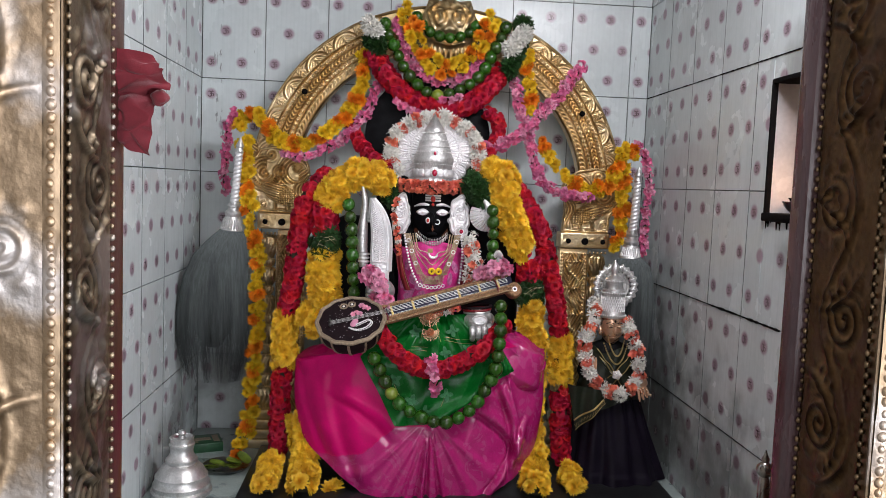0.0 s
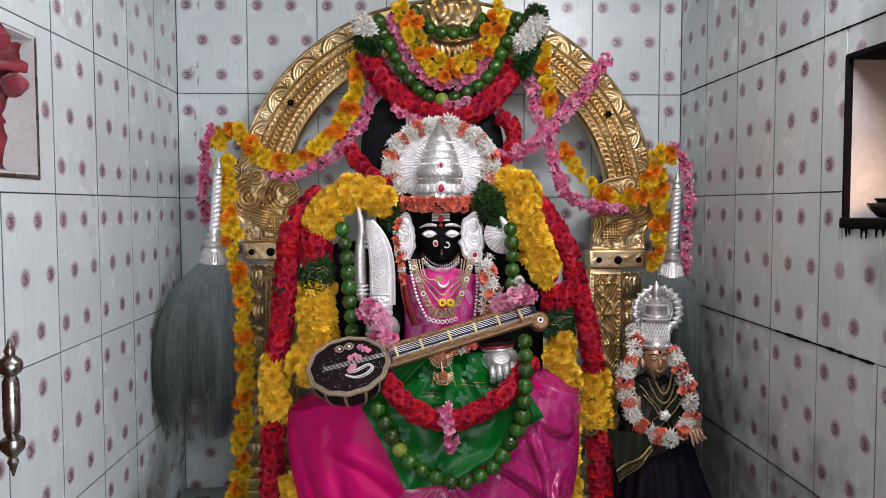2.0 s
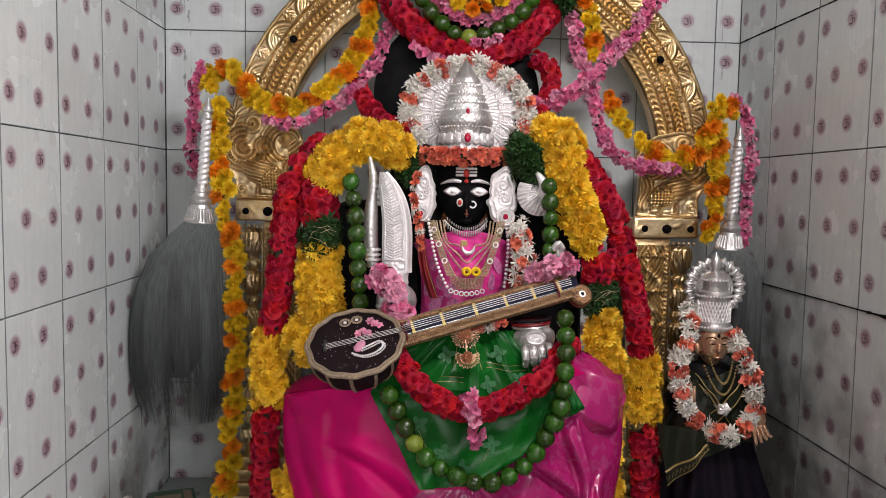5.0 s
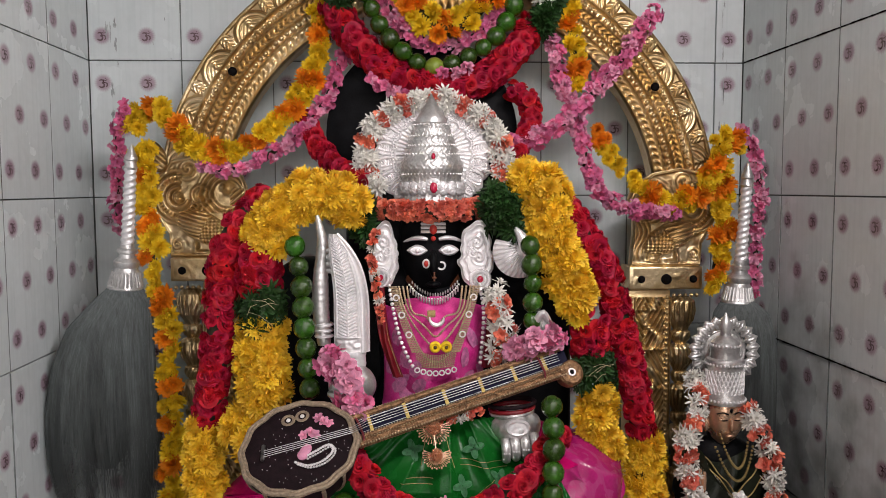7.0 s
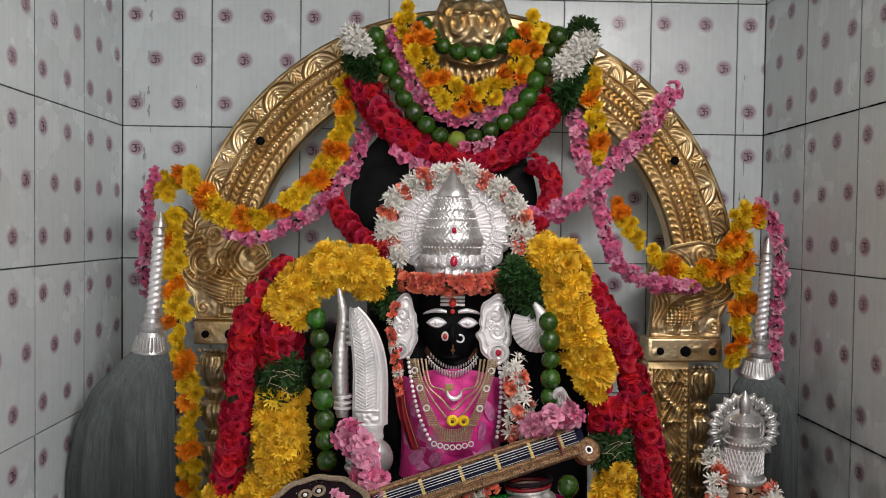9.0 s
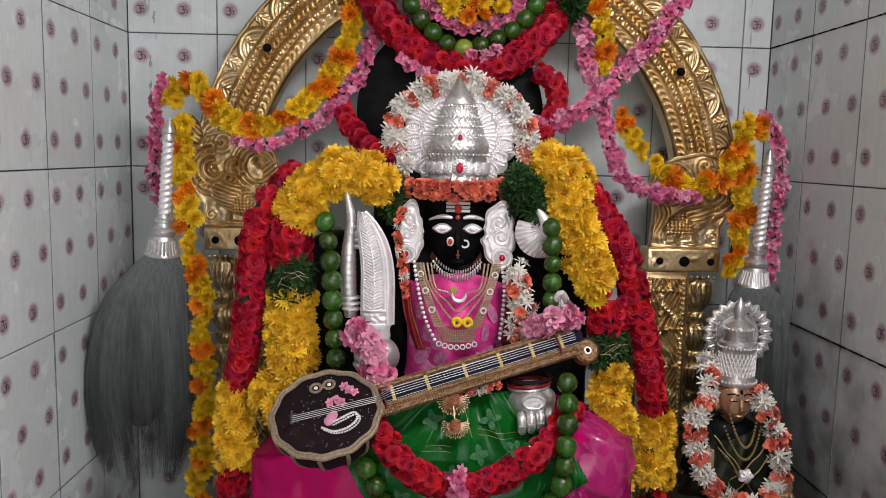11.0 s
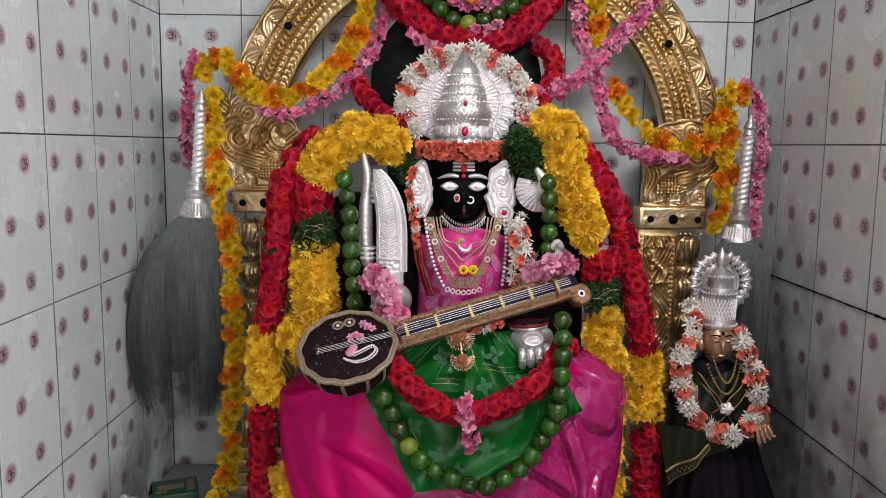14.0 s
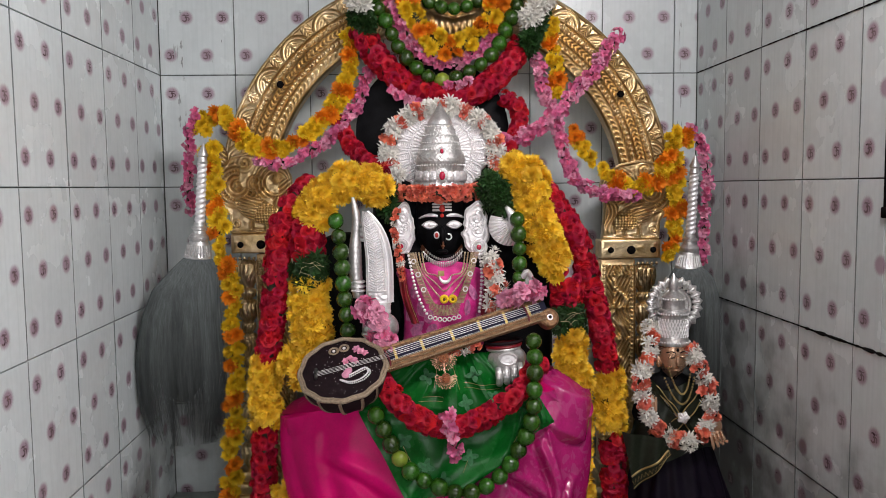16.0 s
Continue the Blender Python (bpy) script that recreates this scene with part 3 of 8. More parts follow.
MARIS_Y = [flower("marigold", [MARI_Y], POM, s) for s in (4, 5, 24)]
MARIS_O = [flower("marigold", [MARI_O], POM, s) for s in (6, 7)]


def rose(seed):
    """A rosette: one petal sheet wound round itself, its rim in scallops."""
    rng = random.Random(seed)
    off, turns = rng.uniform(0, 6), rng.uniform(3.6, 4.2)

    def sheet(u, v):
        a = off + 2 * math.pi * turns * u
        lip = abs(math.sin(a * 0.68 + off))
        base, top = 0.03 + 0.42 * u, 0.10 + 0.92 * u ** 0.85 * (0.80 + 0.24 * lip)
        r = base + (top - base) * v ** 1.5
        z = 0.02 + (0.80 - 0.62 * u ** 1.2 + 0.10 * lip) * math.sin(math.pi / 2 * v) - 0.22 * u * max(0, v - 0.6)
        return (r * math.cos(a), r * math.sin(a), z)
    return Geo().surf(sheet, 64, 4).mesh("rose", ROSE, 180)


ROSES = [rose(s) for s in (8, 9, 10, 20)]
OLES = [flower("oleander_flower", [m], [(5, 18, 0.95, 0.75, -20, 0.05, 0, 0.3), (5, 40, 0.8, 0.62, -10, 0.03, 0, 0.3), (3, 65, 0.6, 0.45, 10, 0.02, 0, 0.4)], s) for s, m in ((11, OLEANDER), (12, OLEANDER), (13, OLEANDER_PALE))]
JASS = [flower("jasmine_flower", [JASMINE], [(7, 12, 1.1, 0.26, -20, 0.04, 0, 0.3), (6, 42, 0.95, 0.28, -15, 0.03, 0, 0.3), (4, 70, 0.8, 0.24, 0, 0.02, 0, 0.3)], s) for s in (14, 15)]
CROS = [flower("crossandra_flower", [CROSSANDRA], [(6, 15, 0.95, 0.62, 15, 0.05, 0, 0.4), (6, 42, 0.85, 0.55, 10, 0.03, 0, 0.4), (4, 66, 0.7, 0.42, 10, 0.02, 0, 0.4)], s) for s in (16, 17)]
SPRIGS = [flower("leaf_sprig", [LEAF], [(7, -5, 1.05, 0.30, 35, 0.05, 0, 0.5), (7, 25, 1.1, 0.28, -30, 0.05, 0, 0.5), (6, 55, 0.95, 0.26, -45, 0.05, 0, 0.5)], s) for s in (18, 19)]


def lime_mesh(name, mat):
    g = Geo().lathe([(0.001, -1.02), (0.12, -1.0), (0.45, -0.9), (0.8, -0.6), (0.98, -0.15), (1.0, 0.1), (0.9, 0.48), (0.62, 0.8), (0.3, 0.96), (0.12, 1.02), (0.05, 1.06), (0.001, 1.06)], 18)
    return g.mesh(name, mat, 180)


LIMES, LIME_YELLOW = lime_mesh("lime", LIME), lime_mesh("lime", LIME_PALE)
SEED = random.Random(7)


def aimed(at, out, size, spin=None, squash=1.0):
    """A pose at a point with +z along out."""
    q = Vector(out).to_track_quat("Z", "Y").to_matrix().to_4x4()
    return Matrix.Translation(at) @ q @ pose(0, 0, 0, 0, 0, SEED.uniform(0, 360) if spin is None else spin) @ Matrix.Diagonal((size, size, size * squash, 1))


def frame_at(pts, i):
    t = (pts[min(i + 1, len(pts) - 1)] - pts[max(i - 1, 0)]).normalized()
    f = Vector((0, -1, 0)) - t * (-t.y)
    f = f.normalized() if f.length > 0.15 else Vector((0, -0.5, 1)).normalized()
    return t, f, t.cross(f).normalized()


def strung(parent, line, radius, runs, ring=4, core=True, arc=70.0, loose=0.0):
    """Flowers strung along a line of points. runs: rows (length in metres, meshes, size, step); ring: how many side by side; the back stays bare."""
    pts = spline(line, 0.004)
    if core and radius > 0.004:
        inner = spline(line, 0.012)
        part("cord", Geo().tube(inner, [radius * 0.72 * min(1, 0.15 + 0.6 * min(k, len(inner) - 1 - k)) for k in range(len(inner))], 10), CORD, parent)
    i, r, used, count = 0.0, 0, 0.0, 0
    while i < len(pts) - 0.5:
        run = runs[r % len(runs)]
        k = min(int(i), len(pts) - 1)
        t, f, s = frame_at(pts, k)
        phase = SEED.uniform(-0.25, 0.25)
        for j in range(ring):
            a = radians(arc) * (2 * (j + 0.5 + phase) / ring - 1) if ring > 1 else SEED.uniform(-0.6, 0.6)
            out = (f * math.cos(a) + s * (math.sin(a) + SEED.uniform(-0.35, 0.35)) + t * SEED.uniform(-0.7, 0.7)).normalized()
            size = run[2] * SEED.uniform(0.78, 1.18)
            at = pts[k] + out * (radius * 0.72) + t * SEED.uniform(-0.3, 0.3) * run[3]
            if ring == 1:
                at += s * (radius * 0.8 * (1 if count % 2 else -1) + SEED.uniform(-0.003, 0.003))
            at += (out * SEED.uniform(-0.2, 1.0) + s * SEED.uniform(-0.8, 0.8)) * loose
            mesh = SEED.choice(run[1])
            piece(mesh.name.split(".")[0], mesh, aimed(at, out, size, squash=0.85), parent)
        i += run[3] / 0.004
        used += run[3]
        count += 1
        if used >= run[0]:
            r, used = r + 1, 0.0


def limes(parent, line, size, pale=()):
    """Limes side by side on a string."""
    pts = spline(line, size * 1.86)
    part("string", Geo().tube(pts, 0.0012, 5), CORD, parent)
    for i, p in enumerate(pts):
        t, f, s = frame_at(pts, i)
        out = (t + Vector([SEED.uniform(-0.6, 0.6) for _ in range(3)])).normalized()
        piece("lime", LIME_YELLOW if i in pale else LIMES, aimed(p, out, size * SEED.uniform(0.9, 1.06), squash=1.04), parent, "yellowed lime" if i in pale else "")


# ---- relief patterns for embossed metal ----
def ridge(x, w):
    return math.exp(-(x / w) ** 2)


def scrolls(u, v, w, pitch):
    """Height of a winding vine with curling leaves: u across from -w to w, v along."""
    h = 0.8 * ridge(u - 0.45 * w * math.sin(2 * math.pi * v / (2 * pitch)), 0.09 * w)
    k = math.floor(v / pitch)
    for c in (k - 1, k, k + 1):
        side = 1 if c % 2 == 0 else -1
        x, z = u + side * 0.30 * w, v - (c + 0.5) * pitch
        r, a = math.hypot(x, z), math.atan2(z, x * side)
        big = min(w * 0.62, pitch * 0.6)
        if r < big:
            ph = (r / (big * 0.42) - a / (2 * math.pi)) % 1.0
            h = max(h, (0.5 + 0.5 * math.cos(2 * math.pi * ph)) ** 1.5 * min(1, (big - r) / (big * 0.2)))
        elif r < big * 1.5:
            h = max(h, 0.75 * (0.5 + 0.5 * math.cos(9 * a)) * ridge(r - big * 1.22, big * 0.22))
    return h


def polar(corners):
    """Outline radius by angle of a closed shape given by corners about its middle."""
    def radius(a):
        d = Vector((math.cos(a), math.sin(a)))
        for i in range(len(corners)):
            p, q = Vector(corners[i]), Vector(corners[(i + 1) % len(corners)])
            e = q - p
            k = d.x * e.y - d.y * e.x
            if abs(k) < 1e-9:
                continue
            r, t = (p.x * e.y - p.y * e.x) / k, (p.x * d.y - p.y * d.x) / k
            if r > 0 and -1e-6 <= t <= 1 + 1e-6:
                return r
        return 0.01
    return radius

# ---- the gilded arch behind the image ----
arch = thing("ornamental_arch", (0.15, 2.47, PLAT), "embossed gilded brass arch on two pillars round the image", "arch")
AC, AY = (0.15, 1.475), 2.445   # middle of the curve, front plane


def arch_at(a, r, y):
    return (AC[0] + r * math.cos(a) * 1.0, y, AC[1] + r * math.sin(a) * 0.985)


def band_height(s):
    """Section of the curved band, s from 0 at its inner to 1 at its outer edge."""
    return 0.010 + 0.009 * ridge(s - 0.04, 0.04) + 0.007 * ridge(s - 0.31, 0.025) + 0.008 * ridge(s - 0.505, 0.025) + 0.008 * ridge(s - 0.60, 0.10) + 0.008 * ridge(s - 0.715, 0.025) + 0.007 * ridge(s - 0.93, 0.03)


A0, A1 = radians(6), radians(174)
g = Geo()
n_a = 960


def band(u, v):
    a = A0 + (A1 - A0) * u
    h = band_height(v)
    if 0.50 < v < 0.72:      # slanting leaves along the middle
        h += 0.0042 * math.sin(a * 250 + abs(v - 0.60) * 45) * ridge(v - 0.605, 0.085)
    elif 0.08 < v < 0.30:    # a row of small curled leaves inside
        h += 0.0034 * math.sin(a * 190 + 30 * v) * math.cos((v - 0.19) * 24) * ridge(v - 0.19, 0.09)
    return arch_at(a, 0.447 + 0.098 * v, AY + 0.02 - h)


g.surf(band, n_a, 44)
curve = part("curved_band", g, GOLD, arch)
part("inner_edge", Geo().surf(lambda u, v: arch_at(A0 + (A1 - A0) * u, 0.447, AY + 0.045 - v * (0.025 + band_height(0))), n_a // 2, 1), GOLD, curve)
part("outer_edge", Geo().surf(lambda u, v: arch_at(A0 + (A1 - A0) * u, 0.545, AY + 0.02 - band_height(1) + v * 0.035), n_a // 2, 1), GOLD, curve)
part("back_sheet", Geo().surf(lambda u, v: arch_at(A0 + (A1 - A0) * u, 0.545 - 0.098 * v, AY + 0.045), n_a // 2, 1), GOLD, curve)
for r, size, step in ((0.4880, 0.0058, 0.0150), (0.5265, 0.0050, 0.0135)):
    g = Geo()
    k = int(r * (A1 - A0) / step)
    for i in range(k):
        p = arch_at(A0 + (A1 - A0) * i / k, r, AY + 0.006)
        g.ball(p, size, 8)
    part("beading", g, GOLD, curve, kind="stuff")
# a row of lotus petals along the outer edge
g = Geo()


def lotus(r, a, x, z):
    leaf = 0.0016 * math.cos((abs(x) * 0.9 + z) * 620) * ridge(r - 0.42, 0.22)
    return 0.0050 * ridge(r - 0.84, 0.05) + 0.0038 * ridge(r - 0.68, 0.045) + leaf + 0.004 * ridge(x, 0.003) * (r < 0.6)


g.medal((0, 0), 0, lambda a: 1 / math.sqrt((math.cos(a) / 0.046) ** 2 + (math.sin(a) / (0.046 if math.sin(a) > 0 else 0.008)) ** 2), 0.008, lotus, 22, 64)
LOTUS = g.mesh("lotus_petal", GOLD, 180)
BUD = Geo().medal((0, 0), 0, lambda a: 0.015 + 0.012 * max(0, math.sin(a)) ** 3 + 0.006 * max(0, -math.sin(a)) ** 3, 0.006, lambda r, a, x, z: 0.0022 * math.cos((abs(x) + z) * 700) + 0.003 * ridge(x, 0.002), 10, 32).mesh("leaf_stud", GOLD, 180)
n_l = 15
for i in range(n_l):
    a = radians(6) + radians(168) * (i + 0.5) / n_l
    if radians(78) < a < radians(102):
        continue
    piece("lotus_petal", LOTUS, Matrix.Translation(arch_at(a, 0.5330, AY + 0.0165)) @ pose(0, 0, 0, 0, 90 - math.degrees(a), 0), curve)
    b = a + radians(84) / n_l
    piece("leaf_stud", BUD, Matrix.Translation(arch_at(b, 0.5560, AY + 0.0195)) @ pose(0, 0, 0, 0, 90 - math.degrees(b), 0), curve)
part("rim", Geo().tube([arch_at(A0 + (A1 - A0) * i / 120, 0.579, AY + 0.018) for i in range(121)], 0.0045, 8), GOLD, curve)
g = Geo().surf(lambda u, v: arch_at(A0 + (A1 - A0) * u, 0.532 + 0.049 * v, AY + 0.021), n_a // 2, 2)
part("backing", g, GOLD, curve)
BOLT = Geo().lathe([(0.009, 0), (0.009, 0.002), (0.007, 0.005), (0.003, 0.007), (0.001, 0.007)], 12).mesh("bolt", SOOT)
for x, z in ((-0.269, 1.766), (0.587, 1.738)):
    piece("bolt", BOLT, aimed((x, AY - 0.012, z), (0, -1, 0), 1.0), arch)


def pillar(cx, half, mirror, drop):
    """One pillar: plinth, engraved slab, beads, turned balusters on its outer side, capital, bird bracket."""
    o = -mirror                      # outer side
    inner, mid, outer = cx - o * half, cx + o * 0.22 * half, cx + o * 0.62 * half
    ob = part("pillar", Geo().box(min(inner, mid), max(inner, mid), AY + 0.004, AY + 0.05, PLAT, 1.345 - drop, 0.003), GOLD, arch)
    w = abs(mid - inner) / 2
    mx = (inner + mid) / 2

    def leafy(u, v):
        x, z = -1 + 2 * u, 0.78 + v * (0.55 - drop)
        edge = min(1, (1 - abs(x)) * 7)
        block = (z / 0.085) % 1.0
        flip = 1.3 if int(z / 0.085) % 2 else -1.3
        rays = math.cos((z + abs(x + 0.35) * w * flip) * 330)
        leaf = ridge((x - 0.5 * math.sin(block * 6.3)) * 1.0, 0.28)
        h = 0.0042 * rays * (1 - 0.7 * leaf) + 0.005 * leaf
        return (mx + x * w * 0.72, AY + 0.0035 - 0.003 - h * edge - 0.004 * (ridge(block, 0.05) + ridge(block - 1, 0.05)), z)
    part("leaf_panel", Geo().surf(leafy, 26, 360), GOLD, ob)
    for k, x in enumerate((inner + o * 0.10 * half, mid - o * 0.10 * half)):
        g = Geo()
        for i in range(50):
            g.ball((x, AY + 0.002, 0.79 - drop + i * 0.0110), 0.0046, 8)
        part("beading", g, GOLD, ob, kind="stuff")
        part("edge_rib", Geo().tube([(x + o * 0.10 * half * (1 if k else 0.9), AY + 0.002, 0.78 - drop + 0.055 * q) for q in range(11)], 0.0022, 6), GOLD, ob)
    g = Geo()
    for i in range(5):
        g.ball((mid + o * (0.006 + 0.0115 * i) * half / 0.07, AY - 0.002, 1.334 - drop), 0.0044, 8)
    part("beading", g, GOLD, ob, kind="stuff")
    # turned pots, one above the other
    R = 0.40 * half
    prof, z = [], 1.328 - drop
    pots = [(1.0, 0.072), (0.70, 0.030), (0.92, 0.058), (0.62, 0.030), (0.85, 0.060), (0.62, 0.030), (0.95, 0.066), (0.66, 0.030), (0.9, 0.062), (0.66, 0.040), (1.0, 0.070), (1.1, 0.080)]
    for f, h in pots:
        prof += [(R * f * 0.62, z), (R * f * 0.95, z - 0.12 * h), (R * f * 1.04, z - 0.40 * h), (R * f * 0.86, z - 0.72 * h), (R * f * 0.55, z - 0.92 * h), (R * f * 0.50, z - h)]
        z -= h
    prof = [(r, q) for r, q in prof if q > PLAT]
    prof = list(reversed(prof))

    def turned(u, v):
        k = v * (len(prof) - 1)
        i = min(int(k), len(prof) - 2)
        r, q = [prof[i][c] + (prof[i + 1][c] - prof[i][c]) * (k - i) for c in (0, 1)]
        ang = 2 * math.pi * u
        r += 0.0016 * math.cos(11 * ang + 2.5 * math.sin(q * 90)) * min(1, r / R) + 0.0008 * math.cos(q * 900) * math.cos(22 * ang)
        return (outer + r * math.cos(ang), AY + 0.022 + 0.75 * r * math.sin(ang), q)
    part("baluster", Geo().surf(turned, 88, 6 * len(prof), wrap_u=True), GOLD, ob, smooth=180)
    g = Geo()
    z = 1.328 - drop
    for f, h in pots[:7]:
        if f > 0.8:
            for k in range(9):
                a = radians(-170 + 20 * k)
                g.tube([(outer + R * f * q * math.cos(a), AY + 0.022 + 0.75 * R * f * q * math.sin(a), z - t * h) for q, t in ((0.97, 0.15), (1.06, 0.4), (0.88, 0.72))], 0.0016, 5)
        z -= h
    part("fluting", g, GOLD, ob, kind="stuff")
    g = Geo()
    for i in range(4):
        g.box(cx - half * (1.3 - 0.07 * i), cx + half * (1.3 - 0.07 * i), AY - 0.03 + 0.006 * i, AY + 0.05, PLAT + 0.03 * i, PLAT + 0.03 * (i + 1) - 0.001, 0.005)
    part("foot", g, GOLD, ob)
    # capital plate with rivets and faint leaves
    g = Geo().box(cx - half * 1.06, cx + half * 1.06, AY - 0.014, AY + 0.05, 1.348 - drop, 1.396 - drop, 0.003)
    cap = part("capital", g, GOLD, ob)
    part("leaf_frieze", Geo().surf(lambda u, v: (cx + (u - 0.5) * 1.9 * half, AY - 0.0155 - 0.003 * max(0, noise.noise(Vector((u * 9, v * 2.5, 4)))) * math.sin(math.pi * v), 1.352 - drop + 0.040 * v), 60, 16), GOLD, cap)
    for k in (-0.72, 0.0, 0.78):
        piece("bolt", BOLT, aimed((cx + k * half, AY - 0.016, 1.370 - drop), (0, -1, 0), 0.9 if k else 1.25), cap)
    # bracket: a plump bird with a fan of plumes sweeping up and out, beaten in one sheet
    base = 1.3965 - drop
    unit = 0.075
    corners = [(-1.0, 0.0), (1.02, 0.0), (1.05, 0.62), (1.16, 0.80), (1.38, 1.20), (1.50, 1.70), (1.60, 2.10), (1.40, 2.20), (1.12, 2.34), (0.95, 2.62), (0.40, 2.74), (-0.35, 2.60), (-0.92, 2.25), (-1.06, 1.90), (-1.08, 1.62), (-0.92, 1.30), (-0.92, 0.9)]
    mid_a, mid_b = 0.10, 1.25
    edge = polar([((a - mid_a) * unit, (b - mid_b) * unit) for a, b in corners])

    def sheet(u, v):
        ang = 2 * math.pi * u
        q = edge(ang) * v
        a, b = mid_a + q * math.cos(ang) / unit, mid_b + q * math.sin(ang) / unit
        lip = 0.0045 * ridge(v - 0.955, 0.022)
        return (cx + o * a * unit, AY - 0.004 - (1.45 * bird_relief(a, b) * min(1, (1 - v) * 9) + lip), base + b * unit)
    g = Geo().surf(sheet, 300, 96, wrap_u=True)
    g.surf(lambda u, v: (cx + o * (mid_a * unit + edge(2 * math.pi * u) * math.cos(2 * math.pi * u)), AY - 0.004 + 0.012 * v, base + mid_b * unit + edge(2 * math.pi * u) * math.sin(2 * math.pi * u)), 300, 1, wrap_u=True)
    bird = part("bird_bracket", g, GOLD, ob, "bracket embossed as a plump bird", smooth=180)
    crest = Geo().medal((cx + o * 1.36 * unit, base + 2.72 * unit), AY - 0.003, lambda a: 1 / math.sqrt((math.cos(a + 0.45 * o) / 0.021) ** 2 + (math.sin(a + 0.45 * o) / 0.034) ** 2), 0.010, lambda r, a, x, z: 0.0028 * math.cos((abs(x - cx - o * 1.36 * unit) * 0.8 + z) * 620), 18, 64)
    part("crest_leaf", crest, GOLD, bird, smooth=180)


def bird_relief(a, b):
    """Height of the beaten bird: a outward and b upward from the middle of its foot, in half widths."""
    h = 0.0012 * noise.noise(Vector((a * 5, b * 5, 3.0))) + 0.003 * ridge(b - 0.06, 0.04)
    # body, scaled on the breast and with a folded wing behind
    da, db = a - 0.10, b - 0.80
    p, q = da * 0.90 + db * 0.44, -da * 0.44 + db * 0.90
    e = (p / 0.80) ** 2 + (q / 0.40) ** 2
    if e < 1:
        h += 0.020 * (1 - e) ** 0.5
        if p < -0.05:
            h += 0.0022 * math.cos((a + b) * 34) * math.cos((a - b) * 34)
        else:
            w = (p - 0.22) / 0.42
            h += 0.005 * max(0, 1 - w * w - (q / 0.26) ** 2) ** 0.5 if w * w + (q / 0.26) ** 2 < 1 else 0
            h += 0.0020 * math.cos(q * 60 + p * 12)
    # plumes round a knob
    da, db = a - 0.74, b - 1.62
    r, ang = math.hypot(da, db), math.degrees(math.atan2(db, da))
    if r < 0.80 and e > 0.85 and -165 < ang < 100:
        h += 0.0060 * (0.5 + 0.5 * math.cos(2 * math.pi * (r - 0.10) / 0.155)) * min(1, (0.80 - r) * 8)
        if 0.42 < r < 0.56:
            h += 0.0022 * math.cos(ang * 0.55)
    h += 0.012 * ridge(r, 0.085)
    # head: eye, brow curls and beak with a dark hollow
    r = math.hypot(a - 0.14, b - 1.68)
    h += 0.014 * ridge(r, 0.11) + 0.006 * ridge(r - 0.24, 0.05)
    r, ang = math.hypot(a - 0.50, b - 2.38), math.atan2(b - 2.38, a - 0.50)
    if r < 0.34:
        h += 0.007 * (0.5 + 0.5 * math.cos(2 * math.pi * (r / 0.17 - ang / 6.2832))) * (1 - r / 0.36)
    r = math.hypot(a + 0.55, b - 1.72)
    if b > 1.2 and e > 0.9:
        if 0.30 < r < 0.86 and a < 0.25:
            h += 0.0050 * (0.5 + 0.5 * math.cos(2 * math.pi * r / 0.14)) * min(1, (r - 0.30) * 8) * min(1, (0.86 - r) * 6)
        h -= 0.012 * ridge(math.hypot(a + 0.56, b - 1.88), 0.15)
        if a < -0.62 and b < 1.85:
            h += 0.0035 * math.cos((a * 0.8 + b) * 40)
    # inner leaf ribs, feet and a scroll at the foot
    if a < -0.42 and b < 1.35 and e > 1.0:
        h += 0.0045 * (0.5 + 0.5 * math.cos((a + 0.12 * math.sin(b * 5)) * 48)) * min(1, (1.35 - b) * 6) * min(1, max(0, b - 0.12) * 6)
    for fa in (-0.26, 0.26):
        h += 0.010 * ridge(a - fa - 0.05, 0.05) * ridge(b - 0.28, 0.16) + 0.009 * ridge((a - fa + 0.07) / 2.6, 0.07) * ridge(b - 0.13, 0.05)
    r, ang = math.hypot(a - 0.82, b - 0.34), math.atan2(b - 0.34, a - 0.82)
    if r < 0.22:
        h += 0.007 * (0.5 + 0.5 * math.cos(2 * math.pi * (r / 0.11 - ang / 6.2832))) * (1 - r / 0.24)
    return h


pillar(-0.3275, 0.0708, 1, 0.002)
pillar(0.6165, 0.0735, -1, 0.029)

# lion mask on the crown of the arch
MX, MZ, MY = 0.161, 1.947, 2.415


mask_outline = polar([(0, 0.120), (0.028, 0.106), (0.062, 0.113), (0.085, 0.052), (0.080, 0.0), (0.066, -0.05), (0.056, -0.09), (0.030, -0.115), (0, -0.122), (-0.030, -0.115), (-0.056, -0.09), (-0.066, -0.05), (-0.080, 0.0), (-0.085, 0.052), (-0.062, 0.113), (-0.028, 0.106)])


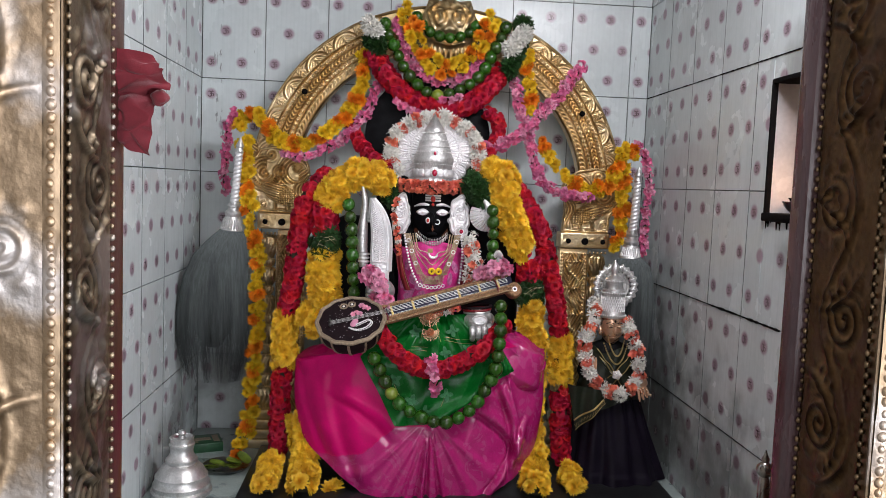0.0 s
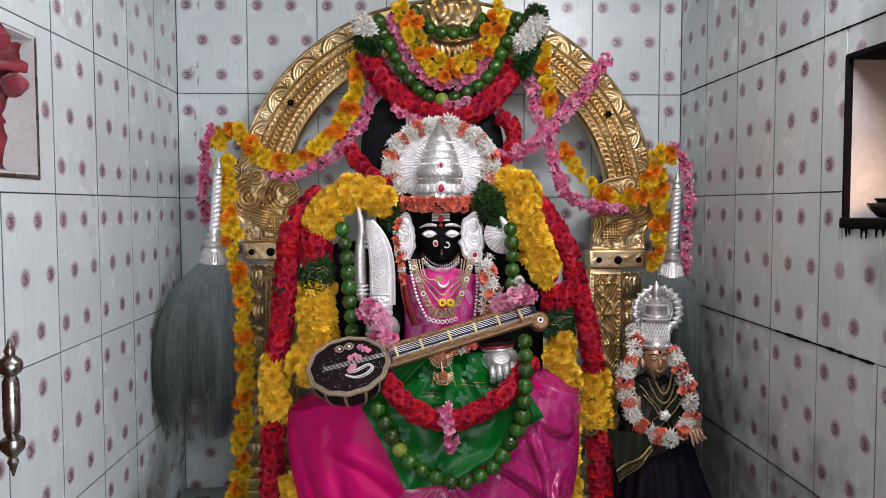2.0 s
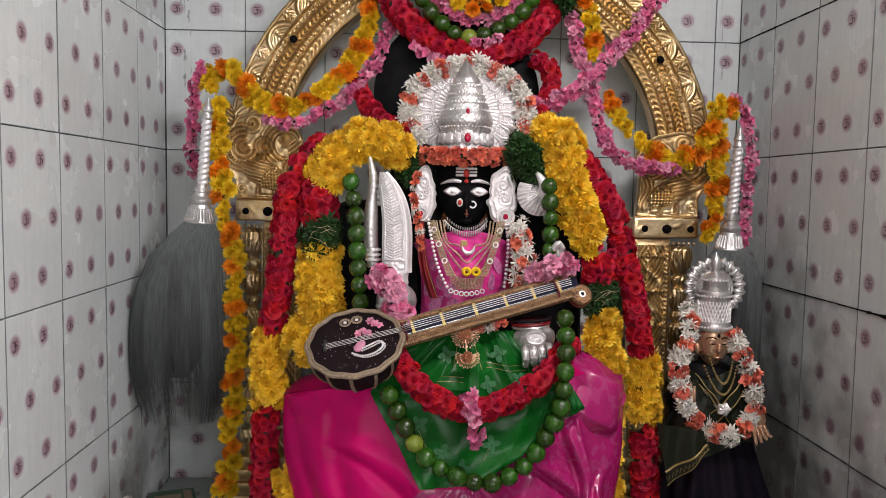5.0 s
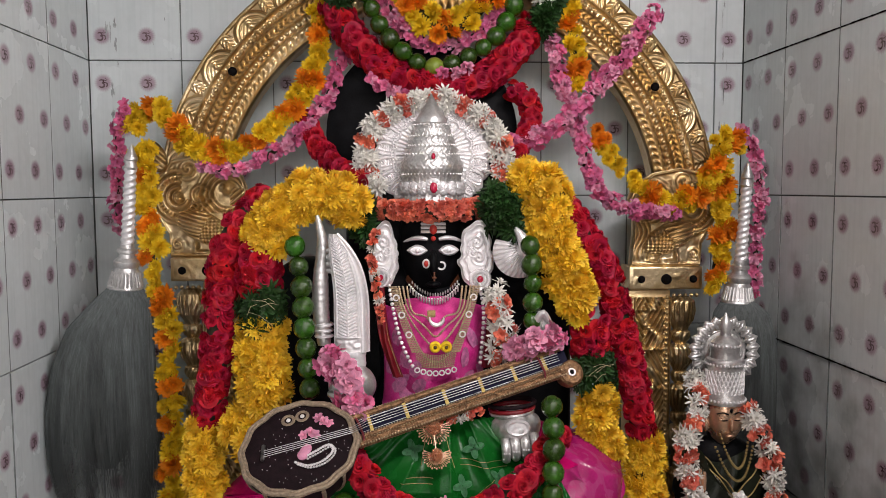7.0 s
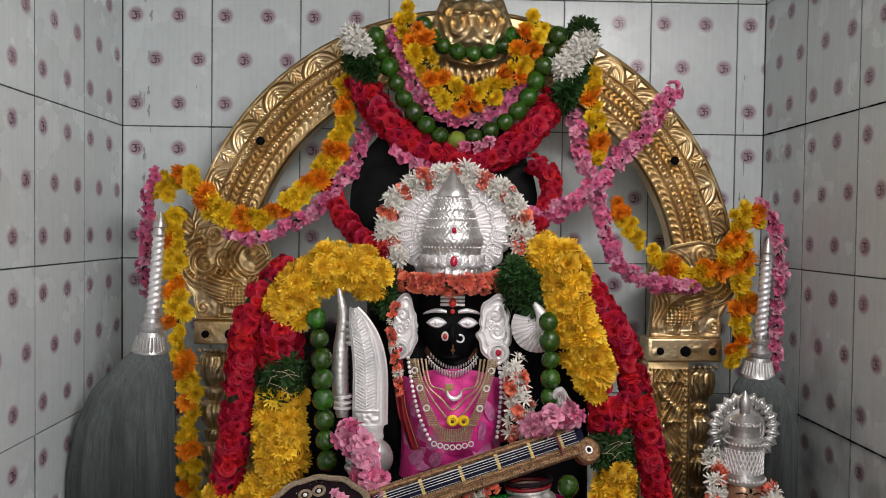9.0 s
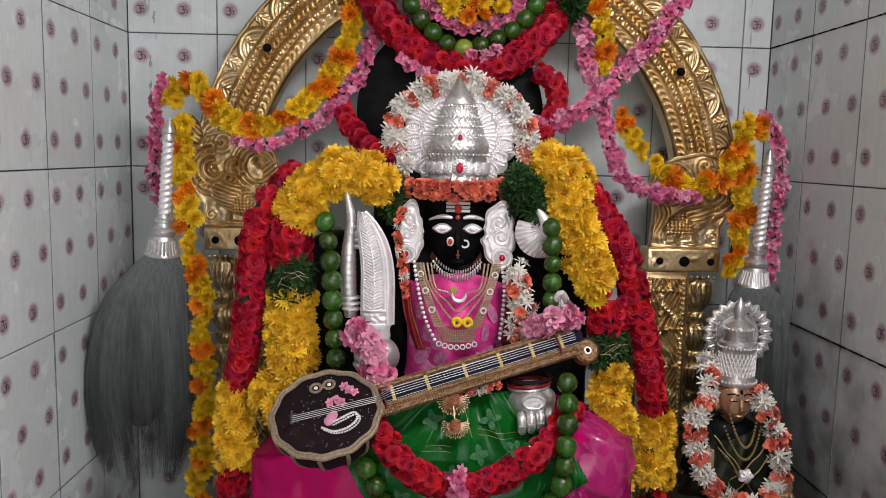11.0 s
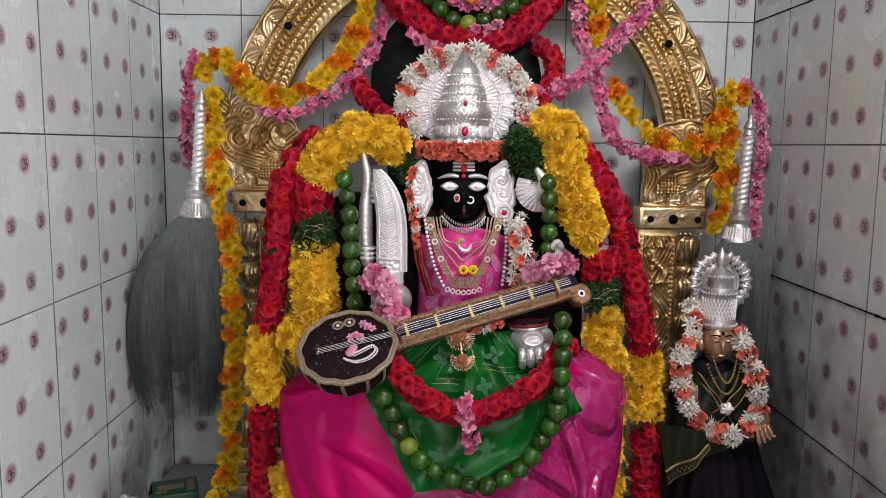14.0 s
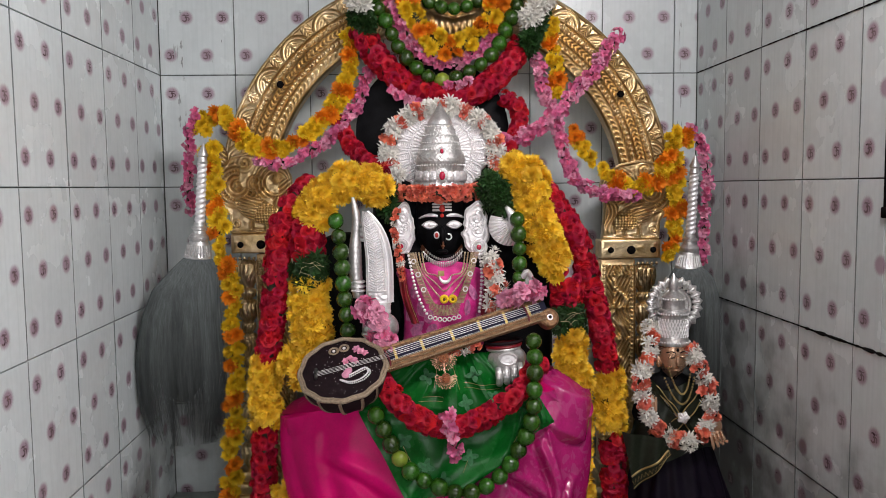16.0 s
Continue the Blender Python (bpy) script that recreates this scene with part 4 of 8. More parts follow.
def mask_relief(r, a, x, z):
    dx, dz = abs(x - MX), z - MZ
    h = 0.013 * ridge(math.hypot((dx - 0.028) / 0.8, (dz - 0.058) / 1.5), 0.010)
    h += 0.007 * ridge(math.hypot(dx - 0.028, (dz - 0.056) / 1.4) - 0.018, 0.0035) + 0.004 * math.cos(dx * 330 - dz * 150) * ridge(dx - 0.062, 0.018)
    h += 0.016 * ridge(dx, 0.014) * ridge(dz - 0.022, 0.016) + 0.008 * ridge(dx - 0.016, 0.008) * ridge(dz - 0.016, 0.008)
    h += 0.012 * ridge(dz + 0.030 - 0.25 * dx, 0.009)
    h += 0.007 * (0.5 + 0.5 * math.cos(dx * 420)) * ridge(dz + 0.055 - 0.2 * dx, 0.012)
    h += 0.009 * ridge(dz - 0.092 - 0.016 * math.sin(dx * 70), 0.005) + 0.003 * math.cos(dx * 500) * ridge(dz - 0.104, 0.008) + 0.006 * ridge(dz - 0.080 + 0.35 * dx, 0.004) * (dx < 0.045)
    return h + 0.004 * math.cos(math.atan2(dz - 0.01, dx - 0.055) * 9) * ridge(math.hypot(dx - 0.06, dz - 0.0), 0.025)


mask = part("lion_mask", Geo().medal((MX, MZ), MY, mask_outline, 0.026, mask_relief, 44, 120, dome=0.7), GOLD, arch, "embossed lion mask crowning the arch")
part("chin_plate", Geo().medal((MX, 1.872), MY - 0.004, lambda a: 0.040 * (1 + 0.25 * math.cos(2 * a)), 0.016, lambda r, a, x, z: 0.003 * math.cos(20 * r), 12, 50), GOLD, mask)
part("mask_mount", Geo().box(MX - 0.04, MX + 0.04, MY, AY + 0.03, 1.87, 2.02, 0.004), GOLD, mask)

# ---- the stone image: one plain mesh ----
IX = 0.121  # its middle
g = Geo()
g.medal((0.108, 1.640), 2.40, lambda a: 0.190, 0.012, None, 6, 48)
g.box(-0.17, 0.39, 2.27, 2.41, PLAT, 1.40, 0.04)
g.box(-0.04, 0.27, 2.30, 2.41, 1.38, 1.57, 0.03)
g.lathe([(0.20, PLAT), (0.24, 0.75), (0.25, 0.95), (0.20, 1.08), (0.11, 1.14), (0.095, 1.20), (0.105, 1.29), (0.10, 1.33), (0.05, 1.352), (0.042, 1.37)], 36, (IX, 2.26, 0), squash=0.62)
g.lathe([(0.001, 1.334), (0.018, 1.336), (0.034, 1.346), (0.047, 1.366), (0.055, 1.392), (0.0585, 1.425), (0.058, 1.46), (0.054, 1.50), (0.04, 1.53), (0.001, 1.545)], 40, (IX, 2.262, 0), squash=0.92)
g.ball((IX, 2.206, 1.398), (0.0085, 0.016, 0.024), 14)          # ridge in the middle of the face
g.ball((IX, 2.209, 1.362), (0.014, 0.010, 0.006), 12)


def almond(a, w=0.0195, h=0.0098):
    """A pointed eye shape."""
    q = h * math.cos(a) ** 2 / w ** 2
    s = abs(math.sin(a))
    return h if q < 1e-9 else (-s + math.sqrt(s * s + 4 * q * h)) / (2 * q)


for s in (-1, 1):
    g.medal((IX + s * 0.0275, 1.4225), 2.2105, almond, 0.006, lambda r, a, x, z: 0.0012 * ridge(r - 0.72, 0.06), 12, 40, 1)   # silver eye plates
    g.ball((IX + s * 0.0275, 2.2042, 1.4228), (0.0042, 0.0016, 0.0040), 12, 1)
    brow = [(IX + s * (0.010 + 0.042 * k / 8), 2.2035 + 0.015 * (k / 8) ** 2, 1.436 + 0.009 * math.sin(math.pi * (0.25 + 0.7 * k / 8))) for k in range(9)]
    g.tube(brow, [0.0026, 0.0036, 0.0042, 0.0042, 0.004, 0.0036, 0.003, 0.0024, 0.0014], 8, 1)
    g.surf(lambda u, v, s=s: (IX + s * (0.029 + 0.016 * v + 0.004 * math.sin(math.pi * u)), 2.262 - 0.0040 - 0.92 * math.sqrt(max(0.0, (0.0335 + 0.0205 * u ** 0.7 + 0.0035) ** 2 - (0.029 + 0.016 * v) ** 2)), 1.350 + 0.006 * v + 0.022 * u * (0.35 + 0.65 * v)), 8, 8, 5)   # bare copper at the jaw
for k in range(3):
    g.box(IX - 0.022, IX + 0.022, 2.1975, 2.206, 1.4535 + 0.0068 * k, 1.4585 + 0.0068 * k, 0.0015, 3)
g.ball((IX, 2.1965, 1.460), (0.0068, 0.004, 0.009), 10, 4)
g.ball((IX, 2.2015, 1.444), (0.0045, 0.003, 0.0045), 10, 4)
g.tube([(IX + 0.014 + 0.0065 * math.cos(radians(a)), 2.199, 1.396 + 0.0065 * math.sin(radians(a))) for a in range(-150, 130, 20)], 0.0018, 6, 1)
g.ball((IX - 0.013, 2.198, 1.400), (0.0068, 0.003, 0.0088), 12, 3)
g.ball((IX - 0.013, 2.1955, 1.400), (0.0040, 0.003, 0.0056), 10, 4)
g.tube([(IX + 0.001, 2.190, 1.386), (IX + 0.001, 2.190, 1.370)], 0.0016, 6, 5)
g.ball((IX + 0.001, 2.189, 1.376), (0.0044, 0.002, 0.0025), 8, 5)
solid("stone_statue", g, [STONE, SILVER, STONE, WHITE, RED_PAINT, WOOD], "seated black stone temple image with inlaid silver eyes", "statue", smooth=50)

# ---- crown, halo and ear ornaments ----
crown = thing("crown", (IX, 2.25, 1.50), "tall tiered beaten silver crown with red stones", "crown")
prof = [(0.0555, 1.495), (0.055, 1.512), (0.0525, 1.518), (0.0520, 1.548), (0.0545, 1.556), (0.0575, 1.566), (0.0575, 1.574), (0.0545, 1.582), (0.0500, 1.590), (0.0485, 1.594), (0.0480, 1.598), (0.0470, 1.604),
        (0.0440, 1.608), (0.0430, 1.612), (0.0425, 1.618), (0.0400, 1.623), (0.0370, 1.627), (0.0355, 1.632), (0.0345, 1.638), (0.0320, 1.643), (0.0325, 1.647), (0.0290, 1.650)]


def chased(u, v):
    k = v * (len(prof) - 1)
    i = min(int(k), len(prof) - 2)
    r, z = [prof[i][c] + (prof[i + 1][c] - prof[i][c]) * (k - i) for c in (0, 1)]
    a = 2 * math.pi * u
    r += 0.00045 * math.cos(52 * a) * math.sin(z * 560) + 0.0004 * math.cos(26 * a + 3 * math.sin(z * 300)) + 0.0012 * ridge(math.cos(13 * a), 0.25) * (1.50 < z < 1.552)
    return (IX + r * math.cos(a), 2.262 + r * math.sin(a), z)


part("crown_body", Geo().surf(chased, 272, 88, wrap_u=True), SILVER_OLD, crown, smooth=180)
part("crown_tip", Geo().lathe([(0.0290, 1.650), (0.0285, 1.656), (0.0240, 1.664), (0.0178, 1.673), (0.0128, 1.681), (0.0085, 1.689), (0.0035, 1.698), (0.0005, 1.704)], 40, (IX, 2.262, 0)), SILVER_OLD, crown, "smooth dull grey crown tip")
for z, r, k in ((1.557, 0.0555, 46), (1.593, 0.0500, 40), (1.609, 0.0448, 38), (1.626, 0.0388, 34), (1.646, 0.0332, 28)):
    g = Geo()
    for i in range(k):
        a = 2 * math.pi * i / k
        g.ball((IX + r * math.cos(a), 2.262 + r * math.sin(a), z), 0.0020, 6)
    part("beading", g, SILVER_OLD, crown, kind="stuff")
for k in range(9):
    a = radians(-90 + 20 * (k - 4))
    g = Geo().medal((0, 0), 0, lambda q: 0.011 * (1 + 0.3 * max(0, math.sin(q)) ** 2), 0.004, lambda r, q, x, z: 0.0018 * math.cos(q * 8), 6, 20)
    m = g.mesh("crown_petal", SILVER, 180)
    piece("crown_petal", m, Matrix.Translation((IX + 0.056 * math.cos(a), 2.262 + 0.056 * math.sin(a), 1.530)) @ pose(0, 0, 0, 0, 0, 20 * (k - 4)), crown)
for z, y, s in ((1.533, 2.199, 1.25), (1.588, 2.207, 0.75)):
    part("stone", Geo().ball((IX + 0.001, y, z), (0.0055 * s, 0.004, 0.0078 * s), 12), GEM, crown, "red glass stone")
    part("stone_setting", Geo().medal((IX + 0.001, z), y + 0.004, lambda a: 0.011 * s * (1 + 0.25 * max(0, math.sin(a))), 0.004, lambda r, a, x, q: 0.001 * math.cos(a * 12), 6, 24), SILVER, crown)

halo = thing("halo_plate", (0.125, 2.31, 1.60), "round embossed silver halo plate with a petalled rim", "halo")


def halo_relief(r, a, x, z):
    """Pointed leaves round a roped ring, ribs inside."""
    h = 0.0040 * ridge(r - 0.655, 0.016) + 0.0034 * ridge(r - 0.70, 0.012) + 0.0014 * math.cos(a * 90) * ridge(r - 0.678, 0.02)
    h += 0.0016 * math.cos(a * 52) * ridge(r - 0.52, 0.10)
    if r > 0.71:
        for k, half in ((20, 0.50), (20, 0.26)):
            t = ((a * k / (2 * math.pi)) % 1.0) - 0.5
            w = half * max(0.0, 1 - ((r - 0.78) / 0.22) ** 2) ** 0.7 if r > 0.78 else half
            h += 0.0034 * ridge((abs(t) - w) * 0.30 * r, 0.010)
        h += 0.0014 * math.cos(r * 150) * (abs(t) < 0.2)
    return h


part("plate", Geo().medal((0.125, 1.594), 2.296, lambda a: 0.105 * (1 + 0.06 * abs(math.cos(a * 10))), 0.010, halo_relief, 64, 480), SILVER, halo)
g = Geo()
for i in range(90):
    a = 2 * math.pi * i / 90
    g.ball((0.125 + 0.0760 * math.cos(a), 2.2865, 1.594 + 0.0760 * math.sin(a)), 0.0015, 6)
part("beading", g, SILVER, halo, kind="stuff")


def ear_ornament(cx, cz, y, s, mirror, hw, hh):
    ob = thing("ear_ornament", (cx, y, cz), "embossed silver ear ornament with a red stone", "ornament", "ear ornaments")

    def shape(a):
        c, q = math.cos(a), math.sin(a)
        wide = hw * (1.12 if q < -0.2 else 1.0)
        return (1 + 0.05 * math.cos(9 * a) + 0.04 * math.cos(5 * a + mirror)) / math.sqrt((c / wide) ** 2 + (q / hh) ** 2)

    def engraved(r, a, x, z):
        dx, dz = x - cx, z - cz
        h = 0.0010 * math.cos(r * 22) * (r > 0.55)
        for ox, oz, big in ((0.0, 0.022, 0.020), (0.004 * mirror, -0.004, 0.018), (-0.006 * mirror, 0.006, 0.012)):
            rr, aa = math.hypot(dx - ox, dz - oz), math.atan2(dz - oz, dx - ox)
            if rr < big:
                h += 0.0014 * math.cos(2 * math.pi * (rr / big * 2.2 - aa / 6.2832)) * (1 - rr / big)
        return h
    part("plate", Geo().medal((cx, cz), y, shape, 0.0045, lambda r, a, x, z: 1.7 * engraved(r, a, x, z) + 0.0016 * ridge(r - 0.90, 0.05) - 0.0012 * ridge(r - 0.80, 0.04), 60, 160), SILVER, ob)
    part("boss", Geo().medal((cx + mirror * 0.004 * s, cz - 0.028 * s), y - 0.004, lambda a: 0.0135 * s, 0.004, lambda r, a, x, z: 0.002 * math.cos(r * 20), 10, 30), SILVER, ob)
    part("stone_ring", Geo().tube([(cx + mirror * 0.004 * s + 0.0062 * s * math.cos(k * 0.3142), y - 0.0085, cz - 0.028 * s + 0.0062 * s * math.sin(k * 0.3142)) for k in range(20)], 0.0012, 6, closed=True), SILVER_OLD, ob)
    part("stone", Geo().ball((cx + mirror * 0.004 * s, y - 0.009, cz - 0.028 * s), (0.0036 * s, 0.003, 0.0042 * s), 12), GEM, ob, "red glass stone")


ear_ornament(0.033, 1.416, 2.205, 1.42, -1, 0.0255, 0.057)
ear_ornament(0.197, 1.414, 2.203, 1.50, 1, 0.0285, 0.063)
# curved silver wing beside the far ear
g = Geo()


def wing(u, v):
    a = radians(168 + 120 * u)
    r = 0.017 + 0.048 * v * (1 - 0.25 * (1 - math.sin(math.pi * min(1, u + 0.12))))
    return (0.285 + r * math.cos(a), 2.178 - 0.010 * math.sin(math.pi * v) - 0.0022 * math.cos(u * 88), 1.432 + r * math.sin(a))


g.surf(wing, 150, 12)
g.medal((0.284, 1.424), 2.174, lambda a: 0.020, 0.008, None, 6, 30)
hand_wing = thing("silver_hand", (0.25, 2.18, 1.38), "raised silver plated hand with ribbed fingers", "ornament", "silver ornaments")
part("palm", g, SILVER, hand_wing)
thumb = spline([(0.286, 2.17, 1.412), (0.276, 2.164, 1.440), (0.255, 2.17, 1.472)], 0.004)
part("thumb", Geo().tube(thumb, [0.0130 * (1 - (i / (len(thumb) - 1)) ** 2.0) + 0.0006 for i in range(len(thumb))], 10), SILVER, hand_wing)

# tall silver leaf-shaped hand on the other side, on its round wrist
leafy_hand = thing("silver_hand", (-0.02, 2.12, 1.20), "tall silver plated hand chased like a palm leaf", "ornament", "silver ornaments")


def blade(u, v):
    """Broad at the wrist, tapering and bending over to its tip, with a plain raised rim along one side."""
    z = 1.262 + 0.196 * v
    k = max(0.0, (v - 0.35) / 0.65)
    c = -0.0185 - 0.0280 * k ** 2.2
    w = 0.0275 - 0.0035 * k - 0.0185 * k ** 4
    x = -1 + 2 * u
    if x > 0.55:
        rib = 0.0035 * math.sin(math.pi * (x - 0.55) / 0.45) + 0.0015
    else:
        y = (x + 0.22) / 0.77
        rib = 0.0024 * math.cos((z - abs(y) * 0.010) * 1150) * (1 if 0.10 < abs(y) < 0.72 else 0) + 0.0028 * ridge(abs(y) - 0.86, 0.07) + 0.0024 * ridge(y, 0.06)
        if v < 0.14:
            rib = 0.0022 * noise.noise(Vector((x * 4, v * 30, 1.0))) + 0.003 * ridge(v - 0.13, 0.012)
    return (c + w * x, 2.118 - 0.012 * (1 - x * x) ** 0.5 - rib * 0.7, z)


part("leaf_blade", Geo().surf(blade, 40, 320), SILVER, leafy_hand)
part("leaf_edge", Geo().tube([(q[0], q[1] + 0.003, q[2]) for q in (blade(1.0, k / 30) for k in range(31))], 0.0028, 8), SILVER, leafy_hand)
part("leaf_edge", Geo().tube([(q[0], q[1] + 0.003, q[2]) for q in (blade(0.0, k / 30) for k in range(31))], 0.0018, 8), SILVER, leafy_hand)
part("cuff", Geo().lathe([(0.0265, 1.238), (0.0275, 1.243), (0.0265, 1.247), (0.0265, 1.255), (0.0275, 1.259), (0.0262, 1.264)], 32, (-0.022, 2.118, 0), squash=0.6), SILVER, leafy_hand)
part("wrist", Geo().ball((-0.018, 2.110, 1.208), (0.040, 0.030, 0.036), 28), SILVER_OLD, leafy_hand)
for k in range(4):
    a = radians(200 + 16 * k)
    part("finger", Geo().tube(spline([(-0.018 + 0.036 * math.cos(a), 2.088, 1.21 + 0.03 * math.sin(a)), (-0.018 + 0.026 * math.cos(a), 2.074, 1.206 + 0.02 * math.sin(a)), (-0.012, 2.078, 1.20)], 0.006), 0.0062, 8), SILVER_OLD, leafy_hand)

rod = thing("silver_hand", (-0.07, 2.14, 1.29), "slender raised silver plated hand and forearm", "ornament", "silver ornaments")
arm = spline([(-0.066, 2.14, 1.270), (-0.071, 2.14, 1.33), (-0.070, 2.14, 1.39), (-0.066, 2.138, 1.44), (-0.074, 2.136, 1.488)], 0.004)
part("forearm", Geo().tube(arm, [0.0110 + 0.0035 * math.sin(math.pi * min(1, i / len(arm) * 1.6)) - 0.008 * max(0, i / len(arm) - 0.72) / 0.28 + 0.0004 * (i % 3 - 1) for i in range(len(arm))], 14), SILVER_OLD, rod)
part("palm", Geo().ball((-0.045, 2.142, 1.415), (0.018, 0.012, 0.024), 16), SILVER_OLD, rod)
for k in range(4):
    part("finger", Geo().tube(spline([(-0.058, 2.128, 1.43 - 0.011 * k), (-0.042, 2.124, 1.428 - 0.011 * k), (-0.028, 2.132, 1.422 - 0.010 * k)], 0.005), 0.0045, 8), SILVER_OLD, rod)
for k in range(3):
    part("bangle", Geo().tube([(-0.066 + 0.0135 * math.cos(q * 0.5236), 2.14 + 0.0135 * math.sin(q * 0.5236), 1.285 + 0.010 * k) for q in range(12)], 0.003, 6, closed=True), SILVER, rod)

low_hand = thing("silver_hand", (0.253, 2.09, 1.09), "silver plated hand resting on the lap", "ornament", "silver ornaments")


def fist(u, v):
    a, b = 2 * math.pi * u, math.pi * (v - 0.5)
    q = 1 + 0.06 * math.cos(4 * a) * math.cos(b) + 0.10 * math.cos(b) * noise.noise(Vector((math.cos(a) * 2.2, math.sin(a) * 2.2, v * 4)))
    x, z = 0.040 * q * math.cos(b) * math.cos(a), 0.031 * q * math.sin(b)
    return (0.252 + x * 0.97 - z * 0.20, 2.086 + 0.030 * q * math.cos(b) * math.sin(a), 1.138 + z * 0.97 + x * 0.12)


part("palm", Geo().surf(fist, 48, 28, wrap_u=True), SILVER_OLD, low_hand, smooth=180)
part("back_plate", Geo().medal((0.250, 1.146), 2.057, lambda a: 1 / math.sqrt((math.cos(a) / 0.021) ** 2 + (math.sin(a) / 0.013) ** 2), 0.004, lambda r, a, x, z: 0.0022 * ridge(r - 0.85, 0.10) - 0.002 * (1 - r), 14, 48), SILVER, low_hand)
for k in range(4):
    x = 0.230 + 0.0158 * k
    top = 1.124 + 0.003 * k
    part("finger", Geo().tube(spline([(x, 2.064, top), (x + 0.001, 2.054, top - 0.010), (x + 0.002, 2.056, top - 0.022), (x + 0.003, 2.066, top - 0.032)], 0.003), 0.0078, 12), SILVER_OLD, low_hand, smooth=180)
    g = Geo()
    for dz, y in ((-0.004, 2.0500), (-0.017, 2.0470), (-0.028, 2.0530)):
        for dx in (-0.004, 0.0, 0.004):
            g.ball((x + 0.001 + dx, y, top + dz), 0.0018, 6)
    part("finger_beading", g, SILVER, low_hand, kind="stuff")
for z, w, mat in ((1.168, 0.036, BORDER_RED), (1.176, 0.038, VEENA_BLACK), (1.162, 0.034, SILVER_OLD)):
    part("bangle", Geo().tube([(0.246 + w * math.cos(q * 0.2618), 2.098 + 0.030 * math.sin(q * 0.2618), z + 0.003 * math.cos(q * 0.2618)) for q in range(24)], 0.0036, 8, closed=True), mat, low_hand)

upper = thing("silver_hand", (0.30, 2.12, 1.28), "small silver plated fist behind the lute neck", "ornament", "silver ornaments")
part("fist", Geo().medal((0.300, 1.300), 2.125, lambda a: 0.020 * (1 + 0.1 * math.cos(4 * a)), 0.014, lambda r, a, x, z: 0.003 * math.cos(x * 700), 14, 40), SILVER_OLD, upper)
part("finger", Geo().tube(spline([(0.288, 2.112, 1.31), (0.298, 2.106, 1.325), (0.308, 2.112, 1.312)], 0.004), 0.006, 8), SILVER, upper)

# ---- the dress of the image ----
sari = thing("sari_skirt", (0.105, 2.15, PLAT), "magenta silk satin skirt pleated in the middle", "skirt")


PLEAT_LINES = (  # from (u, v), to (u, v), sideways bow, width, depth
    (0.80, 0.62, 0.55, 0.98, 0.05, 0.034, 0.014),
    (0.62, 0.30, 0.72, 0.90, 0.05, 0.030, 0.018), (0.45, 0.40, 0.78, 0.86, 0.06, 0.034, 0.017),
    (0.55, 0.25, 0.76, 0.14, 0.03, 0.030, 0.010), (-0.55, 0.10, -0.34, 0.95, -0.06, 0.090, 0.008),
    (-0.80, 0.15, -0.60, 0.90, -0.05, 0.080, 0.008), (-0.62, 0.30, -0.20, 0.52, 0.05, 0.060, 0.008))


def skirt_hem(u):
    """Flat on the plinth in the middle, rising straight to the knees."""
    a = min(1.0, abs(u))
    if u < 0:
        return 0.666 + 0.26 * max(0, a - 0.42) + 0.11 * a ** 22
    return 0.666 + 0.21 * max(0, a - 0.52) + 0.15 * a ** 18


def skirt_point(u, v, out=0.0):
    """u from -1 to 1 across, v from 0 at the lap to 1 at the hem."""
    x = 0.106 + (0.354 if u < 0 else 0.350) * u
    top = 1.058 + 0.022 * u - 0.030 * abs(u) ** 4
    z = top + (skirt_hem(u) - top) * v
    bulge = (1 - abs(u) ** 2.4) ** 0.5 if abs(u) < 1 else 0
    y = 2.175 - (0.145 * bulge) * (0.42 + 0.58 * math.sin(math.pi * min(1, 0.22 + v * 0.62)))
    y -= 0.050 * v * v * max(0.0, 1 - u * u)
    f = 0.006 * math.sin(5 * u + 3 * v + 2.5 * u * v) * min(1, 2 * v) + 0.003 * noise.noise(Vector((u * 3, v * 3, 1.7)))
    # long folds: a rounded crest with a tight hollow beside it
    for u0, v0, u1, v1, bow, w, depth in PLEAT_LINES:
        du, dv = u1 - u0, v1 - v0
        n = math.hypot(du, dv)
        t = ((u - u0) * du + (v - v0) * dv) / (n * n)
        if -0.25 < t < 1.25:
            d = ((u - u0) * dv - (v - v0) * du) / n - bow * math.sin(math.pi * max(0, min(1, t)))
            if abs(d) < 4 * w:
                fade = max(0, min(1, (t + 0.2) * 4)) * max(0, min(1, (1.2 - t) * 4))
                f += depth * fade * (ridge(d, w) - 0.75 * ridge(d + 1.5 * w, 0.55 * w))
    if u > 0.30:
        du, dv = u - 0.60, v + 0.06
        phi, dist = math.atan2(dv, du * 1.25), math.hypot(du, dv)
        f += 0.013 * (1 - 2 * abs(math.sin(phi * 4.3 + 0.5 + 0.5 * v)) ** 0.55) * min(1, dist * 3.5) * min(1, (u - 0.30) * 5) * max(0, min(1, (0.95 - v) * 4))
    # sharp pleats fanning out below the tip of the green cloth
    if v > 0.45:
        phi = (u - 0.05) / (v - 0.42)
        pleat = ridge(phi + 0.03, 0.26) * min(1, (v - 0.45) * 8)
        f += pleat * (0.016 * (abs(math.sin(phi * 19)) * 2 - 1) + 0.006 * math.sin(phi * 60)) * min(1, 0.4 + v * 0.7)
        f += 0.008 * ridge(abs(phi - 0.0) - 0.62, 0.10) * min(1, (v - 0.45) * 5) + 0.008 * ridge(abs(phi) - 1.15, 0.16) * min(1, (v - 0.45) * 5)
    return (x, y - f - out, z)


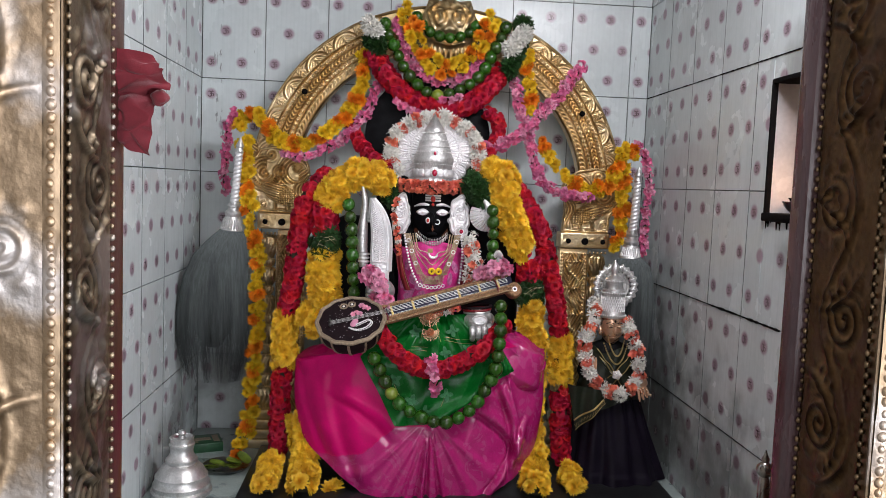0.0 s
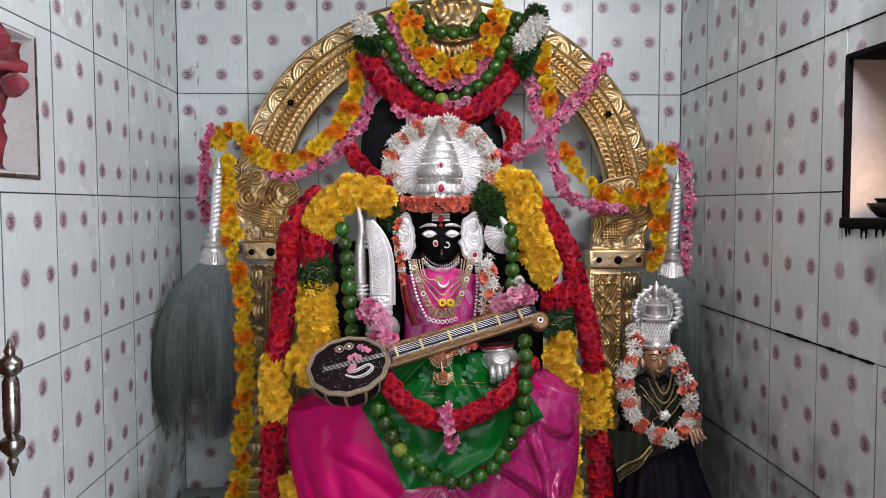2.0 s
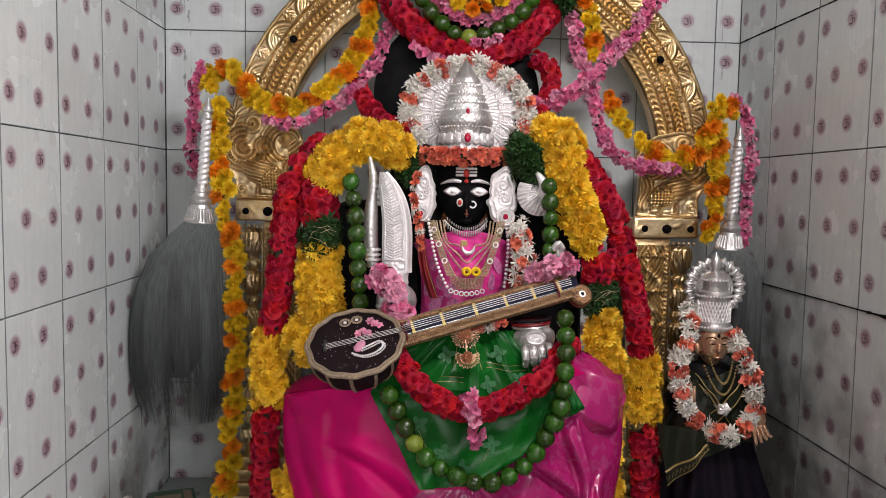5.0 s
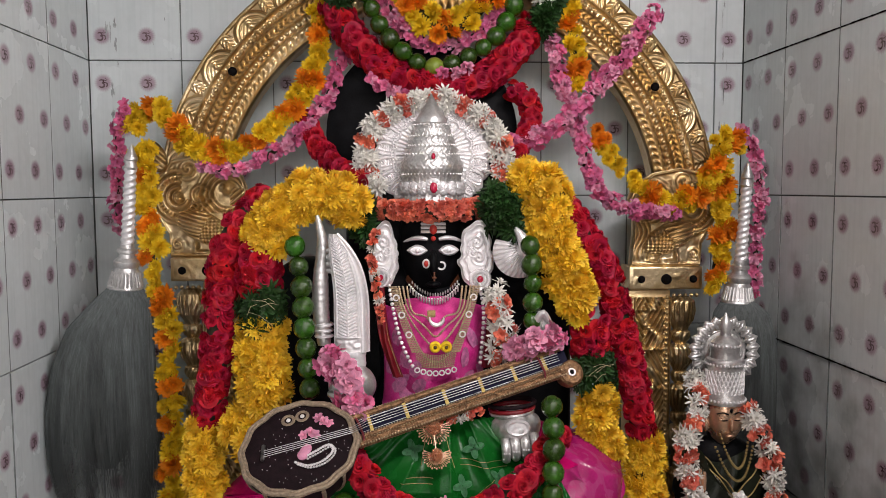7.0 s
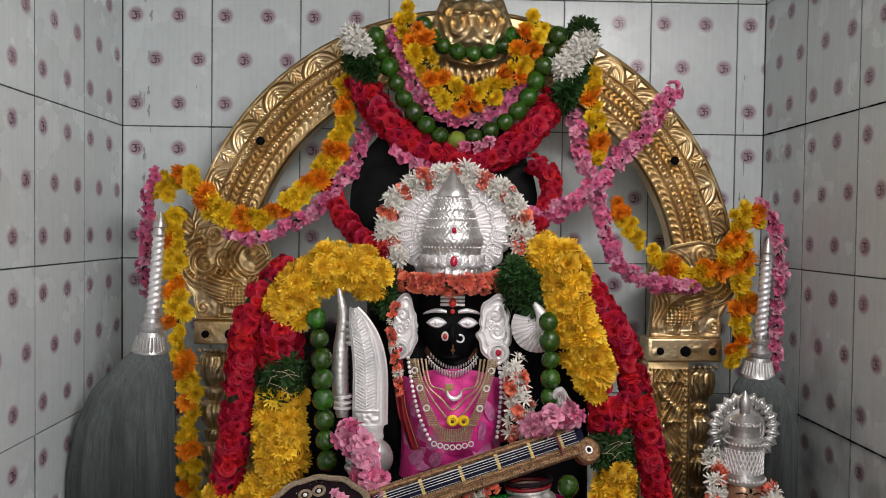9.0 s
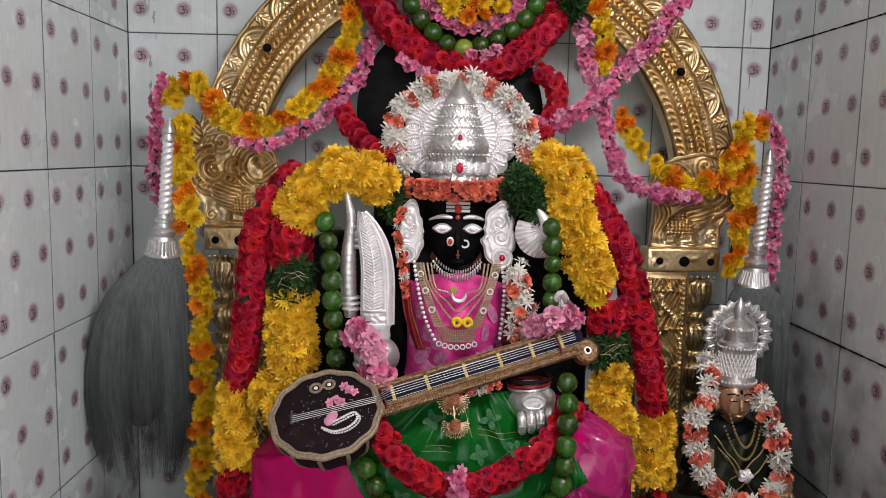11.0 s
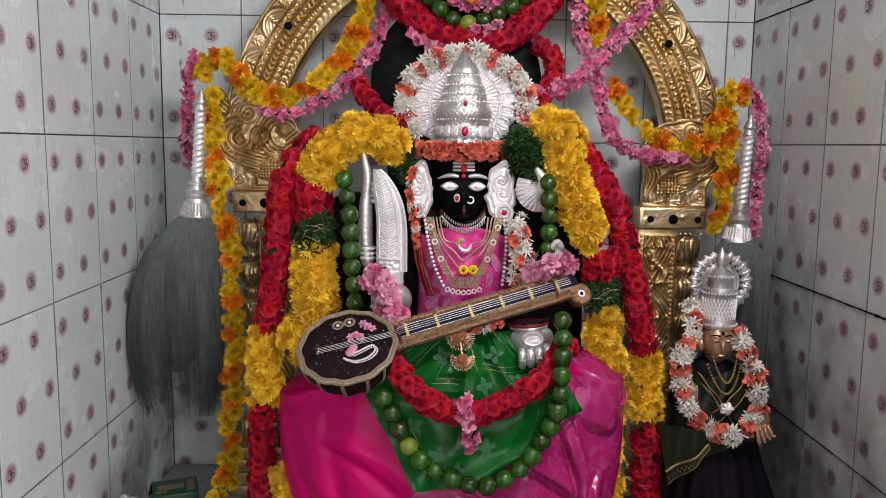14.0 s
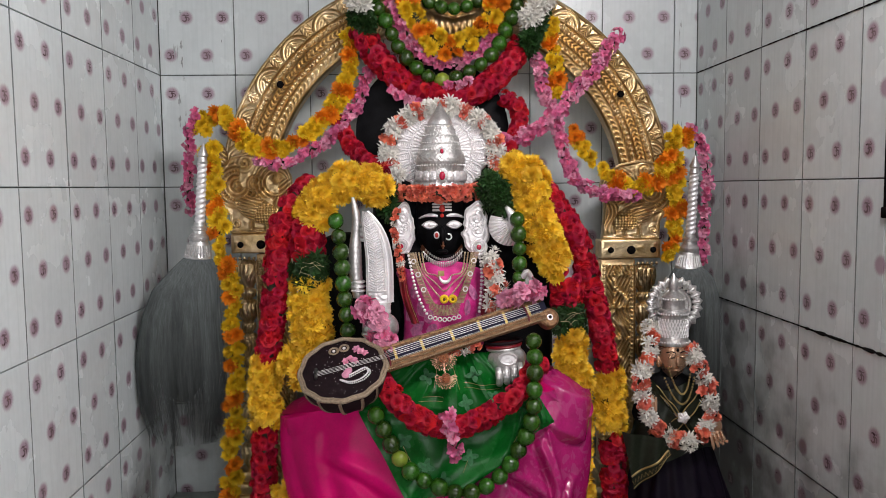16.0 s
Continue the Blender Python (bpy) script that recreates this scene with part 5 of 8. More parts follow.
def woven_satin():
    """Dusky pink satin with paler leaves and scrolls woven into it."""
    m = material("pink_satin_brocade", (0.47, 0.014, 0.160), 0.20, 0, 0.15, 25, 0.10, 500, spec=0.75)
    n, l = m.node_tree.nodes, m.node_tree.links
    b = n["Principled BSDF"]
    old = b.inputs["Base Color"].links[0].from_socket
    geo = n.new("ShaderNodeNewGeometry")
    motif, veins = n.new("ShaderNodeTexNoise"), n.new("ShaderNodeTexWave")
    motif.inputs["Scale"].default_value, motif.inputs["Detail"].default_value, motif.inputs["Distortion"].default_value = 22, 2.0, 2.4
    veins.inputs["Scale"].default_value, veins.inputs["Distortion"].default_value = 45, 9
    for q in (motif, veins):
        l.new(geo.outputs["Position"], q.inputs["Vector"])
    cut = n.new("ShaderNodeMapRange")
    cut.inputs["From Min"].default_value, cut.inputs["From Max"].default_value = 0.545, 0.585
    l.new(motif.outputs["Fac"], cut.inputs["Value"])
    line = n.new("ShaderNodeMapRange")
    line.inputs["To Min"].default_value, line.inputs["To Max"].default_value = 0.75, 1.0
    l.new(veins.outputs["Fac"], line.inputs["Value"])
    mul = n.new("ShaderNodeMath")
    mul.operation = "MULTIPLY"
    l.new(cut.outputs[0], mul.inputs[0])
    l.new(line.outputs[0], mul.inputs[1])
    mixed = n.new("ShaderNodeMix")
    mixed.data_type = "RGBA"
    l.new(mul.outputs[0], mixed.inputs["Factor"])
    l.new(old, mixed.inputs["A"])
    mixed.inputs["B"].default_value = (0.46, 0.046, 0.19, 1)
    l.new(mixed.outputs["Result"], b.inputs["Base Color"])
    return m


WOVEN = woven_satin()
g = Geo().surf(lambda u, v: skirt_point(-1 + 2 * u, v), 220, 120)
for j in range(120):
    for i in range(220):
        u, v = -1 + 2 * (i + 0.5) / 220, (j + 0.5) / 120
        if u > 0.12 or (v > 0.49 and u > -0.20 - 1.2 * (v - 0.49)):
            g.m[j * 220 + i] = 1
part("skirt", g, [SATIN, WOVEN], sari, smooth=180)


def lap(u, v):
    a = skirt_point(-1 + 2 * u, 0)
    return (a[0] + (0.105 - a[0]) * 0.25 * v, a[1] + (2.27 - a[1]) * v, a[2] + 0.030 * math.sin(math.pi * v * 0.6) + 0.004 * math.sin(u * 30 + v * 6))


part("lap_fold", Geo().surf(lap, 90, 14), SATIN, sari, smooth=180)
# knees: gathered cloth over each
for s, cx, cz, r in ((-1, -0.150, 0.985, (0.090, 0.085, 0.060)), (1, 0.362, 1.000, (0.092, 0.095, 0.092))):
    def knee(u, v, s=s, cx=cx, cz=cz, r=r):
        a, b = 2 * math.pi * u, math.pi * (v - 0.5)
        lean = b + 0.55 * s * math.cos(a)
        q = 1 + 0.045 * (1 - 2 * abs(math.sin(3.1 * lean + 0.4)) ** 0.7) + 0.05 * noise.noise(Vector((math.cos(a) * 1.6, math.sin(a) * 1.6, v * 2 + s)))
        return (cx + r[0] * q * math.cos(b) * math.cos(a), 2.165 + r[1] * q * math.cos(b) * math.sin(a), cz + r[2] * q * math.sin(b))
    part("knee_fold", Geo().surf(knee, 110, 70, wrap_u=True), SATIN if s < 0 else WOVEN, sari, smooth=180)
def normal_of(fn, u, v):
    e = 0.01
    a, b, c = Vector(fn(u, v)), Vector(fn(u + e, v)), Vector(fn(u, v + e))
    n = (b - a).cross(c - a).normalized()
    return a, (n if n.y < 0 else -n)


apron = thing("green_cloth", (0.13, 2.05, 0.87), "green silk cloth with woven sprigs spread over the lap", "cloth")


def apron_point(u, v):
    """u across 0 to 1, v from the waist to the pointed hem."""
    top_l, top_r = (0.020, 1.150), (0.262, 1.155)
    mid_l, mid_r = (-0.064, 1.040), (0.346, 1.014)
    bot_l, bot_r = (0.032, 0.872), (0.168, 0.892)
    if v < 0.45:
        k = v / 0.45
        l, r = [top_l[i] + (mid_l[i] - top_l[i]) * k for i in (0, 1)], [top_r[i] + (mid_r[i] - top_r[i]) * k for i in (0, 1)]
    else:
        k = (v - 0.45) / 0.55
        l, r = [mid_l[i] + (bot_l[i] - mid_l[i]) * k for i in (0, 1)], [mid_r[i] + (bot_r[i] - mid_r[i]) * k for i in (0, 1)]
    x, z = l[0] + (r[0] - l[0]) * u, l[1] + (r[1] - l[1]) * u - 0.012 * math.sin(math.pi * u) * (v > 0.4) * (v - 0.4)
    sx = (x - 0.106) / (0.354 if x < 0.106 else 0.350)
    if z < 1.045:
        top = 1.058 + 0.022 * sx - 0.030 * abs(sx) ** 4
        hem = skirt_hem(sx)
        q = max(0, min(1, (top - z) / (top - hem)))
        y = min(skirt_point(sx + e, max(0, min(1, q + d)))[1] for e in (-0.03, 0, 0.03) for d in (-0.04, 0, 0.04)) - 0.008
        y = min(y, 2.095)
    else:
        base = min(skirt_point(sx, d)[1] for d in (0, 0.04, 0.08)) - 0.010
        y = min(base, 2.095) + 0.5 * (z - 1.045)
    f = 0.010 * (1 - abs(math.sin((u - 0.45) * 9 / (0.35 + v))) ** 0.7) * (1 - v) + 0.006 * math.sin(u * 31 - 4 * v) * (1 - v) ** 2 + 0.005 * math.sin(9 * u + 14 * v) + 0.006 * noise.noise(Vector((u * 5, v * 5, 3.1)))
    f += 0.007 * (1 - 2 * abs(math.sin((u - 0.5) * 12 / (0.5 + 0.9 * v))) ** 0.6) * max(0.0, 1 - v * 1.8)
    return (x, y - f - 0.004, z)


part("cloth", Geo().surf(apron_point, 150, 80), GREEN_SILK, apron, smooth=180)
g = Geo()
LINE = []
for u0, v0, u1, v1 in ((0.30, 0.30, 0.42, 0.30), (0.28, 0.33, 0.42, 0.33), (0.55, 0.20, 0.78, 0.22), (0.55, 0.23, 0.78, 0.25), (0.62, 0.38, 0.70, 0.30), (0.86, 0.50, 0.90, 0.62), (0.64, 0.66, 0.68, 0.84), (0.18, 0.66, 0.22, 0.80), (0.47, 0.05, 0.52, 0.24), (0.36, 0.08, 0.36, 0.24)):
    LINE.append([apron_point(u0 + (u1 - u0) * k / 12, v0 + (v1 - v0) * k / 12) for k in range(13)])
for row in LINE:
    part("gold_stripe", Geo().tube([(p[0], p[1] - 0.0006, p[2]) for p in row], 0.0006, 5), ZARI, apron)
SPRIG2 = Geo()
for k in range(4):
    petal(SPRIG2, radians(90 * k), 0, 1.0, 0.70, 0, 0.05, 3)
SPRIG2 = SPRIG2.mesh("brocade_flower", BROCADE, 180)
for u, v in ((0.55, 0.34), (0.72, 0.30), (0.44, 0.46), (0.66, 0.72), (0.20, 0.62), (0.33, 0.78), (0.30, 0.16), (0.63, 0.14), (0.82, 0.36), (0.50, 0.88)):
    p, nn = normal_of(apron_point, u, v)
    piece("brocade_flower", SPRIG2, Matrix.Translation(p + nn * 0.0022) @ nn.to_track_quat("Z", "Y").to_matrix().to_4x4() @ pose(0, 0, 0, 0, 0, SEED.uniform(0, 90)) @ Matrix.Diagonal((0.0175, 0.0175, 0.004, 1)), apron)

blouse = thing("blouse", (0.121, 2.2, 1.15), "magenta silk blouse with pale printed petals", "blouse")


def bust(u, v):
    x = -1 + 2 * u
    half = 0.108 - 0.022 * v * (1 - v) * 2 - 0.012 * (1 - v)
    z = 1.145 + 0.197 * v
    y = 2.235 - 0.080 * (1 - x * x) ** 0.5 * (0.85 + 0.25 * math.sin(math.pi * v)) - 0.004 * math.sin(x * 9 + z * 40) - 0.003 * math.sin(z * 90 - x * 6) + 0.034 * v ** 5
    return (0.122 + half * x, y, z - 0.03 * x * x * v)


part("bodice", Geo().surf(bust, 70, 60), SATIN_PINK, blouse, smooth=180)

for s, rows in ((-1, [(0.026, 1.362), (0.028, 1.330), (0.036, 1.270), (0.058, 1.205)]), (1, [(0.221, 1.345), (0.221, 1.310), (0.218, 1.265), (0.212, 1.220)])):
    line = spline([(x, 2.172, z) for x, z in rows], 0.006)
    g = Geo().surf(lambda u, v, line=line: (line[min(int(v * (len(line) - 1)), len(line) - 1)].x + 0.018 * (u - 0.5), 2.172 - 0.005 * math.sin(math.pi * u) - 0.0025 * math.sin(u * 9 + v * 5), line[min(int(v * (len(line) - 1)), len(line) - 1)].z), 8, len(line) - 1)
    border = part("red_border", g, BORDER_RED, blouse, smooth=180)
    part("gold_edge", Geo().tube([(p.x + 0.006, 2.1705, p.z) for p in line], 0.0007, 5), ZARI, border)


# ---- necklaces ----
def chain(name, label, pts, size, mats, step, y_bow=0.0):
    ob = thing(name, (pts[0][0], 2.15, pts[0][1]), label, "necklace", "necklaces")
    line = spline([(p[0], p[2], p[1]) for p in pts], step)
    g = Geo()
    for p in line:
        g.ball(p, size, 7)
    part("bead_chain", g, mats, ob, kind="stuff")
    return ob


N1 = chain("necklace", "silver collar of small hanging drops", [(0.078, 1.362, 2.205), (0.096, 1.346, 2.190), (0.122, 1.339, 2.182), (0.148, 1.346, 2.190), (0.166, 1.362, 2.205)], 0.0022, SILVER_OLD, 0.0052)
g = Geo()
for k in range(19):
    a = -1 + k / 9
    g.ball((0.122 + 0.042 * a, 2.180 + 0.02 * a * a, 1.3335 + 0.020 * a * a), (0.0017, 0.0022, 0.0050), 8)
    g.ball((0.122 + 0.040 * a + 0.0016, 2.186 + 0.02 * a * a, 1.346 + 0.020 * a * a), (0.0015, 0.0022, 0.0036), 8)
part("drop_fringe", g, SILVER_OLD, N1, kind="stuff")
for k, (w, low, y) in enumerate(((0.062, 1.262, 2.146), (0.055, 1.280, 2.148), (0.048, 1.296, 2.150), (0.068, 1.236, 2.145))):
    chain("necklace", "fine gold chain necklace in several strands", [(0.122 - w, 1.362, 2.175), (0.122 - w * 0.82, 1.322, 2.158), (0.122 - w * 0.35, low + 0.018, y), (0.122, low, y), (0.122 + w * 0.35, low + 0.018, y), (0.122 + w * 0.82, 1.322, 2.158), (0.122 + w, 1.362, 2.175)], 0.0022, CHAIN, 0.0040)
for s in (-1, 1):
    chain("bead_string", "string of pearly beads down the blouse", [(0.122 + s * 0.079, 1.364, 2.180), (0.122 + s * (0.071 if s < 0 else 0.083), 1.32, 2.158), (0.122 + s * (0.058 if s < 0 else 0.081), 1.27, 2.146 if s < 0 else 2.160), (0.122 + s * (0.040 if s < 0 else 0.077), 1.232, 2.138 if s < 0 else 2.155)], 0.0036, SILVER, 0.0084)
# broad gold chain bands with round links, and pale petals laid on the blouse
bands = thing("chain_necklace", (0.122, 2.15, 1.24), "broad gold chain-mail necklace in two bands with medallions", "necklace", "necklaces")
for s in (-1, 1):
    line = spline([(0.122 + s * 0.072, 2.176, 1.362), (0.122 + s * 0.058, 2.156, 1.318), (0.122 + s * 0.046, 2.146, 1.285), (0.122 + s * 0.034, 2.140, 1.255)], 0.004)
    for off in (-0.0062, -0.0037, -0.0012, 0.0013, 0.0038, 0.0063):
        g = Geo()
        for p in spline([(q.x + off, q.y + 0.0008 * abs(off) / 0.004, q.z) for q in line[::3] + [line[-1]]], 0.0032):
            g.ball(tuple(p), 0.0014, 6)
        part("fine_chain", g, CHAIN, bands, kind="stuff")
    for k in (5, 13, 22, 31):
        if k < len(line):
            part("round_link", Geo().tube([(line[k].x + 0.0050 * math.cos(q * 0.6283), line[k].y - 0.0025, line[k].z + 0.0050 * math.sin(q * 0.6283)) for q in range(10)], 0.0014, 6, closed=True), SILVER, bands)
for k in range(23):
    x = -1 + k / 11
    g = Geo()
    for q in range(9):
        g.ball((0.122 + x * (0.036 - 0.006 * q / 8), 2.1395 + 0.004 * x * x, 1.262 - 0.014 * (1 - x * x) - (0.032 - 0.012 * (1 - x * x)) * q / 8), 0.0014, 6)
    part("fine_chain", g, CHAIN, bands, kind="stuff")
PETAL_SHAPE = Geo()
petal(PETAL_SHAPE, 0, 0.0, 1.0, 0.62, 0, 0.0, 5, cup=0.15)
PETAL_SHAPE = PETAL_SHAPE.mesh("printed_petal", material("pale_pink_print", (0.66, 0.20, 0.42), 0.4, 0, 0.35, 120), 180)
for u, v, a in ((0.12, 0.30, 60), (0.16, 0.16, 20), (0.08, 0.48, 100), (0.86, 0.30, 120), (0.82, 0.14, 160), (0.92, 0.46, 80), (0.24, 0.06, -20), (0.74, 0.04, 200), (0.14, 0.64, 70), (0.30, 0.20, 40), (0.70, 0.20, 140), (0.88, 0.62, 110), (0.22, 0.42, 80), (0.78, 0.42, 100), (0.10, 0.20, 30), (0.20, 0.28, 75), (0.28, 0.34, 55), (0.36, 0.12, 10), (0.64, 0.12, 170), (0.80, 0.24, 130), (0.90, 0.18, 150), (0.06, 0.36, 85), (0.94, 0.34, 95)):
    p, nn = normal_of(bust, u, v)
    piece("printed_petal", PETAL_SHAPE, Matrix.Translation(p + nn * 0.0015) @ nn.to_track_quat("Z", "Y").to_matrix().to_4x4() @ pose(0, 0, 0, 0, 0, a) @ Matrix.Diagonal((0.036, 0.036, 0.004, 1)), blouse)
pend = thing("pendant", (0.131, 2.135, 1.26), "yellow coin pendants on a gold necklace", "pendant")
for dx in (-0.009, 0.010):
    part("disc", Geo().medal((0.130 + dx, 1.263), 2.140, lambda a: 0.0098, 0.003, lambda r, a, x, z: 0.002 * math.cos(r * 9), 8, 24), MARI_Y, pend)
    part("disc_boss", Geo().ball((0.130 + dx, 2.1365, 1.263), 0.0032, 8), GOLD_DARK, pend)
lock = thing("pendant", (0.121, 2.145, 1.31), "crescent silver pendant with a gold square", "pendant")
part("square", Geo().box(0.108, 0.122, 2.146, 2.150, 1.313, 1.325, 0.001), ZARI, lock)
part("crescent", Geo().tube([(0.124 + 0.012 * math.cos(radians(a)), 2.145, 1.312 + 0.012 * math.sin(radians(a))) for a in range(170, 380, 15)], [0.001 + 0.003 * math.sin(math.pi * i / 13) for i in range(14)], 8), SILVER, lock)
brooch = thing("breast_ornament", (0.121, 2.14, 1.22), "silver openwork breast ornament with loops", "ornament")
for k in range(7):
    x = 0.090 + 0.0105 * k
    z = 1.224 - 0.006 * math.sin(math.pi * k / 6)
    part("loop", Geo().tube([(x + 0.0042 * math.cos(q * 0.6283), 2.139, z + 0.0042 * math.sin(q * 0.6283)) for q in range(10)], 0.0013, 6, closed=True), SILVER, brooch)
tassel = thing("belt_pendant", (0.117, 2.030, 1.12), "copper filigree pendant of two fringed fans over the green cloth", "pendant")
for cx, cz, y, r in ((0.114, 1.156, 2.036, 0.0265), (0.118, 1.116, 2.024, 0.0220)):
    disc = part("filigree_disc", Geo().medal((cx, cz), y, lambda a, r=r: 0.42 * r * (1 + 0.12 * abs(math.sin(a * 6))), 0.006, lambda q, a, x, z: 0.002 * math.cos(a * 16) * q + 0.002 * math.cos(q * 14), 12, 96), BRONZE, tassel)
    g = Geo()
    for k in range(23):
        a = radians(-200 + 220 * k / 22)
        w = r * (0.92 + 0.08 * (k % 2))
        g.tube([(cx + q * w * math.cos(a), y - 0.002, cz + q * w * math.sin(a)) for q in (0.40, 0.7, 0.95)], [0.0008, 0.0010, 0.0007], 5)
        g.ball((cx + w * math.cos(a), y - 0.002, cz + w * math.sin(a)), 0.0017, 6)
        if k % 2:
            g.ball((cx + 0.62 * w * math.cos(a), y - 0.003, cz + 0.62 * w * math.sin(a)), 0.0015, 6)
    part("fringe", g, BRONZE, disc, kind="stuff")
part("link", Geo().tube([(0.114, 2.034, 1.146), (0.117, 2.028, 1.124)], 0.0012, 6), BRONZE, tassel)

# ---- the lute ----
veena = thing("veena", (-0.08, 1.96, 1.06), "lute in dark velvet edged with gold braid, swan inlay", "lute")
BX, BZ, BY = -0.086, 1.142, 1.965
body_r = 0.086


def facet(a):
    return body_r * (1 + 0.018 * math.cos(12 * a)) * (1.0 - 0.05 * math.sin(a) ** 2)


TILT_B = Matrix.Translation((BX, BY + 0.02, BZ - 0.009)) @ pose(0, 0, 0, -55, -6, 0) @ Matrix.Translation((-BX, -BY - 0.02, -BZ))


def tilted(geo):
    geo.v = [tuple(TILT_B @ Vector(p)) for p in geo.v]
    return geo


bowl = part("bowl", tilted(Geo().surf(lambda u, v: (BX + facet(2 * math.pi * u) * math.cos(math.pi / 2 * v) * math.cos(2 * math.pi * u), BY + 0.088 * math.sin(math.pi / 2 * v), BZ + facet(2 * math.pi * u) * math.cos(math.pi / 2 * v) * math.sin(2 * math.pi * u)), 72, 14, wrap_u=True)), VEENA_BLACK, veena)
part("soundboard", tilted(Geo().medal((BX, BZ), BY, lambda a: facet(a) * 0.97, 0.004, None, 6, 72)), VEENA_BLACK, veena)
for k, (s, dy, r) in enumerate(((1.0, -0.002, 0.0040), (0.945, -0.004, 0.0026))):
    part("braid", tilted(Geo().tube([(BX + s * facet(2 * math.pi * i / 72) * math.cos(2 * math.pi * i / 72), BY + dy, BZ + s * facet(2 * math.pi * i / 72) * math.sin(2 * math.pi * i / 72)) for i in range(72)], r, 8, closed=True)), BRAID, veena)
for a in (-65, -95, -125, -40, -150):
    part("bowl_rib", tilted(Geo().tube([(BX + facet(radians(a)) * math.cos(q) * 1.02 * math.cos(radians(a)), BY + 0.0885 * math.sin(q), BZ + facet(radians(a)) * math.cos(q) * 1.02 * math.sin(radians(a))) for q in (0.05, 0.25, 0.45, 0.65, 0.85, 1.1)], 0.0035, 6, flat=0.5)), BRAID, bowl)
INLAY = BY - 0.0062
g = Geo()
for ring, r in ((0, 0.0024), (1, 0.0020)):
    for p in spline(flat([(-0.090, 1.112), (-0.072, 1.104), (-0.052, 1.108), (-0.038, 1.120), (-0.036, 1.132), (-0.044, 1.136), (-0.060, 1.128), (-0.076, 1.120)], INLAY), 0.0042):
        g.ball((p.x + (0.0035 * ring), p.y, p.z - 0.0042 * ring), (r, 0.0014, r), 6)
swan = part("swan_inlay", tilted(g), SILVER, veena, "silver sequin swan", kind="stuff")
part("swan_head", tilted(Geo().medal((-0.080, 1.124), INLAY, lambda a: 0.0080 + 0.012 * max(0, math.sin(a + 0.5)) ** 4, 0.003, None, 5, 24)), OLEANDER_PALE, swan)
for x, z, r, mat in ((-0.104, 1.190, 0.0085, BRAID), (-0.083, 1.195, 0.0085, BRAID)):
    part("sequin_ring", tilted(Geo().tube([(x + r * math.cos(q * 0.4488), INLAY, z + r * math.sin(q * 0.4488)) for q in range(14)], 0.0026, 6, closed=True, flat=0.6)), mat, veena)
    part("sequin", tilted(Geo().ball((x, INLAY, z), (0.0036, 0.002, 0.0036), 8)), WHITE, veena)
rng, g = random.Random(21), Geo()
for k in range(90):
    a, r = rng.uniform(0, 6.283), 0.078 * math.sqrt(rng.random())
    g.ball((BX + r * math.cos(a), BY - 0.0046, BZ + r * math.sin(a)), rng.uniform(0.0004, 0.0008), 5)
part("glitter", tilted(g), SILVER, veena, "sparse silver glitter", kind="stuff")
# neck, from the body up to the pegbox
NA, NB = Vector((-0.010, 2.020, 1.156)), Vector((0.338, 2.125, 1.240))
ax = (NB - NA).normalized()
up = Vector((0, 0, 1)) - ax * ax.z
up = (up.normalized() + Vector((0, 0.50, 0))).normalized()
up = (up - ax * up.dot(ax)).normalized()
side = ax.cross(up).normalized()
if side.y > 0:
    side = -side
n_len = (NB - NA).length


def along(s, a, b):
    """s along the neck, a up across it, b out towards the viewer."""
    return tuple(NA + ax * (s * n_len) + up * a + side * b)


def bar(s0, s1, a0, a1, b0, b1, mat, name, parent, k=1):
    g = Geo()
    rows = []
    for i in range(k + 1):
        s = s0 + (s1 - s0) * i / k
        rows += [along(s, a0, b0), along(s, a1, b0), along(s, a1, b1), along(s, a0, b1)]
    faces = [(0, 1, 2, 3), tuple(4 * k + j for j in (3, 2, 1, 0))]
    for i in range(k):
        for j in range(4):
            faces.append((4 * i + j, 4 * i + (j + 1) % 4, 4 * i + 4 + (j + 1) % 4, 4 * i + 4 + j))
    g.add(rows, faces)
    return part(name, g, mat, parent, smooth=30)


neck = bar(0.0, 1.0, -0.022, 0.020, -0.018, 0.012, WOOD_DARK, "neck", veena)
bar(0.0, 1.0, -0.008, 0.0165, 0.0121, 0.0150, NAVY, "fretboard", neck)
# two thin bars imitate the pale reflections along the fretboard
for a in (-0.0062, 0.0128):
    bar(0.02, 0.97, a, a + 0.0010, 0.0149, 0.0154, STEEL, "inlay_strip", neck)
part("braid", Geo().tube([along(k / 150, 0.0195, 0.013) for k in range(151)], [0.0046 + 0.0008 * (k % 2) for k in range(151)], 8), BRAID_GOLD, neck)
part("braid", Geo().tube([along(k / 150, -0.0115, 0.0135) for k in range(151)], [0.0036 + 0.0007 * (k % 2) for k in range(151)], 8), BRAID_GOLD, neck)
part("braid", Geo().tube([along(k / 150, -0.0205, 0.010) for k in range(151)], [0.0072 + 0.0010 * (k % 2) for k in range(151)], 8), BRAID_GOLD, neck)
part("neck_wrap", Geo().tube([along(0.004, -0.026, 0.010), along(0.002, -0.014, 0.0205), along(-0.004, 0.004, 0.0215), along(-0.010, 0.022, 0.016)], 0.0042, 8, flat=0.4), CHAIN, neck)
for a, b, r in ((0.0245, 0.0135, 0.0016), (-0.0085, 0.0165, 0.0014), (-0.0150, 0.0160, 0.0014), (-0.0240, 0.0178, 0.0018)):
    g = Geo()
    for k in range(86):
        g.ball(along(k / 85, a, b), r, 6)
    part("sequin_line", g, CHAIN, neck, kind="stuff")
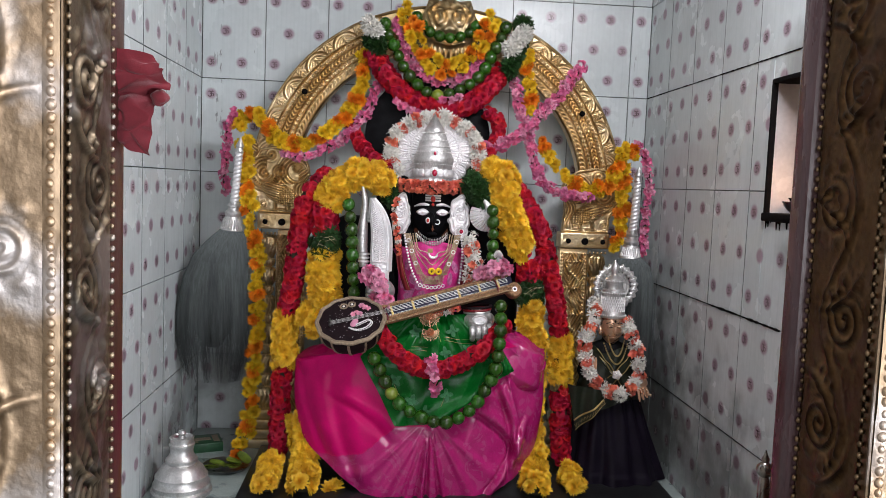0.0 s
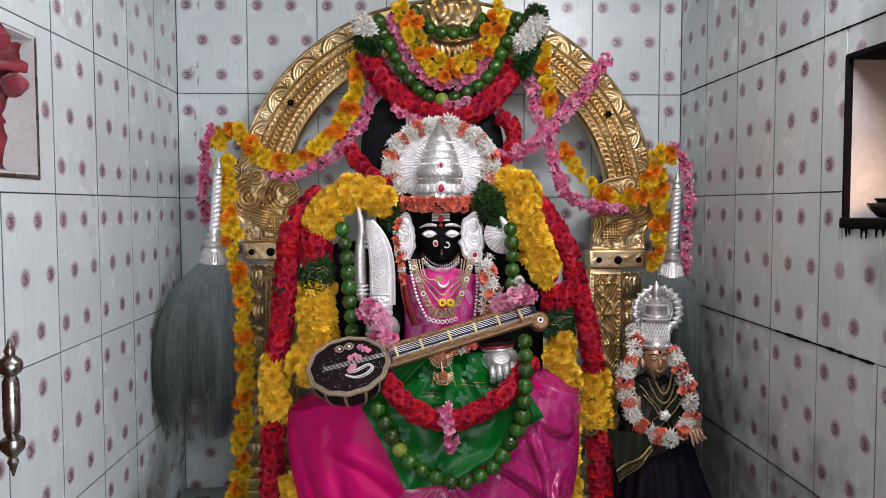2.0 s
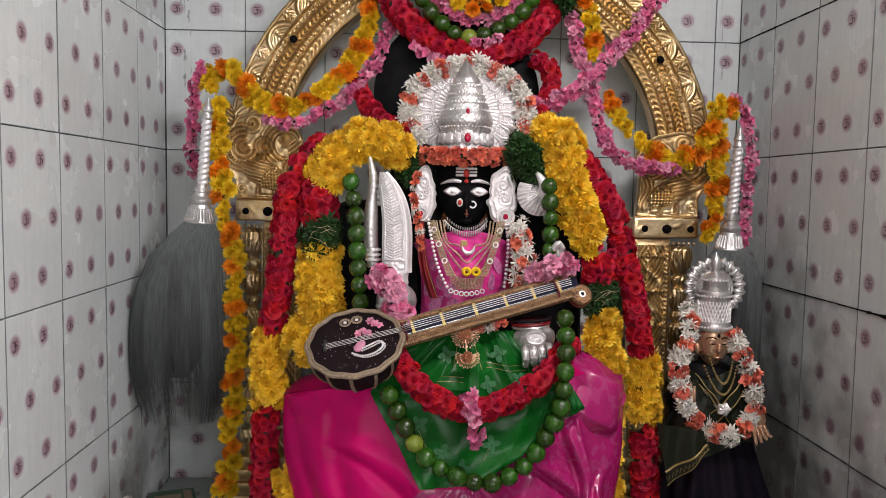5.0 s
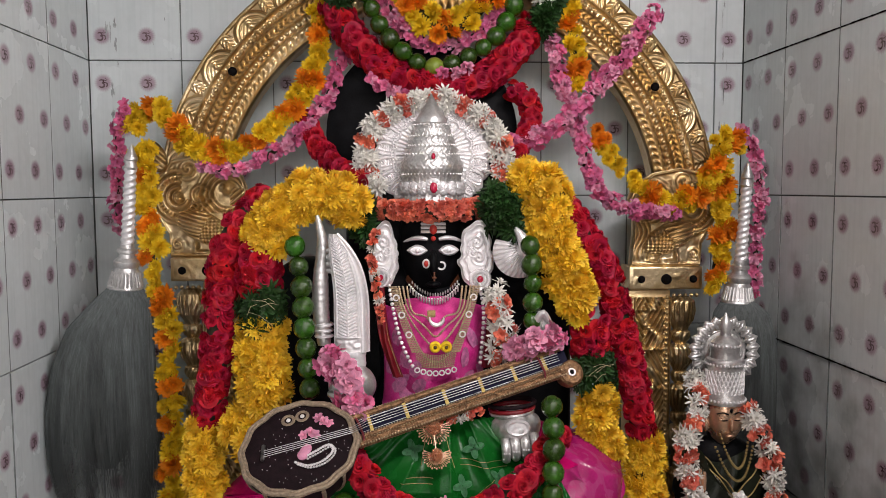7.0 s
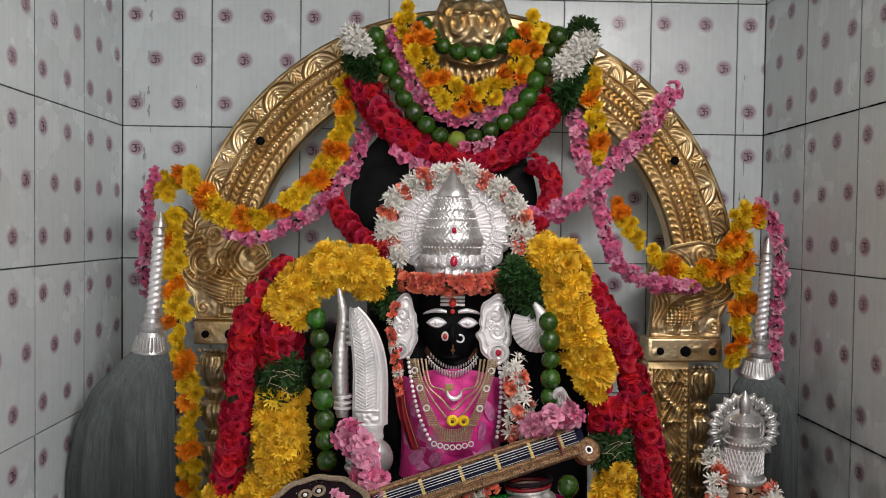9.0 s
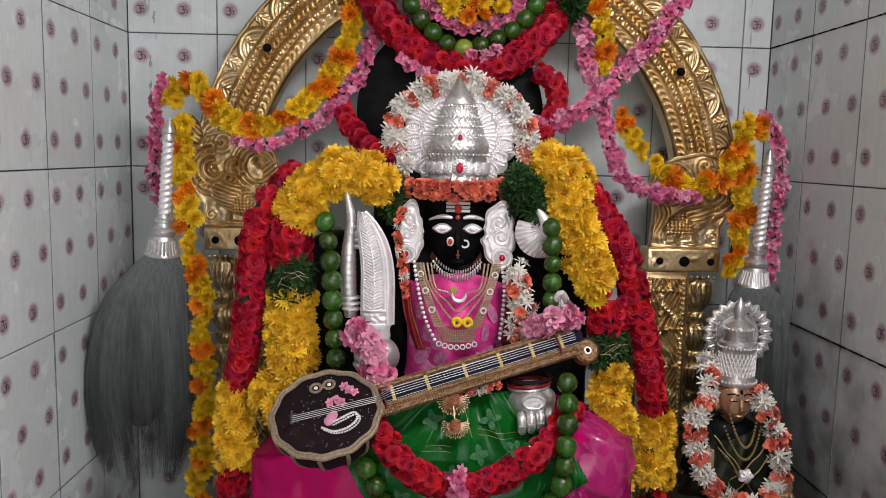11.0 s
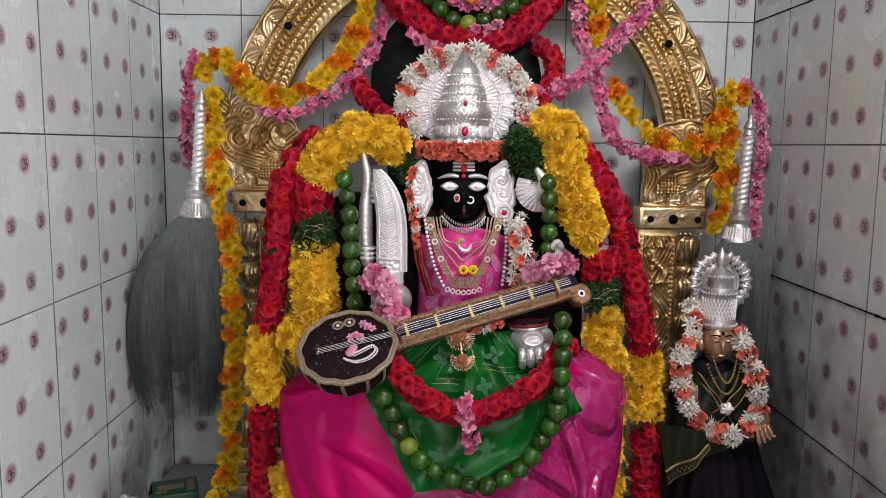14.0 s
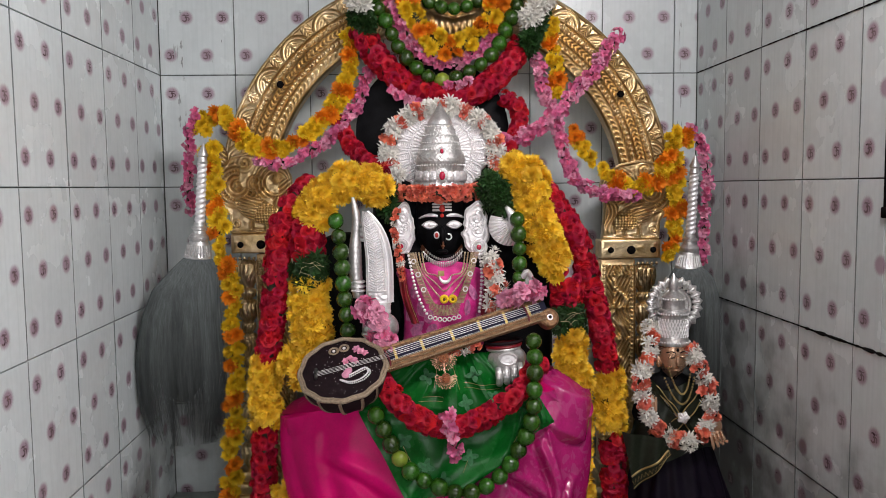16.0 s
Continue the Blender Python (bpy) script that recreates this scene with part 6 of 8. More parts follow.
for s in (0.06, 0.22, 0.40, 0.57, 0.73, 0.88):
    bar(s, s + 0.014, -0.008, 0.0168, 0.0140, 0.0172, FRET, "fret", neck)
for k in range(4):
    a = 0.0005 + 0.0038 * k
    part("string", Geo().tube([tuple(TILT_B @ Vector((BX - 0.052, BY - 0.011, BZ - 0.018 + 0.0036 * k))), tuple(TILT_B @ Vector((BX + 0.080, BY - 0.012, BZ + 0.006 + 0.0034 * k))), along(0.06, a, 0.0205), along(0.96, a, 0.0185)], 0.0005, 5), SILVER_OLD, veena)
part("tailpiece", Geo().tube([tuple(TILT_B @ Vector((BX - 0.052, BY - 0.009, BZ - 0.022))), tuple(TILT_B @ Vector((BX - 0.052, BY - 0.009, BZ + 0.004)))], 0.003, 6), STEEL, veena)
for s in (0.018, 0.865):
    part("red_thread", Geo().tube([along(s, -0.025, 0.012), along(s + 0.006, -0.010, 0.0205), along(s + 0.002, 0.010, 0.0200), along(s - 0.002, 0.0225, 0.014)], 0.0019, 6), RED_CLOTH, neck)
peg = part("pegbox", Geo().lathe([(0.001, -0.013), (0.018, -0.013), (0.022, -0.009), (0.022, 0.009), (0.018, 0.013), (0.001, 0.013)], 28, tuple(Vector(along(0.995, -0.024, 0.004))), turn=side.to_track_quat("Z", "Y").to_matrix().to_4x4()), BRAID_GOLD, veena)
part("peg_ring", Geo().lathe([(0.0050, 0.0), (0.0068, 0.001), (0.0070, 0.003), (0.0064, 0.004), (0.0046, 0.004)], 24, tuple(Vector(along(0.995, -0.024, 0.015))), turn=side.to_track_quat("Z", "Y").to_matrix().to_4x4()), SILVER, peg)
part("peg_eye", Geo().ball(along(0.995, -0.024, 0.017), 0.0045, 10), STONE, peg)

# ---- garlands ----
def garland(name, label, start, group="garlands on the image"):
    return thing(name, start, label, "garland", group)


MUM_R, ROSE_R, LEAF_R = (MUMS, 0.019, 0.0165), (ROSES, 0.0165, 0.0145), (SPRIGS, 0.026, 0.016)

# thick shoulder garlands of roses with yellow blocks: outer strands
for label, line, cut in (("thick garland of crimson roses with a block of yellow chrysanthemums", [(-0.178, 1.515, 2.24), (-0.215, 1.470, 2.20), (-0.238, 1.417, 2.19), (-0.251, 1.309, 2.19), (-0.263, 1.199, 2.19), (-0.277, 1.120, 2.19)], None),
                         ("thick garland of crimson roses with a block of yellow chrysanthemums", [(0.345, 1.515, 2.25), (0.385, 1.460, 2.22), (0.425, 1.393, 2.21), (0.459, 1.284, 2.21), (0.479, 1.206, 2.21), (0.500, 1.085, 2.21)], None)):
    s = -1 if line[0][0] < 0 else 1
    ob = garland("rose_garland", label, (line[0][0], line[0][2], line[0][1]), "shoulder garlands")
    strung(ob, flat(line, 0), 0.027, [(9, *ROSE_R)], ring=5, arc=85)
    if s < 0:
        strung(ob, flat([(-0.279, 1.110, 2.185), (-0.278, 1.050, 2.175), (-0.275, 0.985, 2.175)], 0), 0.034, [(9, MUMS, 0.0195, 0.0165)], ring=5, arc=82, loose=0.006)
        strung(ob, flat([(-0.282, 0.965, 2.18), (-0.288, 0.86, 2.18), (-0.292, 0.72, 2.18)], 0), 0.028, [(9, *ROSE_R)], ring=5, arc=85)
        strung(ob, flat([(-0.296, 0.735, 2.13), (-0.302, 0.712, 2.11), (-0.304, 0.694, 2.07), (-0.306, 0.688, 2.03)], 0), 0.036, [(9, *MUM_R)], ring=5)
    else:
        strung(ob, flat([(0.501, 1.070, 2.205), (0.505, 1.00, 2.20), (0.508, 0.945, 2.20)], 0), 0.033, [(9, MUMS, 0.0195, 0.0165)], ring=5, arc=82, loose=0.006)
        strung(ob, flat([(0.510, 0.925, 2.205), (0.516, 0.83, 2.205), (0.520, 0.72, 2.195)], 0), 0.031, [(9, *ROSE_R)], ring=5, arc=85)
        strung(ob, flat([(0.53, 0.705, 2.14), (0.532, 0.690, 2.10), (0.535, 0.686, 2.06)], 0), 0.024, [(9, *MUM_R)], ring=5, loose=0.006)

# inner strands: yellow masses, a rose block and a leaf block
inner_l = garland("chrysanthemum_garland", "broad garland of yellow chrysanthemums with rose and leaf blocks", (-0.1, 2.2, 1.5), "shoulder garlands")
strung(inner_l, flat([(-0.022, 1.508, 2.185), (-0.070, 1.522, 2.175), (-0.115, 1.512, 2.175), (-0.155, 1.475, 2.175), (-0.170, 1.440, 2.18)], 0), 0.042, [(9, MUMS, 0.0205, 0.0165)], ring=7, arc=85, loose=0.008)
strung(inner_l, flat([(-0.178, 1.420, 2.18), (-0.178, 1.366, 2.18)], 0), 0.044, [(9, ROSES, 0.0165, 0.0125)], ring=8, arc=84)
strung(inner_l, flat([(-0.172, 1.350, 2.175), (-0.174, 1.312, 2.175)], 0), 0.044, [(9, SPRIGS, 0.019, 0.0075)], ring=6, arc=80, loose=0.006)
strung(inner_l, flat([(-0.178, 1.294, 2.18), (-0.172, 1.220, 2.17), (-0.182, 1.150, 2.165), (-0.215, 1.100, 2.16)], 0), 0.044, [(9, MUMS, 0.0205, 0.0165)], ring=6, arc=82, loose=0.007)
strung(inner_l, flat([(-0.228, 0.850, 2.17), (-0.214, 0.78, 2.15), (-0.206, 0.72, 2.115), (-0.206, 0.698, 2.07), (-0.205, 0.690, 2.03)], 0), 0.042, [(9, MUMS, 0.0205, 0.0165)], ring=6, arc=82, loose=0.007)
for x, y in ((-0.135, 2.06), (-0.122, 2.075)):
    piece("chrysanthemum", MUMS[0], aimed((x, y, PLAT + 0.016), (SEED.uniform(-0.3, 0.3), -0.5, 0.9), 0.024), inner_l)
inner_r = garland("chrysanthemum_garland", "broad garland of yellow chrysanthemums with rose and leaf blocks", (0.35, 2.2, 1.5), "shoulder garlands")
strung(inner_r, flat([(0.285, 1.548, 2.21), (0.325, 1.518, 2.19), (0.318, 1.478, 2.185), (0.340, 1.415, 2.185), (0.365, 1.350, 2.185), (0.380, 1.315, 2.185)], 0), 0.040, [(9, MUMS, 0.0205, 0.0165)], ring=6, arc=82, loose=0.007)
strung(inner_r, flat([(0.398, 1.298, 2.19), (0.398, 1.246, 2.19)], 0), 0.042, [(9, ROSES, 0.0165, 0.0125)], ring=7, arc=84)
strung(inner_r, flat([(0.402, 1.228, 2.185), (0.406, 1.186, 2.185)], 0), 0.036, [(9, SPRIGS, 0.019, 0.0075)], ring=6, arc=80, loose=0.006)
strung(inner_r, flat([(0.409, 1.172, 2.18), (0.411, 1.115, 2.18), (0.422, 1.065, 2.19), (0.430, 1.00, 2.215), (0.430, 0.85, 2.215), (0.430, 0.755, 2.19)], 0), 0.036, [(9, MUMS, 0.0205, 0.0175)], ring=5, arc=80, loose=0.007)
strung(inner_r, flat([(0.428, 0.745, 2.16), (0.422, 0.72, 2.125), (0.420, 0.698, 2.08), (0.418, 0.690, 2.03)], 0), 0.046, [(9, MUMS, 0.0205, 0.0165)], ring=6, loose=0.007)
THREAD = material("pale_banana_fibre", (0.55, 0.45, 0.28), 0.6, 0, 0.2, 60)
for ob, x, z, y in ((inner_l, -0.172, 1.335, 2.128), (inner_r, 0.402, 1.208, 2.146)):
    rng = random.Random(round(x * 1000))
    for k in range(5):
        a, n = rng.uniform(-0.6, 0.9), rng.uniform(0.010, 0.024)
        p = Vector((x + rng.uniform(-0.02, 0.02), y, z + rng.uniform(-0.022, 0.022)))
        d = Vector((math.cos(a), 0, math.sin(a))) * n
        part("loose_fibre", Geo().tube([tuple(p - d), tuple(p + Vector((rng.uniform(-0.004, 0.004), -0.004, 0.006))), tuple(p + d)], 0.0004, 4), THREAD, ob, "pale fibre tie")
leaf_bunch = garland("leaf_bunch", "bunch of dark green leaves beside the crown", (0.245, 2.22, 1.49))
strung(leaf_bunch, flat([(0.225, 1.515, 2.20), (0.250, 1.495, 2.19), (0.245, 1.465, 2.19)], 0), 0.024, [(9, SPRIGS, 0.021, 0.008)], ring=5, arc=85, loose=0.008)
leaf_bunch = garland("leaf_bunch", "bunch of dark green leaves beside the crown", (-0.01, 2.21, 1.48))
strung(leaf_bunch, flat([(0.000, 1.505, 2.21), (-0.005, 1.470, 2.21), (0.000, 1.45, 2.21)], 0), 0.018, [(9, SPRIGS, 0.022, 0.012)], ring=3, arc=85)

# limes: round the shoulders and over the lap
lime_l = garland("lime_garland", "long garland of green limes over shoulders and lap", (-0.1, 2.13, 1.44))
limes(lime_l, flat([(-0.110, 1.438, 2.125), (-0.101, 1.382, 2.12), (-0.097, 1.330, 2.115), (-0.094, 1.273, 2.115), (-0.088, 1.203, 2.11)], 0), 0.0175)
limes(lime_l, flat([(-0.026, 1.046, 2.010), (-0.006, 1.006, 2.008), (0.014, 0.967, 2.004), (0.035, 0.938, 2.000), (0.062, 0.916, 1.998), (0.094, 0.900, 1.996), (0.133, 0.886, 1.994), (0.167, 0.884, 1.996), (0.202, 0.898, 1.998), (0.232, 0.921, 2.000), (0.253, 0.950, 2.000), (0.270, 0.982, 1.998), (0.285, 1.014, 1.992), (0.292, 1.052, 1.985), (0.294, 1.090, 1.985), (0.297, 1.124, 1.995), (0.300, 1.160, 2.015), (0.300, 1.188, 2.03)], 0), 0.0178, pale=(3,))
limes(lime_l, flat([(0.280, 1.436, 2.125), (0.284, 1.372, 2.12), (0.283, 1.309, 2.12)], 0), 0.0170)
# red roses over the lap with a hanging tassel
lap_g = garland("rose_garland", "short crimson rose garland across the lap with pink tassel", (0.12, 2.0, 1.02))
strung(lap_g, flat([(-0.020, 1.120, 2.04), (-0.003, 1.098, 2.02), (0.031, 1.062, 2.0), (0.070, 1.036, 1.995), (0.119, 1.024, 1.992), (0.167, 1.030, 1.995), (0.225, 1.057, 2.005), (0.272, 1.089, 2.025), (0.318, 1.135, 2.07)], 0), 0.022, [(9, ROSES, 0.0155, 0.0140)], ring=5, arc=85)
strung(lap_g, flat([(0.116, 1.062, 1.968), (0.122, 1.035, 1.960), (0.128, 1.005, 1.962), (0.129, 0.972, 1.968)], 0), 0.010, [(9, OLES, 0.0130, 0.008)], ring=2, loose=0.007)

# ---- on the arch: nested swags below the lion mask ----
SWAGS = "garlands on the arch"
lime_s = garland("lime_garland", "small swag of green limes on the mask", (0.16, 2.38, 1.94), SWAGS)
limes(lime_s, flat([(0.062, 1.997, 2.385), (0.075, 1.977, 2.38), (0.093, 1.957, 2.372), (0.123, 1.942, 2.366), (0.159, 1.935, 2.362), (0.191, 1.941, 2.366), (0.221, 1.955, 2.372), (0.240, 1.977, 2.38)], 0), 0.0170)
lime_b = garland("lime_garland", "large swag of green limes with one yellow", (0.127, 2.36, 1.76), SWAGS)
limes(lime_b, flat([(-0.031, 1.968, 2.37), (-0.019, 1.932, 2.365), (0.000, 1.900, 2.36), (0.015, 1.867, 2.36), (0.034, 1.831, 2.355), (0.060, 1.803, 2.35), (0.088, 1.777, 2.35), (0.127, 1.764, 2.35), (0.168, 1.772, 2.35), (0.205, 1.789, 2.35), (0.238, 1.812, 2.355), (0.263, 1.840, 2.36), (0.279, 1.871, 2.36), (0.295, 1.903, 2.36), (0.312, 1.940, 2.365), (0.328, 1.975, 2.37)], 0), 0.0185, pale=(8,))
mari_u = garland("marigold_garland", "swag of yellow and orange marigolds under the mask", (0.15, 2.37, 1.85), SWAGS)
strung(mari_u, flat([(0.020, 2.012, 2.385), (0.034, 1.990, 2.38), (0.052, 1.950, 2.372), (0.075, 1.910, 2.37), (0.095, 1.872, 2.365), (0.130, 1.848, 2.36), (0.175, 1.842, 2.36), (0.212, 1.872, 2.365), (0.245, 1.915, 2.37), (0.268, 1.960, 2.372), (0.292, 2.007, 2.385)], 0), 0.018, [(0.045, MARIS_Y, 0.0180, 0.0115), (0.034, MARIS_O, 0.0195, 0.0115), (0.06, MARIS_Y, 0.0180, 0.0115), (0.018, MARIS_O, 0.0195, 0.0115)], ring=1)
ole_u = garland("oleander_garland", "swag of pink oleander beside the marigolds", (0.05, 2.37, 1.87), SWAGS)
strung(ole_u, flat([(0.004, 1.985, 2.385), (0.010, 1.960, 2.38), (0.027, 1.915, 2.375), (0.050, 1.866, 2.37), (0.080, 1.825, 2.37), (0.120, 1.808, 2.372), (0.170, 1.808, 2.372), (0.205, 1.822, 2.37), (0.240, 1.852, 2.37), (0.268, 1.885, 2.375)], 0), 0.010, [(9, OLES, 0.0125, 0.009)], ring=2, loose=0.007)
rose_u = garland("rose_garland", "thick swag of crimson roses under the limes", (0.12, 2.36, 1.73), SWAGS)
strung(rose_u, flat([(-0.060, 1.882, 2.385), (-0.029, 1.827, 2.375), (0.010, 1.784, 2.37), (0.061, 1.748, 2.365), (0.122, 1.728, 2.36), (0.200, 1.733, 2.365), (0.255, 1.765, 2.37), (0.299, 1.811, 2.375), (0.320, 1.850, 2.385)], 0), 0.030, [(9, ROSES, 0.0175, 0.0150)], ring=6, arc=85)
strung(rose_u, flat([(0.010, 1.745, 2.36), (0.055, 1.716, 2.35), (0.10, 1.705, 2.35)], 0), 0.006, [(9, OLES, 0.0125, 0.010)], ring=2, core=False, loose=0.007)
strung(rose_u, flat([(0.145, 1.748, 2.340), (0.175, 1.752, 2.340), (0.195, 1.765, 2.345)], 0), 0.006, [(9, OLES, 0.0115, 0.010)], ring=2, core=False, loose=0.007)
for label, pts, lf in (("bunch of white tuberoses with dark leaves", [(-0.078, 1.965, 2.37), (-0.062, 1.945, 2.36), (-0.050, 1.935, 2.36)], [(-0.070, 1.915, 2.37), (-0.045, 1.905, 2.36), (-0.052, 1.885, 2.365)]),
                       ("bunch of white tuberoses with dark leaves", [(0.385, 1.962, 2.365), (0.366, 1.940, 2.355), (0.345, 1.905, 2.355), (0.338, 1.92, 2.36)], [(0.370, 1.985, 2.385), (0.385, 1.980, 2.38), (0.35, 1.870, 2.365), (0.335, 1.855, 2.365), (0.352, 1.84, 2.37)])):
    ob = garland("tuberose_bunch", label, (pts[0][0], 2.37, pts[0][1]), "flower bunches on the arch")
    strung(ob, flat(pts, 0), 0.018, [(9, JASS, 0.022, 0.007)], ring=4, arc=85)
    strung(ob, flat(lf, 0), 0.016, [(9, SPRIGS, 0.023, 0.008)], ring=4, arc=85)

# ---- long marigold and oleander strings over both shoulders of the arch ----
MIX_M = [(0.040, MARIS_Y, 0.0165, 0.0108), (0.016, MARIS_O, 0.0210, 0.0150), (0.055, MARIS_Y, 0.0165, 0.0108), (0.028, MARIS_O, 0.0205, 0.0150)]
mari_l = garland("marigold_garland", "long string of yellow and orange marigolds hanging to the platform", (-0.4, 2.38, 1.6), SWAGS)
strung(mari_l, flat([(-0.098, 1.885, 2.41), (-0.085, 1.827, 2.40), (-0.099, 1.770, 2.395), (-0.133, 1.713, 2.39), (-0.172, 1.661, 2.385), (-0.217, 1.625, 2.38), (-0.268, 1.603, 2.375), (-0.313, 1.606, 2.375), (-0.364, 1.640, 2.38), (-0.404, 1.688, 2.40), (-0.449, 1.682, 2.42), (-0.466, 1.640, 2.42)], 0), 0.0095, MIX_M, ring=1)
strung(mari_l, flat([(-0.436, 1.610, 2.40), (-0.432, 1.533, 2.395), (-0.424, 1.465, 2.39), (-0.416, 1.373, 2.37), (-0.396, 1.316, 2.355), (-0.380, 1.240, 2.345), (-0.386, 1.166, 2.345), (-0.382, 1.092, 2.345), (-0.378, 1.042, 2.345), (-0.392, 0.978, 2.345), (-0.384, 0.927, 2.345), (-0.400, 0.863, 2.345), (-0.397, 0.784, 2.34), (-0.406, 0.735, 2.33), (-0.432, 0.690, 2.30)], 0), 0.010, [(0.034, MARIS_Y, 0.0185, 0.0165), (0.016, MARIS_O, 0.0210, 0.0165), (0.05, MARIS_Y, 0.0180, 0.0165), (0.032, MARIS_O, 0.0205, 0.0165)], ring=1)
ole_l = garland("oleander_garland", "string of pink oleander under the marigolds", (-0.2, 2.4, 1.6), SWAGS)
strung(ole_l, flat([(-0.044, 1.800, 2.40), (-0.070, 1.725, 2.395), (-0.112, 1.662, 2.39), (-0.172, 1.610, 2.385), (-0.251, 1.570, 2.375), (-0.330, 1.578, 2.38)], 0), 0.009, [(9, OLES, 0.0125, 0.0095)], ring=2, loose=0.007)
strung(ole_l, flat([(-0.470, 1.690, 2.41), (-0.492, 1.646, 2.42), (-0.497, 1.566, 2.43), (-0.503, 1.497, 2.43), (-0.490, 1.445, 2.43)], 0), 0.008, [(9, OLES, 0.0125, 0.011)], ring=2, loose=0.007)
mari_r = garland("marigold_garland", "broken strings of yellow and orange marigolds on the arch", (0.6, 2.38, 1.5), SWAGS)
for line in ([(0.396, 1.905, 2.395), (0.402, 1.852, 2.39), (0.409, 1.795, 2.385), (0.408, 1.722, 2.38)], [(0.457, 1.642, 2.40), (0.475, 1.619, 2.40), (0.493, 1.590, 2.40), (0.511, 1.561, 2.40)],
             [(0.529, 1.545, 2.385), (0.571, 1.508, 2.38), (0.635, 1.504, 2.38), (0.676, 1.540, 2.38), (0.695, 1.600, 2.38), (0.722, 1.640, 2.39), (0.752, 1.600, 2.40)], [(0.712, 1.580, 2.40), (0.722, 1.500, 2.405), (0.722, 1.442, 2.405), (0.713, 1.384, 2.405), (0.706, 1.326, 2.405)]):
    small = line[0][0] == 0.457
    strung(mari_r, flat(line, 0), 0.007 if small else 0.0095, [(0.030, MARIS_O, 0.0165, 0.0130), (0.2, MARIS_Y, 0.0150, 0.0140)] if small else MIX_M, ring=1)
ole_r = garland("oleander_garland", "crossing strings of pink oleander on the arch", (0.4, 2.37, 1.7), SWAGS)
for line, w in (([(0.560, 1.875, 2.375), (0.551, 1.862, 2.37), (0.513, 1.808, 2.36), (0.469, 1.752, 2.355), (0.414, 1.690, 2.35), (0.358, 1.644, 2.345), (0.302, 1.621, 2.34), (0.250, 1.615, 2.33)], 0.013), ([(0.361, 1.818, 2.375), (0.377, 1.747, 2.37), (0.401, 1.691, 2.365), (0.419, 1.623, 2.37), (0.440, 1.555, 2.37), (0.479, 1.505, 2.37), (0.536, 1.486, 2.37), (0.611, 1.482, 2.375)], 0.011)):
    strung(ole_r, flat(line, 0), w, [(9, OLES, 0.0130, 0.0105)], ring=3, loose=0.007)
strung(ole_r, flat([(0.765, 1.650, 2.43), (0.800, 1.590, 2.43), (0.812, 1.510, 2.43), (0.806, 1.438, 2.43), (0.806, 1.366, 2.43), (0.802, 1.306, 2.43)], 0), 0.008, [(9, OLES, 0.0125, 0.011)], ring=2, loose=0.007)

# roses round the dark stone disc, jasmine and crossandra round the halo
rose_n = garland("rose_garland", "crimson roses round the black stone disc", (-0.06, 2.36, 1.6))
strung(rose_n, flat([(-0.122, 1.665, 2.412), (-0.100, 1.622, 2.385), (-0.066, 1.582, 2.350), (-0.036, 1.562, 2.310), (0.005, 1.550, 2.280)], 0), 0.020, [(9, ROSES, 0.0150, 0.0140)], ring=4, arc=80)
strung(rose_n, flat([(0.285, 1.722, 2.37), (0.310, 1.705, 2.365), (0.320, 1.672, 2.36), (0.306, 1.630, 2.35), (0.285, 1.590, 2.335), (0.280, 1.545, 2.32)], 0), 0.020, [(9, ROSES, 0.0150, 0.0140)], ring=4, arc=80)
ring_g = garland("jasmine_garland", "string of white jasmine and orange crossandra round the halo", (0.125, 2.29, 1.6))
WO = [(0.026, JASS, 0.0165, 0.0075), (0.015, CROS, 0.0150, 0.0075), (0.034, JASS, 0.0165, 0.0075), (0.018, CROS, 0.0150, 0.0075)]
strung(ring_g, [(0.125 + 0.127 * math.cos(radians(a)), 2.290 - 0.02 * max(0, -math.sin(radians(a))), 1.594 + 0.100 * math.sin(radians(a))) for a in range(215, -36, -12)], 0.009, WO, ring=3, arc=60, loose=0.008)
strung(ring_g, flat([(0.222, 1.350, 2.165), (0.235, 1.325, 2.150), (0.240, 1.295, 2.145), (0.232, 1.262, 2.140), (0.228, 1.240, 2.138)], 0), 0.014, [(0.025, JASS, 0.0150, 0.009), (0.018, CROS, 0.0135, 0.009)], ring=3, loose=0.010)
strung(ring_g, flat([(0.020, 1.455, 2.19), (0.012, 1.42, 2.18), (0.020, 1.38, 2.17), (0.026, 1.335, 2.16), (0.030, 1.30, 2.155)], 0), 0.006, [(0.03, CROS, 0.0085, 0.011), (0.008, JASS, 0.0085, 0.011)], ring=2)
strung(ring_g, flat([(0.13, 1.160, 2.07), (0.165, 1.168, 2.065), (0.195, 1.178, 2.065)], 0), 0.008, [(0.03, CROS, 0.0115, 0.010), (0.012, JASS, 0.0105, 0.010)], ring=2)
band_g = garland("crossandra_garland", "thick band of orange crossandra under the crown", (0.112, 2.2, 1.49))
strung(band_g, [(0.115 + 0.088 * math.sin(radians(a)), 2.255 - 0.075 * math.cos(radians(a)), 1.497 - 0.004 * math.cos(radians(a))) for a in range(-85, 86, 17)], 0.018, [(9, CROS, 0.0125, 0.0095)], ring=4, arc=80)
